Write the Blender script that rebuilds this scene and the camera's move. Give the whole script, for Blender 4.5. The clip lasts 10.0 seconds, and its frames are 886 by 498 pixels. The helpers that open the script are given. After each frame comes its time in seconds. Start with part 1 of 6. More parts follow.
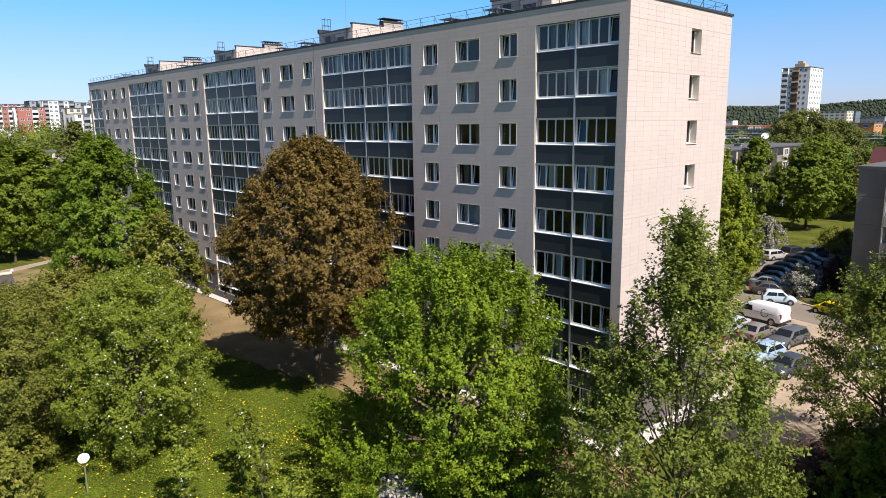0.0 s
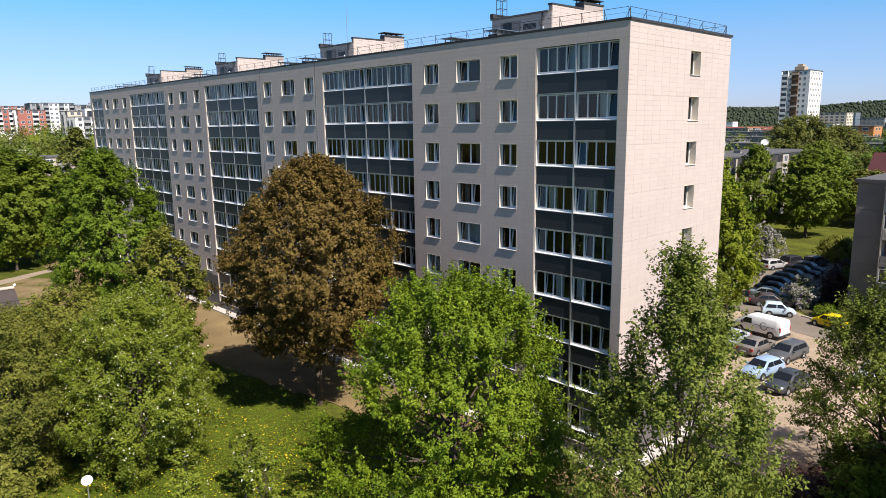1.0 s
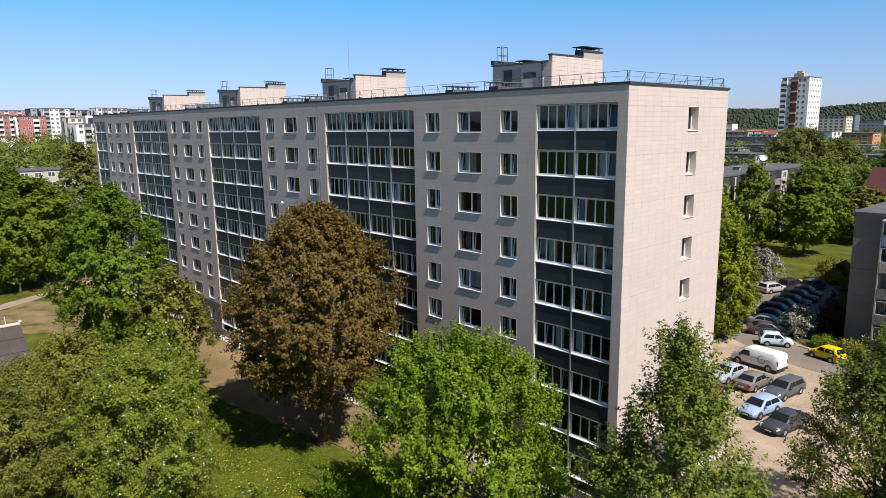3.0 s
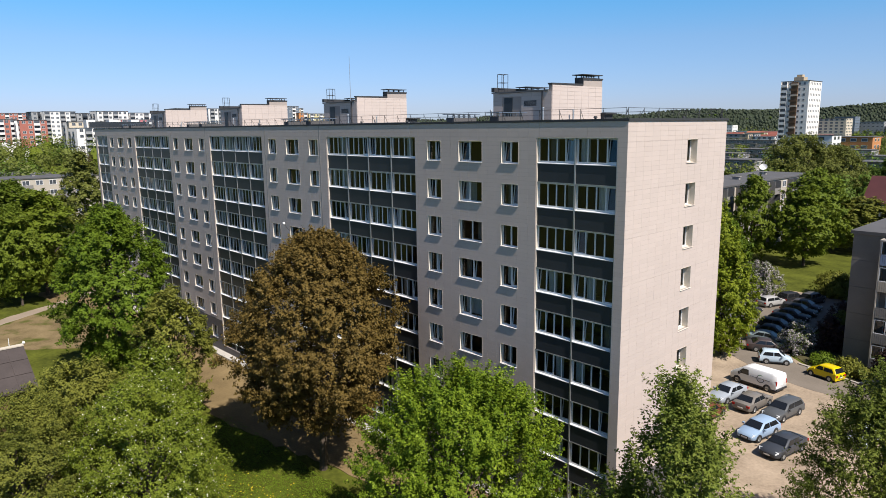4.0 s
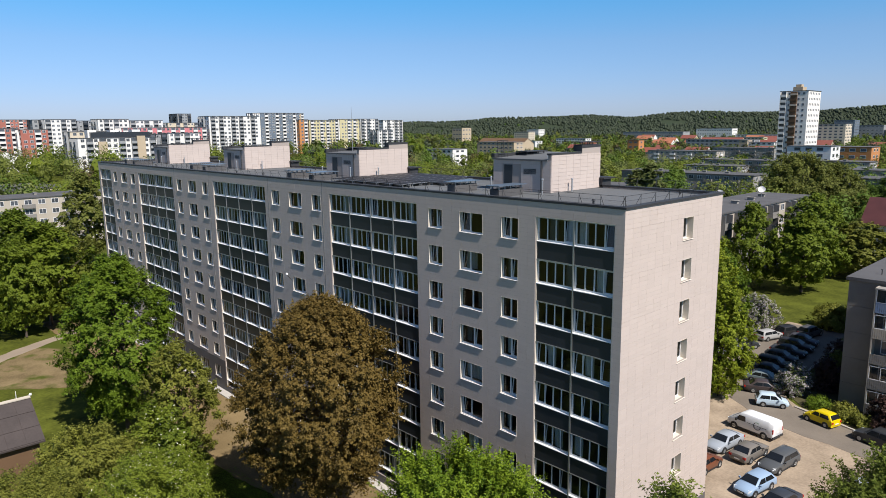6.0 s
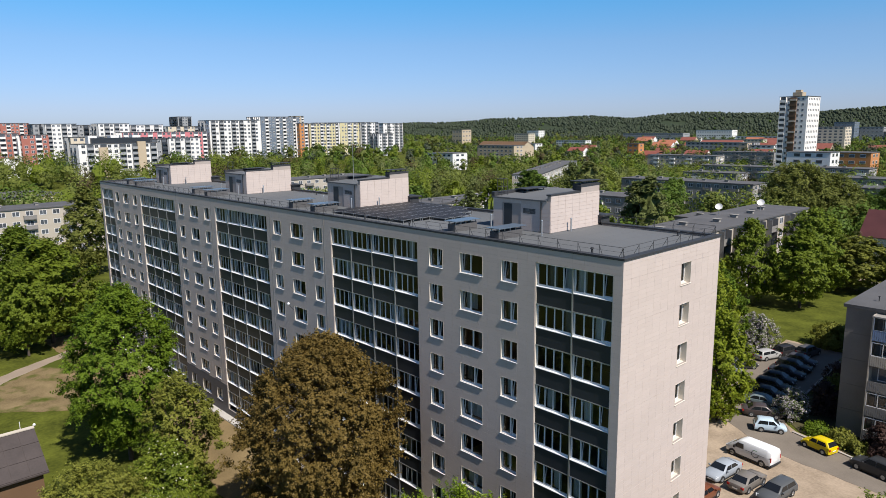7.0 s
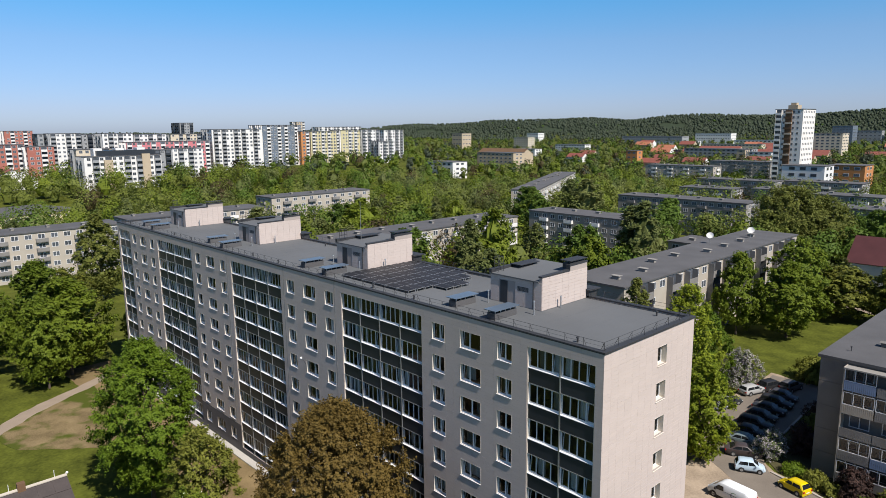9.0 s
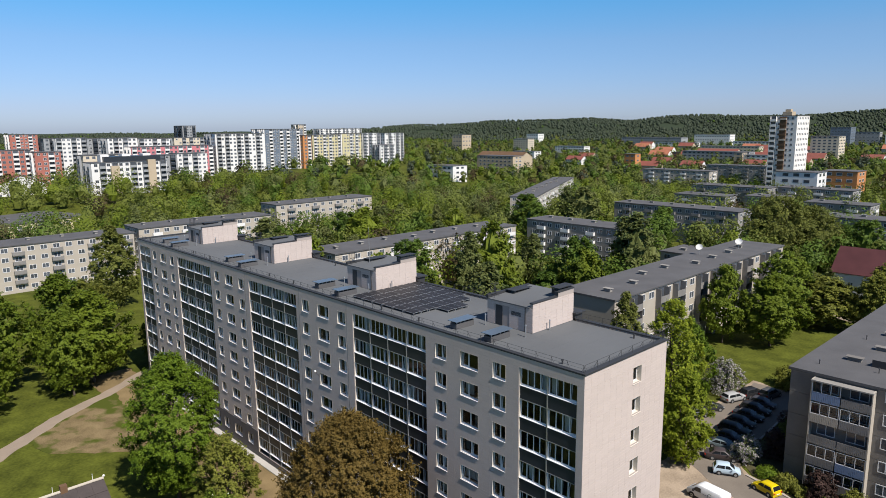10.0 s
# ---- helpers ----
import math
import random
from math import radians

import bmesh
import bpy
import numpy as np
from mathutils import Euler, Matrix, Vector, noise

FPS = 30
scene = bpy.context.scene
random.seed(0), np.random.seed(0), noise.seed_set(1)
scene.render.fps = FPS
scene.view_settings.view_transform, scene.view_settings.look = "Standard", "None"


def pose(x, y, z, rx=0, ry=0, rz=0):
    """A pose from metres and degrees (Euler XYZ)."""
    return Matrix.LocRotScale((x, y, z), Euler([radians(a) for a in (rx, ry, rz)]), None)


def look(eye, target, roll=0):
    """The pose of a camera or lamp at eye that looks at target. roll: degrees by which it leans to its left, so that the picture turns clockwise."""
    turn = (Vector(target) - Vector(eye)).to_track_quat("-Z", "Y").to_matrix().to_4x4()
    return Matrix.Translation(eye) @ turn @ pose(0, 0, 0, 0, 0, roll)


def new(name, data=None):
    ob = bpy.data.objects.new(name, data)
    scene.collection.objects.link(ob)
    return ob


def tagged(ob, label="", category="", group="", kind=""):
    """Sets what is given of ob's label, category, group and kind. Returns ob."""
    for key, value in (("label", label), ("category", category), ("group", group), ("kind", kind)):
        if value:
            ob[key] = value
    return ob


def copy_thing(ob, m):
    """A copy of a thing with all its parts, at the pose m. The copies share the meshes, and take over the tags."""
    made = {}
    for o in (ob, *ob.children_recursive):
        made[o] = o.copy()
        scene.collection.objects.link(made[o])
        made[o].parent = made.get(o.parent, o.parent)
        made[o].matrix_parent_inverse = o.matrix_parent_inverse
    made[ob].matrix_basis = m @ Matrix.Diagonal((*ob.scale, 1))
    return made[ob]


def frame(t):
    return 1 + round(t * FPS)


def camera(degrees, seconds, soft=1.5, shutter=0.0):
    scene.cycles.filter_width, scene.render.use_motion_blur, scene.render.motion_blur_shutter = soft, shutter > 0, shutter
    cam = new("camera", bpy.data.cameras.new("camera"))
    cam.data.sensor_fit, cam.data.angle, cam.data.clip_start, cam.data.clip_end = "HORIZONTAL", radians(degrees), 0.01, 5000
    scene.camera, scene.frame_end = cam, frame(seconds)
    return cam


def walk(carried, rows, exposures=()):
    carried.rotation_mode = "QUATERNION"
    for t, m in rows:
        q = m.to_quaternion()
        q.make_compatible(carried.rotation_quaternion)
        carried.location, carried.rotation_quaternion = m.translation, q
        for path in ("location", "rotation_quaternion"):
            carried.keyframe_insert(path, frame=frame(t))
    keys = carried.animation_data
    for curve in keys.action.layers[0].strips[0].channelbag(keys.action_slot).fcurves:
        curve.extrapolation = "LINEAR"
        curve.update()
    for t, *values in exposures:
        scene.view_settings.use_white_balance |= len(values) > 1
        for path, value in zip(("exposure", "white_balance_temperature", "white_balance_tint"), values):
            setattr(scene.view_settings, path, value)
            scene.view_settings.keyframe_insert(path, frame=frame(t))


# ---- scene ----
# ---- camera and its path ----
cam = camera(66.42, 10.0, soft=0.75)
TILT, LEAN, TURN = -10.366, 0.698, 46.616
ROWS = [
    # seconds, x, y, z, yaw, pitch, roll
    (0.0, 21.0, -34.0, 19.7, 0.0, 0.0, -0.0),
    (0.5, 21.0, -34.025, 20.272, -0.0, 0.03, -0.02),
    (1.0, 21.0, -34.05, 21.007, -0.0, 0.04, -0.01),
    (1.5, 21.0, -34.075, 21.738, -0.0, 0.06, -0.01),
    (2.0, 21.0, -34.1, 22.573, -0.01, 0.08, -0.02),
    (2.5, 21.0, -34.125, 23.46, -0.02, 0.08, -0.03),
    (4.0, 21.0, -34.2, 26.407, 0.0, 0.11, -0.02),
    (4.5, 21.0, -34.225, 27.527, 0.0, 0.12, -0.02),
    (5.0, 21.0, -34.25, 28.805, -0.0, 0.15, -0.02),
    (5.5, 21.0, -34.25, 30.034, -0.01, 0.17, -0.03),
    (7.0, 21.0, -34.25, 34.411, -0.01, 0.19, -0.03),
    (7.5, 21.0, -34.25, 35.948, -0.02, 0.2, -0.04),
    (8.0, 21.308, -34.548, 37.704, -0.02, 0.2, -0.05),
    (8.5, 22.316, -35.552, 39.574, -0.01, 0.19, -0.06),
    (9.0, 23.95, -37.146, 41.565, -0.02, 0.17, -0.07),
    (9.5, 26.063, -39.226, 43.596, -0.02, 0.14, -0.07),
    (10.0, 28.559, -41.698, 45.578, -0.02, 0.11, -0.09),
]
walk(cam, [(t, pose(x, y, z) @ pose(0, 0, 0, TILT, LEAN, TURN) @ pose(0, 0, 0, 90 + pitch, roll, yaw)) for t, x, y, z, yaw, pitch, roll in ROWS],
     [(0.0, 0.84, 6750, 12.5), (1.5, 0.77, 6750, 12.5), (2.5, 0.70, 6700, 12), (4.0, 0.58, 6650, 10.5), (5.0, 0.51, 6550, 10), (7.5, 0.45, 6500, 10), (10.0, 0.41, 6500, 10)])

# ---- world, sun, exposure ----
SUN_TO = Vector((0.83, -0.095, 1.0)).normalized()
scene.view_settings.exposure = 0.68
world = bpy.data.worlds.new("sky")
scene.world = world
world.use_nodes = True
wn = world.node_tree
sky = wn.nodes.new("ShaderNodeTexSky")
sky.sky_type = "NISHITA"
sky.sun_disc = False
sky.sun_elevation = math.asin(SUN_TO.z)
sky.sun_rotation = math.atan2(SUN_TO.x, SUN_TO.y)
sky.altitude = 100.0
sky.air_density, sky.dust_density, sky.ozone_density = 0.7, 0.45, 1.2
wn.nodes["Background"].inputs["Strength"].default_value = 0.085
tone = wn.nodes.new("ShaderNodeMixRGB")
tone.blend_type = "MULTIPLY"
tone.inputs["Fac"].default_value = 1.0
up_dir = wn.nodes.new("ShaderNodeTexCoord")
up_z = wn.nodes.new("ShaderNodeSeparateXYZ")
wn.links.new(up_dir.outputs["Generated"], up_z.inputs[0])
air = wn.nodes.new("ShaderNodeValToRGB")
air.color_ramp.elements[0].position, air.color_ramp.elements[0].color = 0.0, (0.64, 0.71, 0.98, 1)
air.color_ramp.elements[1].position, air.color_ramp.elements[1].color = 0.5, (0.60, 0.78, 0.96, 1)
for at_z, tint in ((0.03, (0.69, 0.74, 0.99)), (0.115, (0.71, 0.93, 1.13)), (0.19, (0.44, 1.12, 1.40)), (0.26, (0.56, 0.86, 1.02))):
    el = air.color_ramp.elements.new(at_z)
    el.color = (*tint, 1)
wn.links.new(up_z.outputs["Z"], air.inputs["Fac"])
wn.links.new(air.outputs["Color"], tone.inputs["Color2"])
wn.links.new(sky.outputs["Color"], tone.inputs["Color1"])
wn.links.new(tone.outputs["Color"], wn.nodes["Background"].inputs["Color"])
sun_data = bpy.data.lights.new("sun", "SUN")
sun_data.energy, sun_data.angle, sun_data.color = 5.0, radians(0.53), (1.0, 0.94, 0.87)
sun = new("sun", sun_data)
sun.matrix_world = look((60, -20, 90), Vector((60, -20, 90)) - SUN_TO)

# ---- materials ----


def mat(name, color, rough=0.7, metal=0.0, vary=0.15, scale=3.0, fine=40.0, bump=0.0, island=0.0, obj=0.0, spec=0.4, tint=None):
    """Principled surface with variation at two scales, optional relief, and a shift by island or object."""
    m = bpy.data.materials.new(name)
    m.use_nodes = True
    nt = m.node_tree
    N, L = nt.nodes, nt.links
    b = N["Principled BSDF"]
    b.inputs["Roughness"].default_value = rough
    b.inputs["Metallic"].default_value = metal
    b.inputs["Specular IOR Level"].default_value = spec
    tc = N.new("ShaderNodeTexCoord")
    geo = N.new("ShaderNodeNewGeometry")
    big = N.new("ShaderNodeTexNoise")
    big.inputs["Scale"].default_value = 1.0 / scale
    big.inputs["Detail"].default_value = 4.0
    small = N.new("ShaderNodeTexNoise")
    small.inputs["Scale"].default_value = fine
    small.inputs["Detail"].default_value = 3.0
    L.new(geo.outputs["Position"], big.inputs["Vector"])
    L.new(geo.outputs["Position"], small.inputs["Vector"])
    mixn = N.new("ShaderNodeMath")
    mixn.operation = "MULTIPLY_ADD"
    L.new(big.outputs["Fac"], mixn.inputs[0])
    mixn.inputs[1].default_value = 0.65
    half = N.new("ShaderNodeMath")
    half.operation = "MULTIPLY"
    L.new(small.outputs["Fac"], half.inputs[0])
    half.inputs[1].default_value = 0.35
    L.new(half.outputs[0], mixn.inputs[2])
    last = mixn.outputs[0]
    for amount, out in ((island, geo.outputs["Random Per Island"]), (obj, None)):
        if amount:
            if out is None:
                oi = N.new("ShaderNodeObjectInfo")
                out = oi.outputs["Random"]
            a = N.new("ShaderNodeMath")
            a.operation = "SUBTRACT"
            L.new(out, a.inputs[0])
            a.inputs[1].default_value = 0.5
            k = N.new("ShaderNodeMath")
            k.operation = "MULTIPLY_ADD"
            L.new(a.outputs[0], k.inputs[0])
            k.inputs[1].default_value = amount
            L.new(last, k.inputs[2])
            last = k.outputs[0]
    ramp = N.new("ShaderNodeValToRGB")
    c = Vector(color)
    d = Vector(tint) if tint else c
    lo, hi = c * (1 - vary), d * (1 + vary)
    ramp.color_ramp.elements[0].position, ramp.color_ramp.elements[1].position = 0.25, 0.75
    ramp.color_ramp.elements[0].color = (*[max(0, v) for v in lo], 1)
    ramp.color_ramp.elements[1].color = (*[min(1, v) for v in hi], 1)
    L.new(last, ramp.inputs["Fac"])
    L.new(ramp.outputs["Color"], b.inputs["Base Color"])
    if bump:
        bp = N.new("ShaderNodeBump")
        bp.inputs["Strength"].default_value = bump
        bp.inputs["Distance"].default_value = 0.02
        L.new(small.outputs["Fac"], bp.inputs["Height"])
        L.new(bp.outputs["Normal"], b.inputs["Normal"])
    return m


def leaf_mat(name, dark, light, through_part=0.4, bloom=None, bloom_part=0.0, grain=0.34, patch=0.45):
    """Leaves: colour by island, part of the light passing through; some islands may be blossom."""
    m = bpy.data.materials.new(name)
    m.use_nodes = True
    nt = m.node_tree
    N, L = nt.nodes, nt.links
    out = N["Material Output"]
    N.remove(N["Principled BSDF"])
    geo = N.new("ShaderNodeNewGeometry")
    noi = N.new("ShaderNodeTexNoise")
    noi.inputs["Scale"].default_value = patch
    noi.inputs["Detail"].default_value = 3.0
    L.new(geo.outputs["Position"], noi.inputs["Vector"])
    oi = N.new("ShaderNodeObjectInfo")
    a = N.new("ShaderNodeMath")
    a.operation = "MULTIPLY_ADD"
    L.new(geo.outputs["Random Per Island"], a.inputs[0])
    a.inputs[1].default_value = grain
    L.new(noi.outputs["Fac"], a.inputs[2])
    s = N.new("ShaderNodeMath")
    s.operation = "MULTIPLY_ADD"
    L.new(oi.outputs["Random"], s.inputs[0])
    s.inputs[1].default_value = 0.35
    L.new(a.outputs[0], s.inputs[2])
    ramp = N.new("ShaderNodeValToRGB")
    ramp.color_ramp.elements[0].position, ramp.color_ramp.elements[1].position = 0.42, 0.95
    ramp.color_ramp.elements[0].color = (*dark, 1)
    ramp.color_ramp.elements[1].color = (*light, 1)
    L.new(s.outputs[0], ramp.inputs["Fac"])
    col = ramp.outputs["Color"]
    if bloom:
        gt = N.new("ShaderNodeMath")
        gt.operation = "LESS_THAN"
        L.new(geo.outputs["Random Per Island"], gt.inputs[0])
        gt.inputs[1].default_value = bloom_part
        mx = N.new("ShaderNodeMixRGB")
        L.new(gt.outputs[0], mx.inputs["Fac"])
        L.new(col, mx.inputs["Color1"])
        mx.inputs["Color2"].default_value = (*bloom, 1)
        col = mx.outputs["Color"]
    p = N.new("ShaderNodeBsdfPrincipled")
    p.inputs["Roughness"].default_value = 0.6
    p.inputs["Specular IOR Level"].default_value = 0.15
    t = N.new("ShaderNodeBsdfTranslucent")
    mix = N.new("ShaderNodeMixShader")
    mix.inputs["Fac"].default_value = through_part
    L.new(col, p.inputs["Base Color"])
    L.new(col, t.inputs["Color"])
    L.new(p.outputs[0], mix.inputs[1])
    L.new(t.outputs[0], mix.inputs[2])
    L.new(mix.outputs[0], out.inputs["Surface"])
    return m


def glass_mat(name, tint=(0.75, 0.8, 0.8), gloss=1.0):
    m = bpy.data.materials.new(name)
    m.use_nodes = True
    nt = m.node_tree
    N, L = nt.nodes, nt.links
    out = N["Material Output"]
    N.remove(N["Principled BSDF"])
    fr = N.new("ShaderNodeFresnel")
    fr.inputs["IOR"].default_value = 1.52
    k = N.new("ShaderNodeMath")
    k.operation = "MULTIPLY_ADD"
    k.use_clamp = True
    L.new(fr.outputs[0], k.inputs[0])
    k.inputs[1].default_value = 0.85 * gloss
    k.inputs[2].default_value = 0.02 * gloss
    tr = N.new("ShaderNodeBsdfTransparent")
    tr.inputs["Color"].default_value = (*tint, 1)
    gl = N.new("ShaderNodeBsdfGlossy")
    gl.inputs["Roughness"].default_value = 0.03
    mix = N.new("ShaderNodeMixShader")
    L.new(k.outputs[0], mix.inputs["Fac"])
    L.new(tr.outputs[0], mix.inputs[1])
    L.new(gl.outputs[0], mix.inputs[2])
    L.new(mix.outputs[0], out.inputs["Surface"])
    return m


M_TILE = mat("facade_ceramic", (0.495, 0.420, 0.380), 0.6, vary=0.06, scale=6, fine=60, island=0.2, obj=0.2, spec=0.3)
M_CORE = mat("facade_substructure", (0.335, 0.288, 0.260), 0.9)
M_BASE = mat("dark_base_plaster", (0.11, 0.10, 0.098), 0.85, vary=0.12, scale=2, fine=30, bump=0.2)
M_DARK = mat("anthracite_panel", (0.028, 0.033, 0.04), 0.38, vary=0.15, scale=1.2, fine=25, obj=0.3)
M_UPVC = mat("white_frame", (0.68, 0.685, 0.69), 0.35, vary=0.03)
M_REVEAL = mat("reveal_white", (0.64, 0.575, 0.49), 0.6, vary=0.05)
M_GLASS = glass_mat("window_glass")
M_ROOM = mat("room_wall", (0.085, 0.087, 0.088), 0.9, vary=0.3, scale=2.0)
M_CURTAIN = mat("curtain_cloth", (0.62, 0.62, 0.61), 0.9, vary=0.12, scale=0.4, fine=15, obj=0.5)
M_CURTAIN2 = mat("curtain_tan", (0.20, 0.195, 0.18), 0.9, vary=0.2, scale=0.4, fine=15, obj=0.5)
M_ROOF = mat("bitumen_roof", (0.105, 0.11, 0.115), 0.82, vary=0.16, scale=7, fine=12, bump=0.25)
M_ROOF2 = mat("old_bitumen_roof", (0.085, 0.083, 0.085), 0.85, vary=0.25, scale=5, fine=8, bump=0.25)
M_CAP = mat("dark_metal_flashing", (0.034, 0.035, 0.038), 0.6, metal=0.0, vary=0.15)
M_STEEL = mat("galvanised_steel", (0.42, 0.43, 0.44), 0.4, metal=0.7, vary=0.1)
M_BLUECAP = mat("blue_grey_sheet", (0.13, 0.17, 0.22), 0.35, metal=0.3, vary=0.12)
M_PV = mat("solar_cells", (0.020, 0.019, 0.021), 0.62, vary=0.3, scale=0.3, fine=6, obj=0.4, spec=0.5)
M_CONC = mat("old_concrete", (0.25, 0.235, 0.215), 0.9, vary=0.22, scale=3, fine=20, bump=0.3)
# weathered concrete, darkened to paint in the grey block's shadow side
M_CONC_SHADE = mat("weathered_concrete_shade_toned", (0.175, 0.162, 0.148), 0.92, vary=0.25, scale=3, fine=18, bump=0.3)
M_CONC_L = mat("pale_render", (0.38, 0.34, 0.285), 0.85, vary=0.12, scale=4, fine=20)
M_APRON = mat("concrete_apron", (0.42, 0.395, 0.36), 0.85, vary=0.15, scale=2, fine=20)
M_GRASS = mat("grass_ground", (0.038, 0.050, 0.007), 0.95, vary=0.55, scale=4, fine=2.2, bump=0.6, spec=0.1, tint=(0.080, 0.090, 0.013))
M_SOIL = mat("bare_soil", (0.145, 0.105, 0.053), 0.95, vary=0.3, scale=4, fine=6, bump=0.4, spec=0.1, tint=(0.195, 0.142, 0.072))
# soil colour lowered to carry the shade beside the grey block
M_SOIL_SHADE = mat("soil_shade_toned", (0.06, 0.048, 0.034), 0.95, vary=0.35, scale=2, fine=6, bump=0.4, spec=0.1, tint=(0.07, 0.066, 0.03))
M_SAND = mat("sandy_lot", (0.275, 0.212, 0.150), 0.95, vary=0.36, scale=3, fine=4, bump=0.3, spec=0.1, tint=(0.32, 0.255, 0.19))
M_ASPH = mat("worn_asphalt", (0.17, 0.145, 0.12), 0.92, vary=0.25, scale=4, fine=8, bump=0.3, spec=0.15)
M_PATH = mat("footpath", (0.255, 0.202, 0.152), 0.92, vary=0.15, scale=3, fine=10)
M_KERB = mat("kerb_stone", (0.34, 0.31, 0.28), 0.9, vary=0.2, scale=1)
M_BARK = mat("bark", (0.075, 0.058, 0.045), 0.95, vary=0.35, scale=0.5, fine=14, bump=0.6)
M_BIRCH = mat("pale_bark", (0.34, 0.32, 0.29), 0.9, vary=0.4, scale=0.5, fine=6)

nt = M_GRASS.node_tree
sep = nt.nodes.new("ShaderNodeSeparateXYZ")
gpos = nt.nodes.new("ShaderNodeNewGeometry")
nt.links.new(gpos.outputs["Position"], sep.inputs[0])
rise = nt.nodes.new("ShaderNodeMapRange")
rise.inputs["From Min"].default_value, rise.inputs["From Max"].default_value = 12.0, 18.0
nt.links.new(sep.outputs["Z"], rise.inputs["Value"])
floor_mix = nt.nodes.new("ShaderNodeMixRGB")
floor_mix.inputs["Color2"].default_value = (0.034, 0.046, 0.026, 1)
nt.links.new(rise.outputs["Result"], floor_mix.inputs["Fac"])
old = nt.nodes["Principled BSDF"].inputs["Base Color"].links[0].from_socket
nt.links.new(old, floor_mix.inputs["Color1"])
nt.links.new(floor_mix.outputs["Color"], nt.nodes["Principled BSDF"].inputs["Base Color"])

# worn ground that thins out into grass towards its edge
M_WORN = mat("worn_earth", (0.128, 0.094, 0.046), 0.95, vary=0.3, scale=2.5, fine=5, bump=0.4, spec=0.1, tint=(0.195, 0.146, 0.078))
nt = M_WORN.node_tree
tcw = nt.nodes.new("ShaderNodeTexCoord")
dist = nt.nodes.new("ShaderNodeVectorMath")
dist.operation = "DISTANCE"
dist.inputs[1].default_value = (0.5, 0.5, 0.5)
nt.links.new(tcw.outputs["Generated"], dist.inputs[0])
wnoise = nt.nodes.new("ShaderNodeTexNoise")
wnoise.inputs["Scale"].default_value, wnoise.inputs["Detail"].default_value = 0.35, 6.0
wgeo = nt.nodes.new("ShaderNodeNewGeometry")
nt.links.new(wgeo.outputs["Position"], wnoise.inputs["Vector"])
wsum = nt.nodes.new("ShaderNodeMath")
wsum.operation = "ADD"
nt.links.new(dist.outputs["Value"], wsum.inputs[0])
nt.links.new(wnoise.outputs["Fac"], wsum.inputs[1])
wmap = nt.nodes.new("ShaderNodeMapRange")
wmap.inputs["From Min"].default_value, wmap.inputs["From Max"].default_value = 1.05, 1.22
nt.links.new(wsum.outputs[0], wmap.inputs["Value"])
wmix = nt.nodes.new("ShaderNodeMixRGB")
wmix.inputs["Color2"].default_value = (0.062, 0.075, 0.012, 1)
nt.links.new(wmap.outputs["Result"], wmix.inputs["Fac"])
old = nt.nodes["Principled BSDF"].inputs["Base Color"].links[0].from_socket
nt.links.new(old, wmix.inputs["Color1"])
nt.links.new(wmix.outputs["Color"], nt.nodes["Principled BSDF"].inputs["Base Color"])

L_GREEN = leaf_mat("leaf_fresh", (0.060, 0.112, 0.006), (0.215, 0.290, 0.021), 0.25)
L_MAPLE = leaf_mat("leaf_maple", (0.037, 0.075, 0.006), (0.122, 0.182, 0.015), 0.25)
L_OLIVE = leaf_mat("leaf_olive", (0.056, 0.073, 0.010), (0.188, 0.196, 0.034), 0.25)
L_APPLE = leaf_mat("leaf_blossoming", (0.048, 0.082, 0.007), (0.175, 0.215, 0.024), 0.25, (0.62, 0.6, 0.5), 0.025)
L_BROWN = leaf_mat("leaf_copper", (0.043, 0.032, 0.009), (0.155, 0.106, 0.028), 0.25)
L_ASHEN = leaf_mat("leaf_grey_green", (0.045, 0.073, 0.008), (0.168, 0.205, 0.034), 0.25)
L_YOUNG = leaf_mat("leaf_young_olive", (0.070, 0.086, 0.016), (0.172, 0.188, 0.042), 0.3)
L_LIME = leaf_mat("leaf_lime", (0.085, 0.125, 0.008), (0.245, 0.290, 0.024), 0.3)
L_NEAR_A = leaf_mat("leaf_near_fresh", (0.046, 0.080, 0.007), (0.130, 0.172, 0.017), 0.28)
L_NEAR_B = leaf_mat("leaf_near_deep", (0.052, 0.086, 0.010), (0.150, 0.200, 0.022), 0.28)
NEAR_LEAF = (L_NEAR_A, L_NEAR_B, L_OLIVE, L_YOUNG)
L_LILAC = leaf_mat("leaf_lilac", (0.06, 0.09, 0.03), (0.13, 0.16, 0.06), 0.3, (0.42, 0.38, 0.40), 0.5)
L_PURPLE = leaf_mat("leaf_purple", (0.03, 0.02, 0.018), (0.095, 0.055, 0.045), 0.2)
L_FAR_A = leaf_mat("leaf_far_green", (0.066, 0.097, 0.011), (0.176, 0.218, 0.022), 0.28, grain=0.15, patch=0.16)
L_FAR_B = leaf_mat("leaf_far_deep", (0.040, 0.076, 0.011), (0.099, 0.153, 0.023), 0.28, grain=0.15, patch=0.16)
L_FAR_C = leaf_mat("leaf_far_olive", (0.062, 0.084, 0.016), (0.150, 0.176, 0.035), 0.28, grain=0.15, patch=0.16)
L_FAR_D = leaf_mat("leaf_far_grey", (0.071, 0.097, 0.028), (0.162, 0.180, 0.057), 0.28, grain=0.15, patch=0.16)
L_FAR_E = leaf_mat("leaf_far_brown", (0.056, 0.044, 0.018), (0.106, 0.086, 0.036), 0.28, grain=0.15, patch=0.16)
L_PINE = leaf_mat("leaf_pine", (0.030, 0.042, 0.026), (0.052, 0.066, 0.040), 0.15)

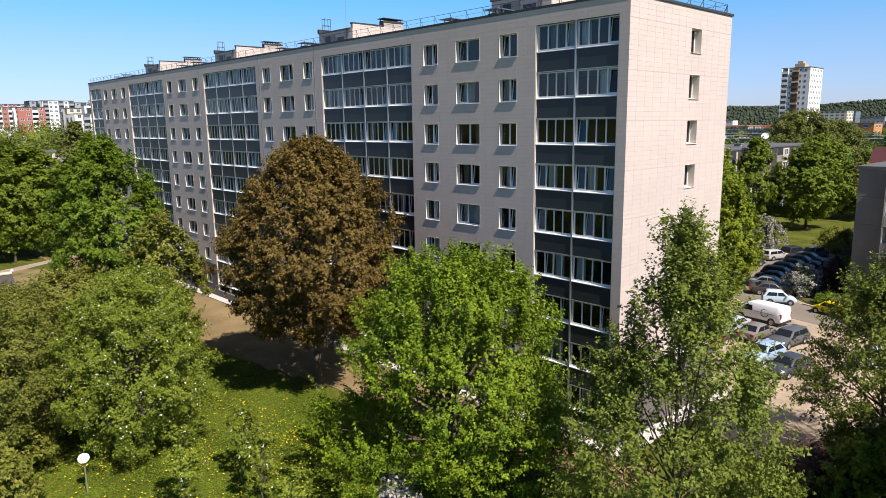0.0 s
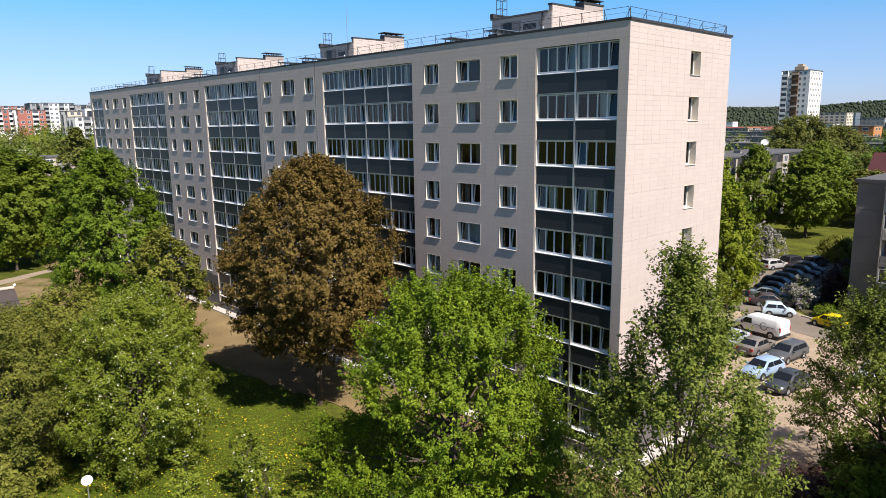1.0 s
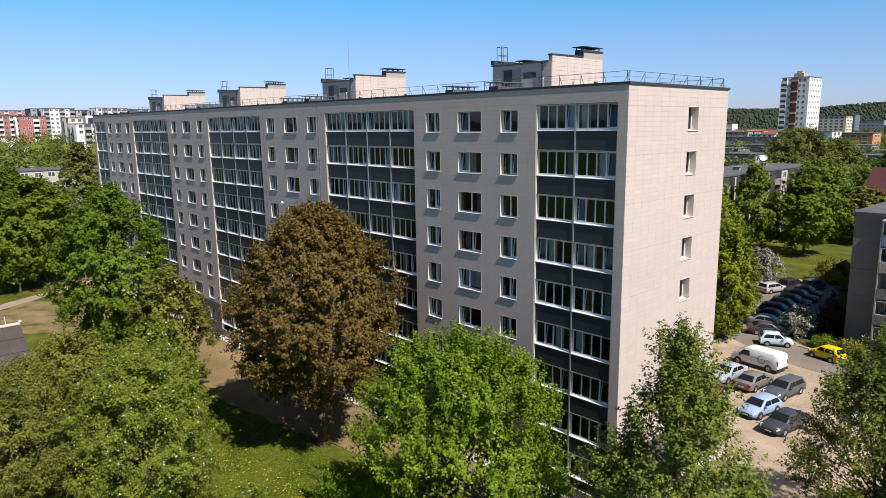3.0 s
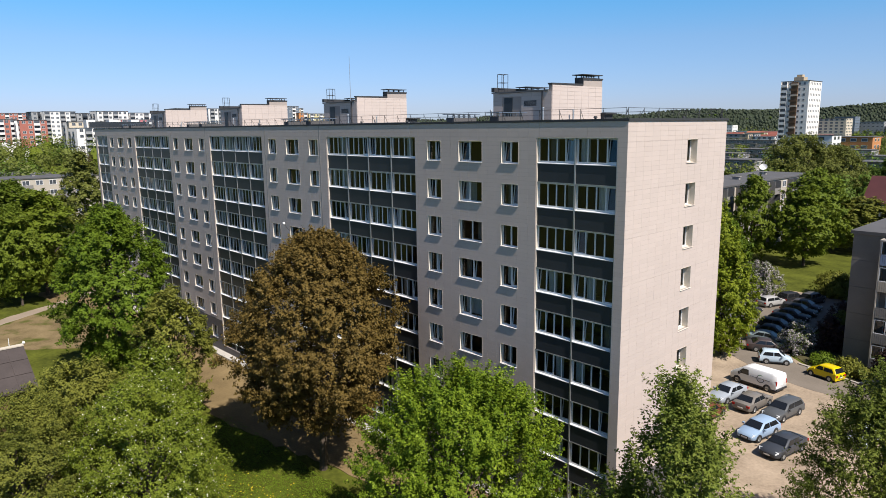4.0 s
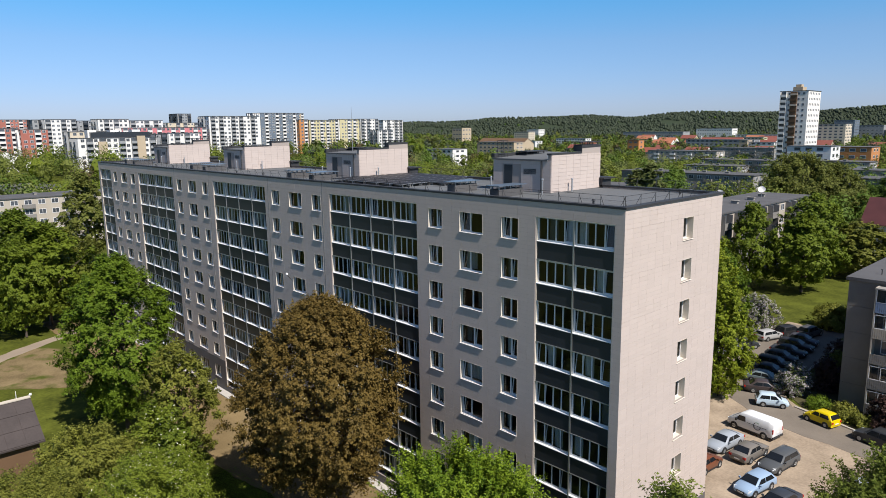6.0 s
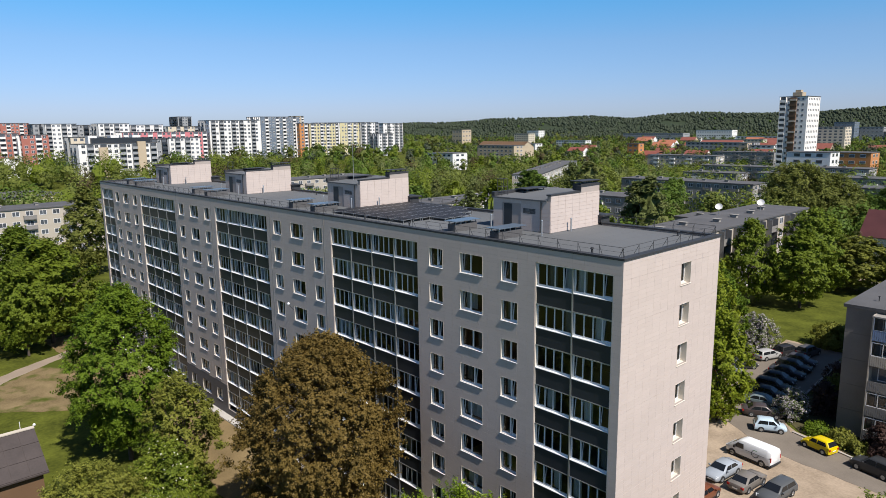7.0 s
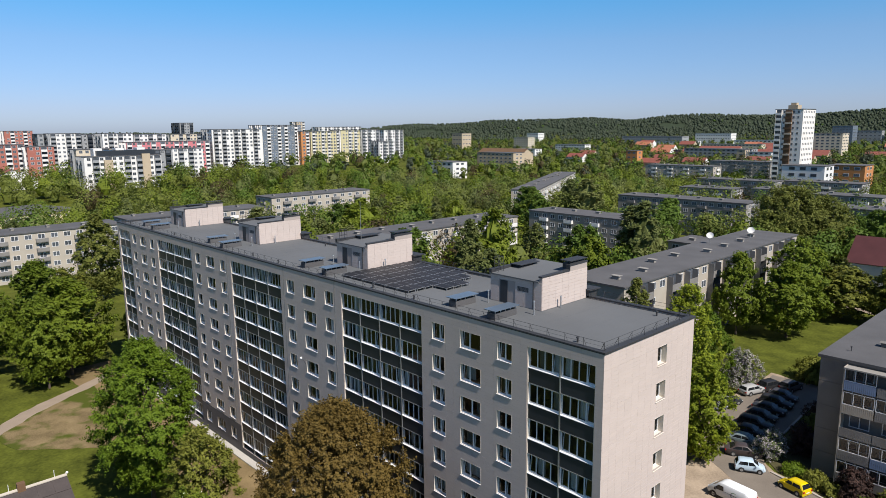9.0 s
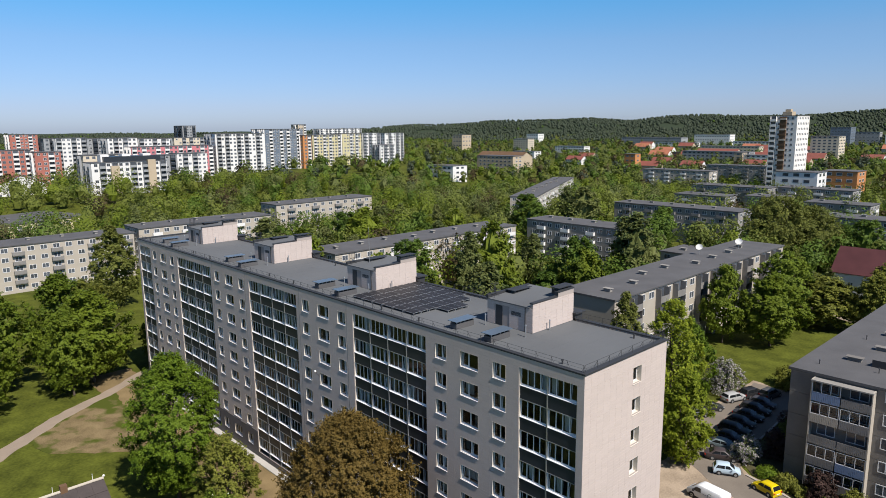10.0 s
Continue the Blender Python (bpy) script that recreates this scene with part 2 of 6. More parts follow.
# ---- mesh helpers ----


class Geo:
    """Collects vertices and faces of one part."""

    def __init__(self):
        self.v, self.f = [], []

    def quad(self, a, b, c, d):
        n = len(self.v)
        self.v += [a, b, c, d]
        self.f.append((n, n + 1, n + 2, n + 3))
        return self

    def poly(self, pts):
        n = len(self.v)
        self.v += [tuple(p) for p in pts]
        self.f.append(tuple(range(n, n + len(pts))))
        return self

    def box(self, x0, x1, y0, y1, z0, z1):
        n = len(self.v)
        self.v += [(x0, y0, z0), (x1, y0, z0), (x1, y1, z0), (x0, y1, z0), (x0, y0, z1), (x1, y0, z1), (x1, y1, z1), (x0, y1, z1)]
        self.f += [tuple(n + i for i in q) for q in ((0, 3, 2, 1), (4, 5, 6, 7), (0, 1, 5, 4), (1, 2, 6, 5), (2, 3, 7, 6), (3, 0, 4, 7))]
        return self

    def prism(self, pts, axis, a, b):
        """A closed outline in the two other axes, run from a to b along the axis."""
        n, k = len(self.v), len(pts)
        for t in (a, b):
            for p, q in pts:
                self.v.append((t, p, q) if axis == "x" else (p, t, q) if axis == "y" else (p, q, t))
        self.f.append(tuple(n + i for i in range(k)))
        self.f.append(tuple(n + k + i for i in reversed(range(k))))
        for i in range(k):
            j = (i + 1) % k
            self.f.append((n + i, n + k + i, n + k + j, n + j))
        return self

    def tube(self, p, q, r0, r1, sides=6):
        p, q = Vector(p), Vector(q)
        d = (q - p).normalized()
        u = d.orthogonal().normalized()
        w = d.cross(u)
        n = len(self.v)
        for c, r in ((p, r0), (q, r1)):
            for i in range(sides):
                a = 2 * math.pi * i / sides
                self.v.append(tuple(c + (u * math.cos(a) + w * math.sin(a)) * r))
        for i in range(sides):
            j = (i + 1) % sides
            self.f.append((n + i, n + j, n + sides + j, n + sides + i))
        self.f.append(tuple(n + i for i in reversed(range(sides))))
        self.f.append(tuple(n + sides + i for i in range(sides)))
        return self

    def loft(self, rings, caps=True):
        k = len(rings[0])
        n = len(self.v)
        for r in rings:
            self.v += [tuple(p) for p in r]
        for s in range(len(rings) - 1):
            for i in range(k):
                j = (i + 1) % k
                a = n + s * k
                self.f.append((a + i, a + j, a + k + j, a + k + i))
        if caps:
            self.f.append(tuple(n + i for i in reversed(range(k))))
            self.f.append(tuple(n + (len(rings) - 1) * k + i for i in range(k)))
        return self

    def grid(self, xs, zs, solid, y0, y1, back=True):
        """A pierced plate in x and z from y0 to y1: one connected piece; solid(i, j) tells which cells are filled."""
        index = {}

        def vert(i, j, k):
            key = (i, j, k)
            if key not in index:
                index[key] = len(self.v)
                self.v.append((xs[i], y1 if k else y0, zs[j]))
            return index[key]

        nx, nz = len(xs) - 1, len(zs) - 1
        full = lambda i, j: 0 <= i < nx and 0 <= j < nz and solid(i, j)
        for i in range(nx):
            for j in range(nz):
                if not full(i, j):
                    continue
                self.f.append((vert(i, j, 0), vert(i + 1, j, 0), vert(i + 1, j + 1, 0), vert(i, j + 1, 0)))
                if back:
                    self.f.append((vert(i, j, 1), vert(i, j + 1, 1), vert(i + 1, j + 1, 1), vert(i + 1, j, 1)))
                for di, dj, a, b in ((-1, 0, (i, j), (i, j + 1)), (1, 0, (i + 1, j + 1), (i + 1, j)), (0, -1, (i + 1, j), (i, j)), (0, 1, (i, j + 1), (i + 1, j + 1))):
                    if not full(i + di, j + dj):
                        self.f.append((vert(*a, 0), vert(*b, 0), vert(*b, 1), vert(*a, 1)))
        return self

    def mesh(self, name, material, smooth=False, recalc=True):
        me = bpy.data.meshes.new(name)
        me.from_pydata(self.v, [], self.f)
        me.materials.append(material)
        if recalc:
            bm = bmesh.new()
            bm.from_mesh(me)
            bmesh.ops.recalc_face_normals(bm, faces=bm.faces)
            bm.to_mesh(me)
            bm.free()
        if smooth:
            me.shade_smooth()
        return me


def rounded(ob, degrees=42):
    """Smooth shading that keeps the sharp edges."""
    ob.data.shade_smooth()
    ob.data.set_sharp_from_angle(angle=radians(degrees))
    return ob


def part(name, geo, material, parent=None, label="", at=None, smooth=False):
    """One mesh object under a thing or a part. geo: a Geo or a mesh that is shared."""
    me = geo if isinstance(geo, bpy.types.Mesh) else geo.mesh(name, material, smooth)
    ob = new(name, me)
    if parent is not None:
        ob.parent = parent
    if at is not None:
        ob.matrix_basis = at if isinstance(at, Matrix) else Matrix.Translation(at)
    if label:
        tagged(ob, label)
    return ob


def thing(name, label, category, at=(0, 0, 0), group="", kind="", turn=0):
    ob = new(name)
    ob.empty_display_size = 0.3
    ob.matrix_basis = pose(*at, 0, 0, turn)
    return tagged(ob, label, category, group, kind)


def array_mesh(name, verts, faces, material, smooth=False):
    """A mesh from numpy arrays: vertices, and one or more arrays of triangles or quads."""
    me = bpy.data.meshes.new(name)
    groups = faces if isinstance(faces, list) else [faces]
    sizes = np.concatenate([np.full(len(g), g.shape[1], np.int32) for g in groups])
    loops = np.concatenate([g.ravel() for g in groups])
    me.vertices.add(len(verts))
    me.vertices.foreach_set("co", np.ascontiguousarray(verts, np.float32).ravel())
    me.loops.add(len(loops))
    me.loops.foreach_set("vertex_index", np.ascontiguousarray(loops, np.int32))
    me.polygons.add(len(sizes))
    me.polygons.foreach_set("loop_start", np.concatenate([[0], np.cumsum(sizes)[:-1]]).astype(np.int32))
    me.update(calc_edges=True)
    me.validate()
    if not smooth:
        me.shade_flat()
    me.materials.append(material)
    return me


def leaf_arrays(c, out, size, rng, flat=0.5, loose=0.55):
    """Pointed leaf shapes at the points c, their faces leaning towards out."""
    n = len(c)
    nrm = out + rng.normal(0, loose, (n, 3)) + np.array([0, 0, flat * 0.5])
    nrm /= np.linalg.norm(nrm, axis=1)[:, None] + 1e-9
    u = np.cross(nrm, rng.normal(0, 1, (n, 3)))
    u /= np.linalg.norm(u, axis=1)[:, None] + 1e-9
    w = np.cross(nrm, u)
    s = (size * rng.uniform(0.6, 1.35, n))[:, None]
    v = np.empty((n, 3, 3))
    v[:, 0] = c - u * s * 0.62
    v[:, 1] = c + u * s * 0.42 + w * s * 0.45 + nrm * s * 0.1
    v[:, 2] = c + u * s * 0.34 - w * s * 0.45 - nrm * s * 0.1
    return v.reshape(-1, 3), np.arange(n * 3).reshape(-1, 3)


def inner_crowns(rng, base, rr, z_lo, z_hi, prof, segs, rings):
    """Uneven closed leafage inside each crown: one lumpy skin per tree."""
    k = len(base)
    u = np.linspace(0.015, 0.985, rings)
    a = np.arange(segs) / segs * 2 * np.pi
    bump = 1 + 0.16 * rng.normal(0, 1, (k, rings, segs)).clip(-1.8, 1.8)
    r = rr[:, None, None] * prof(u)[None, :, None] * bump
    ang = a[None, None, :] + 0.25 * rng.normal(0, 1, (k, rings, segs))
    z = z_lo[:, None, None] + (z_hi - z_lo)[:, None, None] * u[None, :, None] + 0.02 * rng.normal(0, 1, (k, rings, segs)) * (z_hi - z_lo)[:, None, None]
    v = np.stack([base[:, 0, None, None] + r * np.cos(ang), base[:, 1, None, None] + r * np.sin(ang), z], -1).reshape(-1, 3)
    i = np.arange(segs)
    j = (i + 1) % segs
    ring_q = np.concatenate([np.stack([i + s * segs, j + s * segs, j + (s + 1) * segs, i + (s + 1) * segs], 1) for s in range(rings - 1)])
    q = (ring_q[None] + (np.arange(k) * segs * rings)[:, None, None]).reshape(-1, 4)
    return v, q

# ---- ground ----
RIDGE_AT = (8, 13.4, 18, 20.5, 25, 28.6, 31.8, 34.5, 38.5, 43, 45.8, 50, 53.4, 60, 70, 82, 95)
RIDGE_H = (86, 84, 68, 71, 72, 70, 56, 63, 63, 56, 46, 34, 24, 14, 12, 20, 20)


def land(x, y):
    """Height of the land: flat town, a terrace in the west, wooded hills far off."""
    dx, dy = x - 21.0, y + 34.0
    r = np.hypot(dx, dy)
    b = np.degrees(np.arctan2(-dx, dy))
    h = np.interp(b, RIDGE_AT, RIDGE_H, left=40, right=30)
    s = np.clip((r - 1950) / 900, 0, 1)
    wob = np.sin(x * 0.011) * np.cos(y * 0.013 + 1.3) * 5
    up = np.clip((-250 - x) / 140, 0, 1) * np.clip((b - 42) / 10, 0, 1)
    return (h + wob) * s * s * (3 - 2 * s) + 10.5 * up * up * (3 - 2 * up) - 0.02


rings = np.concatenate([[0.0, 3, 8, 16, 30, 50, 80, 120, 170, 240, 280, 320, 360, 400, 440, 480, 540, 600, 800, 1050, 1350, 1700], np.linspace(1950, 2900, 22), [3200, 3700, 4300, 4700]])
SECT = 480
ang = np.linspace(0, 2 * np.pi, SECT, endpoint=False)
gx = 21 + np.outer(rings, np.cos(ang))
gy = -34 + np.outer(rings, np.sin(ang))
gz = land(gx, gy)
gv = np.stack([gx, gy, gz], -1).reshape(-1, 3)
i0 = np.arange(len(rings) - 1)[:, None] * SECT
j0 = np.arange(SECT)[None, :]
j1 = (j0 + 1) % SECT
gq = np.stack([i0 + j0, i0 + SECT + j0, i0 + SECT + j1, i0 + j1], -1).reshape(-1, 4)
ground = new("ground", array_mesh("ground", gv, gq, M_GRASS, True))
tagged(ground, "green grassy ground with worn patches reaching the hills", "ground", kind="structure")


def slab_on_ground(name, pts, top, material, label, category, depth=0.25):
    g = Geo().prism(pts, "z", top - depth, top)
    ob = part(name, g, material)
    return tagged(ob, label, category, kind="structure")


def wavy(pts, step, amount, seed):
    """An outline with its edges broken up, for worn ground."""
    rng = np.random.default_rng(seed)
    out = []
    for i, a in enumerate(pts):
        b = pts[(i + 1) % len(pts)]
        n = max(1, int(math.dist(a, b) / step))
        for k in range(n):
            t = k / n
            o = rng.normal(0, amount, 2) if k else (0, 0)
            out.append((a[0] + (b[0] - a[0]) * t + o[0], a[1] + (b[1] - a[1]) * t + o[1]))
    return out


slab_on_ground("soil_strip", wavy([(-105, -8.5), (-60, -8.0), (-34, -9.0), (-12, -5.0), (3, -4.5), (3, -0.3), (-105, -0.3)], 1.2, 0.22, 1), 0.03, M_SOIL,
               "bare trampled soil strip along the apartment block", "soil")
slab_on_ground("pavement_apron", [(-96, -1.0), (1.1, -1.0), (1.1, 13.3), (-0.1, 13.3), (-0.1, -0.02), (-96, -0.02)], 0.16, M_APRON,
               "pale concrete apron along the foot of the block", "pavement")
slab_on_ground("parking_lot", wavy([(1.2, 8), (12, 2), (40, 0), (70, 2), (70, 38), (5.5, 40.6), (-4.0, 43.9), (-6.6, 46.8), (-8.0, 76), (-17.5, 78), (-17.8, 56), (-14, 46), (-13, 13.6), (1.2, 13.6)], 1.5, 0.15, 2), 0.03, M_SAND,
               "sandy worn parking yard with tyre marks", "parking lot")
slab_on_ground("road", wavy([(-16.9, 77), (-16.9, 55), (-10.5, 41), (-5, 37.2), (8, 35.2), (70, 33.5), (70, 37.6), (5.6, 40.2), (-4.3, 43.2), (-6.9, 46.6), (-8.4, 77)], 2.0, 0.1, 3), 0.045, M_ASPH,
               "patched grey asphalt lane past the parked cars", "road")
for seed, pts in ((4, [(5.6, 40.3), (70, 37.7), (70, 37.95), (5.7, 40.55)]), (5, [(-4.25, 43.3), (5.6, 40.3), (5.7, 40.55), (-4.15, 43.55)]), (6, [(-6.8, 46.6), (-8.3, 77), (-8.05, 77), (-6.55, 46.6)])):
    slab_on_ground("kerb", pts, 0.15, M_KERB, "weathered concrete kerb beside the lane", "kerb")
slab_on_ground("footpath", wavy([(-60, -48), (-72, -36.5), (-81.5, -27), (-89.5, -17.8), (-95.5, -7.6), (-101, 0), (-104, 12), (-101.5, 12), (-99, 0.6), (-93.6, -6.2), (-87.6, -16.2), (-79.8, -25.2), (-70, -34.6), (-58, -46)], 1.6, 0.14, 12), 0.05, M_PATH,
               "pale trodden footpath across the lawn", "footpath")
# patch over the grass strip; its dark colour stands in for shade
slab_on_ground("shaded_soil", wavy([(-6.3, 47.0), (-3.8, 44.2), (5.2, 41.0), (12, 40.2), (26, 40.0), (26, 47.1), (-0.9, 47.1), (-1.05, 78), (-7.6, 78)], 1.2, 0.1, 5), 0.034, M_SOIL_SHADE,
               "trodden soil with shade put into its colour beside the grey block", "soil")
slab_on_ground("worn_ground", wavy([(-93.5, -6.4), (-88.2, -15.8), (-82, -22.5), (-76, -21), (-70, -14), (-66, -8.8), (-80, -8)], 1.0, 0.18, 8), 0.035, M_WORN,
               "worn sandy patch beside the footpath", "soil")
slab_on_ground("footpath", [(-34, 140), (-26, 134), (-14, 129), (4, 117), (5, 119), (-13, 131), (-25, 136), (-33, 142)], 0.05, M_PATH,
               "pale footpath through the lawn behind the yard", "footpath")

# ---- the nine-storey block ----
SEC, LEN, DEEP, ROOF = 23.6, 94.5, 12.2, 26.5
SILL = [23.95 - 2.8 * k for k in range(9)]
block = thing("apartment_building", "nine-storey panel block clad in pale beige tiles with dark loggias", "building")
WINX = []
for i in range(4):
    for a, b in ((-9.55, -8.03), (-13.6, -11.3), (-16.95, -15.42)):
        WINX.append((a - SEC * i, b - SEC * i))
COLX = [(-6.55, -0.62)] + [(-30.25 - SEC * i, -18.3 - SEC * i) for i in range(3)] + [(-93.85, -88.95)]
COL_TOP, COL_LOW = 25.65, 0.9
BASE_TOP = 3.95
openings = [(a, b, s, s + 1.45) for a, b in WINX for s in SILL] + [(a, b, COL_LOW, COL_TOP) for a, b in COLX]
end_open = [(7.0, 8.35, s, s + 1.48) for s in SILL]


def wall_cells(lo, hi, zlo, zhi, holes):
    """Rectangles that fill a wall round its holes."""
    zs = sorted({zlo, zhi, *[z for h in holes for z in h[2:] if zlo < z < zhi]})
    out = []
    for z0, z1 in zip(zs, zs[1:]):
        zm = (z0 + z1) / 2
        cut = sorted((a, b) for a, b, c, d in holes if c < zm < d)
        x = lo
        for a, b in cut:
            if a > x:
                out.append((x, a, z0, z1))
            x = max(x, b)
        if x < hi:
            out.append((x, hi, z0, z1))
    return out


g = Geo()
for x0, x1, z0, z1 in wall_cells(-LEN, 0, 0.0, BASE_TOP, openings) + wall_cells(-LEN, 0, BASE_TOP, 26.6, openings):
    g.box(x0, x1, -0.018 if z0 > 3.9 else 0.0, 0.3, z0, z1)
part("wall", g, M_CORE, block, "facade wall behind the tiles")
g = Geo()
for y0, y1, z0, z1 in wall_cells(0.3, DEEP, 0.0, BASE_TOP, end_open) + wall_cells(0.3, DEEP, BASE_TOP, 26.6, end_open):
    g.box(-0.3, 0.018 if z0 > 3.9 else 0.0, y0, y1, z0, z1)
part("wall", g, M_CORE, block, "end wall behind the tiles")
part("wall", Geo().box(-LEN, 0, DEEP, DEEP + 0.3, 0, 26.6), M_TILE, block, "rear wall in pale beige")
part("wall", Geo().box(-LEN, -LEN + 0.3, 0.3, DEEP, 0, 26.6), M_TILE, block, "far end wall in pale beige")
for k in range(9):
    part("floor_slab", Geo().box(-LEN + 0.3, -0.3, 0.3, DEEP, SILL[k] - 1.15, SILL[k] - 0.9), M_CONC, block)
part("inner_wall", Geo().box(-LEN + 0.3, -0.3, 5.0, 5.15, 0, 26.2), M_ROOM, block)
for i in range(4):
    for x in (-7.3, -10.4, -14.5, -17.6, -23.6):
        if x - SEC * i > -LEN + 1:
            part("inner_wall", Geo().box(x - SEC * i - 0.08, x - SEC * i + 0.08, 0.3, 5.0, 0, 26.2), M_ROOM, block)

# dark base
g = Geo()
for x0, x1, z0, z1 in wall_cells(-LEN, 0, 0.0, BASE_TOP, openings):
    g.box(x0, x1, -0.05, -0.002, z0, z1)
part("plinth", g, M_BASE, block, "dark grey plastered ground-floor base")
g = Geo()
for y0, y1, z0, z1 in wall_cells(-0.05, DEEP + 0.3, 0.0, BASE_TOP, end_open):
    g.box(0.002, 0.05, y0, y1, z0, z1)
part("plinth", g, M_BASE, block, "dark grey plastered ground-floor base")

for x in (-31.35, -41.2, -54.9, -64.8):
    part("joint_strip", Geo().box(x - 0.035, x + 0.035, -0.036, -0.005, 0.2, 26.6), M_CONC, block, "dark vertical joint cover")
# roof, flashing
part("roof", Geo().box(-LEN + 0.3, -0.3, 0.3, DEEP, 26.2, ROOF), M_ROOF, block, "flat grey bitumen roof with seams")
g = Geo()
for i in range(1, 63):
    g.box(-i * 1.5 - 0.03, -i * 1.5 + 0.03, 0.4, DEEP - 0.1, ROOF, ROOF + 0.004)
tagged(part("roof_seam", g, M_ROOF, block), kind="stuff")
cap = [("x", -0.06, 0.42, -LEN - 0.1, 0.1), ("x", DEEP - 0.1, DEEP + 0.4, -LEN - 0.1, 0.1)]
for axis, a, b, lo, hi in cap:
    part("roof_edge", Geo().box(lo, hi, a, b, 26.6, 26.74), M_CAP, block, "dark sheet-metal roof edge")
for lo, hi in ((-0.42, 0.10), (-LEN - 0.1, -LEN + 0.42)):
    part("roof_edge", Geo().box(lo, hi, 0.42, DEEP - 0.1, 26.6, 26.74), M_CAP, block, "dark sheet-metal roof edge")

# railing on the roof edge
post_g = Geo()
post_g.tube((0, 0, 0), (0, 0, 0.62), 0.018, 0.018, 5)
post_g.tube((0, 0.32, -0.02), (0, 0, 0.55), 0.014, 0.014, 5)
post_me = post_g.mesh("post", M_CAP)
runs = [((-LEN + 0.3, 0.2), (-0.25, 0.2), 0), ((-0.2, 0.3), (-0.2, DEEP), 90), ((-0.3, DEEP + 0.1), (-LEN + 0.3, DEEP + 0.1), 180)]
for (xa, ya), (xb, yb), turn in runs:
    length = math.dist((xa, ya), (xb, yb))
    rail = Geo()
    rail.tube((xa, ya, 27.34), (xb, yb, 27.34), 0.014, 0.014, 5)
    rail.tube((xa, ya, 27.05), (xb, yb, 27.05), 0.008, 0.008, 4)
    rail_ob = part("railing", rail, M_CAP, block, "low dark steel safety railing")
    n = int(length / 1.55)
    for i in range(n + 1):
        t = i / n
        part("post", post_me, None, rail_ob, at=pose(xa + (xb - xa) * t, ya + (yb - ya) * t, 26.74, 0, 0, turn))

# ---- windows of the block ----
rng = random.Random(7)


def window_meshes(w, h, split, tilt, d0=0.20, sill_m=None):
    """Frame, panes and sill of a two-light window; origin at the sill's outer left corner, facing -y."""
    f = Geo()
    d1, t = d0 + 0.07, 0.065
    m = w * split
    f.grid((0, t, m - 0.06, m + 0.06, w - t, w), (0, t, h - t, h), lambda i, j: j != 1 or i in (0, 2, 4), d0, d1)
    sash = Geo()
    if tilt:
        a, b = (t, m - 0.06) if tilt < 0 else (m + 0.06, w - t)
        sash.grid((a, a + 0.07, b - 0.07, b), (t, t + 0.06, h - t - 0.06, h - t), lambda i, j: i != 1 or j != 1, d1, d1 + 0.05)
        sash.v = [(x, y + 0.16 * (z - t) / (h - 2 * t), z) for x, y, z in sash.v]
    frame_me = f.mesh("window", M_UPVC)
    panes = []
    for a, b, side in ((t, m - 0.06, -1), (m + 0.06, w - t, 1)):
        lean = 0.16 if tilt == side else 0.0
        y = d1 - 0.03 + (0.04 if lean else 0)
        panes.append(Geo().quad((a, y, t), (b, y, t), (b, y + lean, h - t), (a, y + lean, h - t)).mesh("pane", M_GLASS, recalc=False))
    s = Geo()
    s.loft([[(-0.02, -0.085, -0.03), (w + 0.02, -0.085, -0.03), (w + 0.02, -0.085, -0.015), (-0.02, -0.085, -0.015)],
            [(-0.02, -0.03, -0.024), (w + 0.02, -0.03, -0.024), (w + 0.02, -0.03, -0.006), (-0.02, -0.03, -0.006)],
            [(0.0, d0, -0.01), (w, d0, -0.01), (w, d0, 0.012), (0.0, d0, 0.012)]])
    r = Geo()
    r.grid((-0.004, 0.016, w - 0.016, w + 0.004), (0.012, h - 0.016, h + 0.004), lambda i, j: i != 1 or j == 1, -0.033, d0)
    return frame_me, panes, s.mesh("sill", sill_m or M_UPVC), r.mesh("reveal", M_REVEAL), sash.mesh("sash", M_UPVC) if tilt else None


WIN_SMALL = [window_meshes(1.52, 1.45, s, t) for s, t in ((0.5, 0), (0.55, 1), (0.45, -1), (0.5, 1))]
WIN_WIDE = [window_meshes(2.3, 1.45, s, t) for s, t in ((0.42, -1), (0.5, 0), (0.55, 1), (0.4, -1))]
WIN_END = [window_meshes(1.35, 1.48, s, t, 0.42, M_REVEAL) for s, t in ((0.5, 0), (0.4, -1))]
CURT_ME = {}


def curtain_mesh(w, h, tan):
    key = (round(w, 2), round(h, 2), tan)
    if key not in CURT_ME:
        g = Geo()
        n = max(4, int(w / 0.09))
        front = [(w * i / n, 0.035 * math.sin(i * 1.9) + 0.02 * math.sin(i * 0.7)) for i in range(n + 1)]
        for (xa, ya), (xb, yb) in zip(front, front[1:]):
            g.quad((xa, ya, 0), (xb, yb, 0), (xb, yb, h), (xa, ya, h))
        CURT_ME[key] = g.mesh("curtain", M_CURTAIN2 if tan else M_CURTAIN)
    return CURT_ME[key]


def put_window(kind, at, w, h):
    frame_me, panes, sill, reveal, sash = kind
    win = part("window", frame_me, None, block, at=at)
    for p in panes:
        part("pane", p, None, win).visible_shadow = False
    part("sill", sill, None, win)
    part("reveal", reveal, None, win)
    if sash:
        part("sash", sash, None, win)
    r = rng.random()
    if r < 0.75:
        tan = rng.random() < 0.3
        share = rng.choice((0.25, 0.3, 0.45, 0.9))
        x = 0.05 if rng.random() < 0.5 else w * (1 - share) - 0.05
        part("curtain", curtain_mesh(w * share, h - 0.1, tan), None, win, at=(x, 0.7, 0.02))
    return win


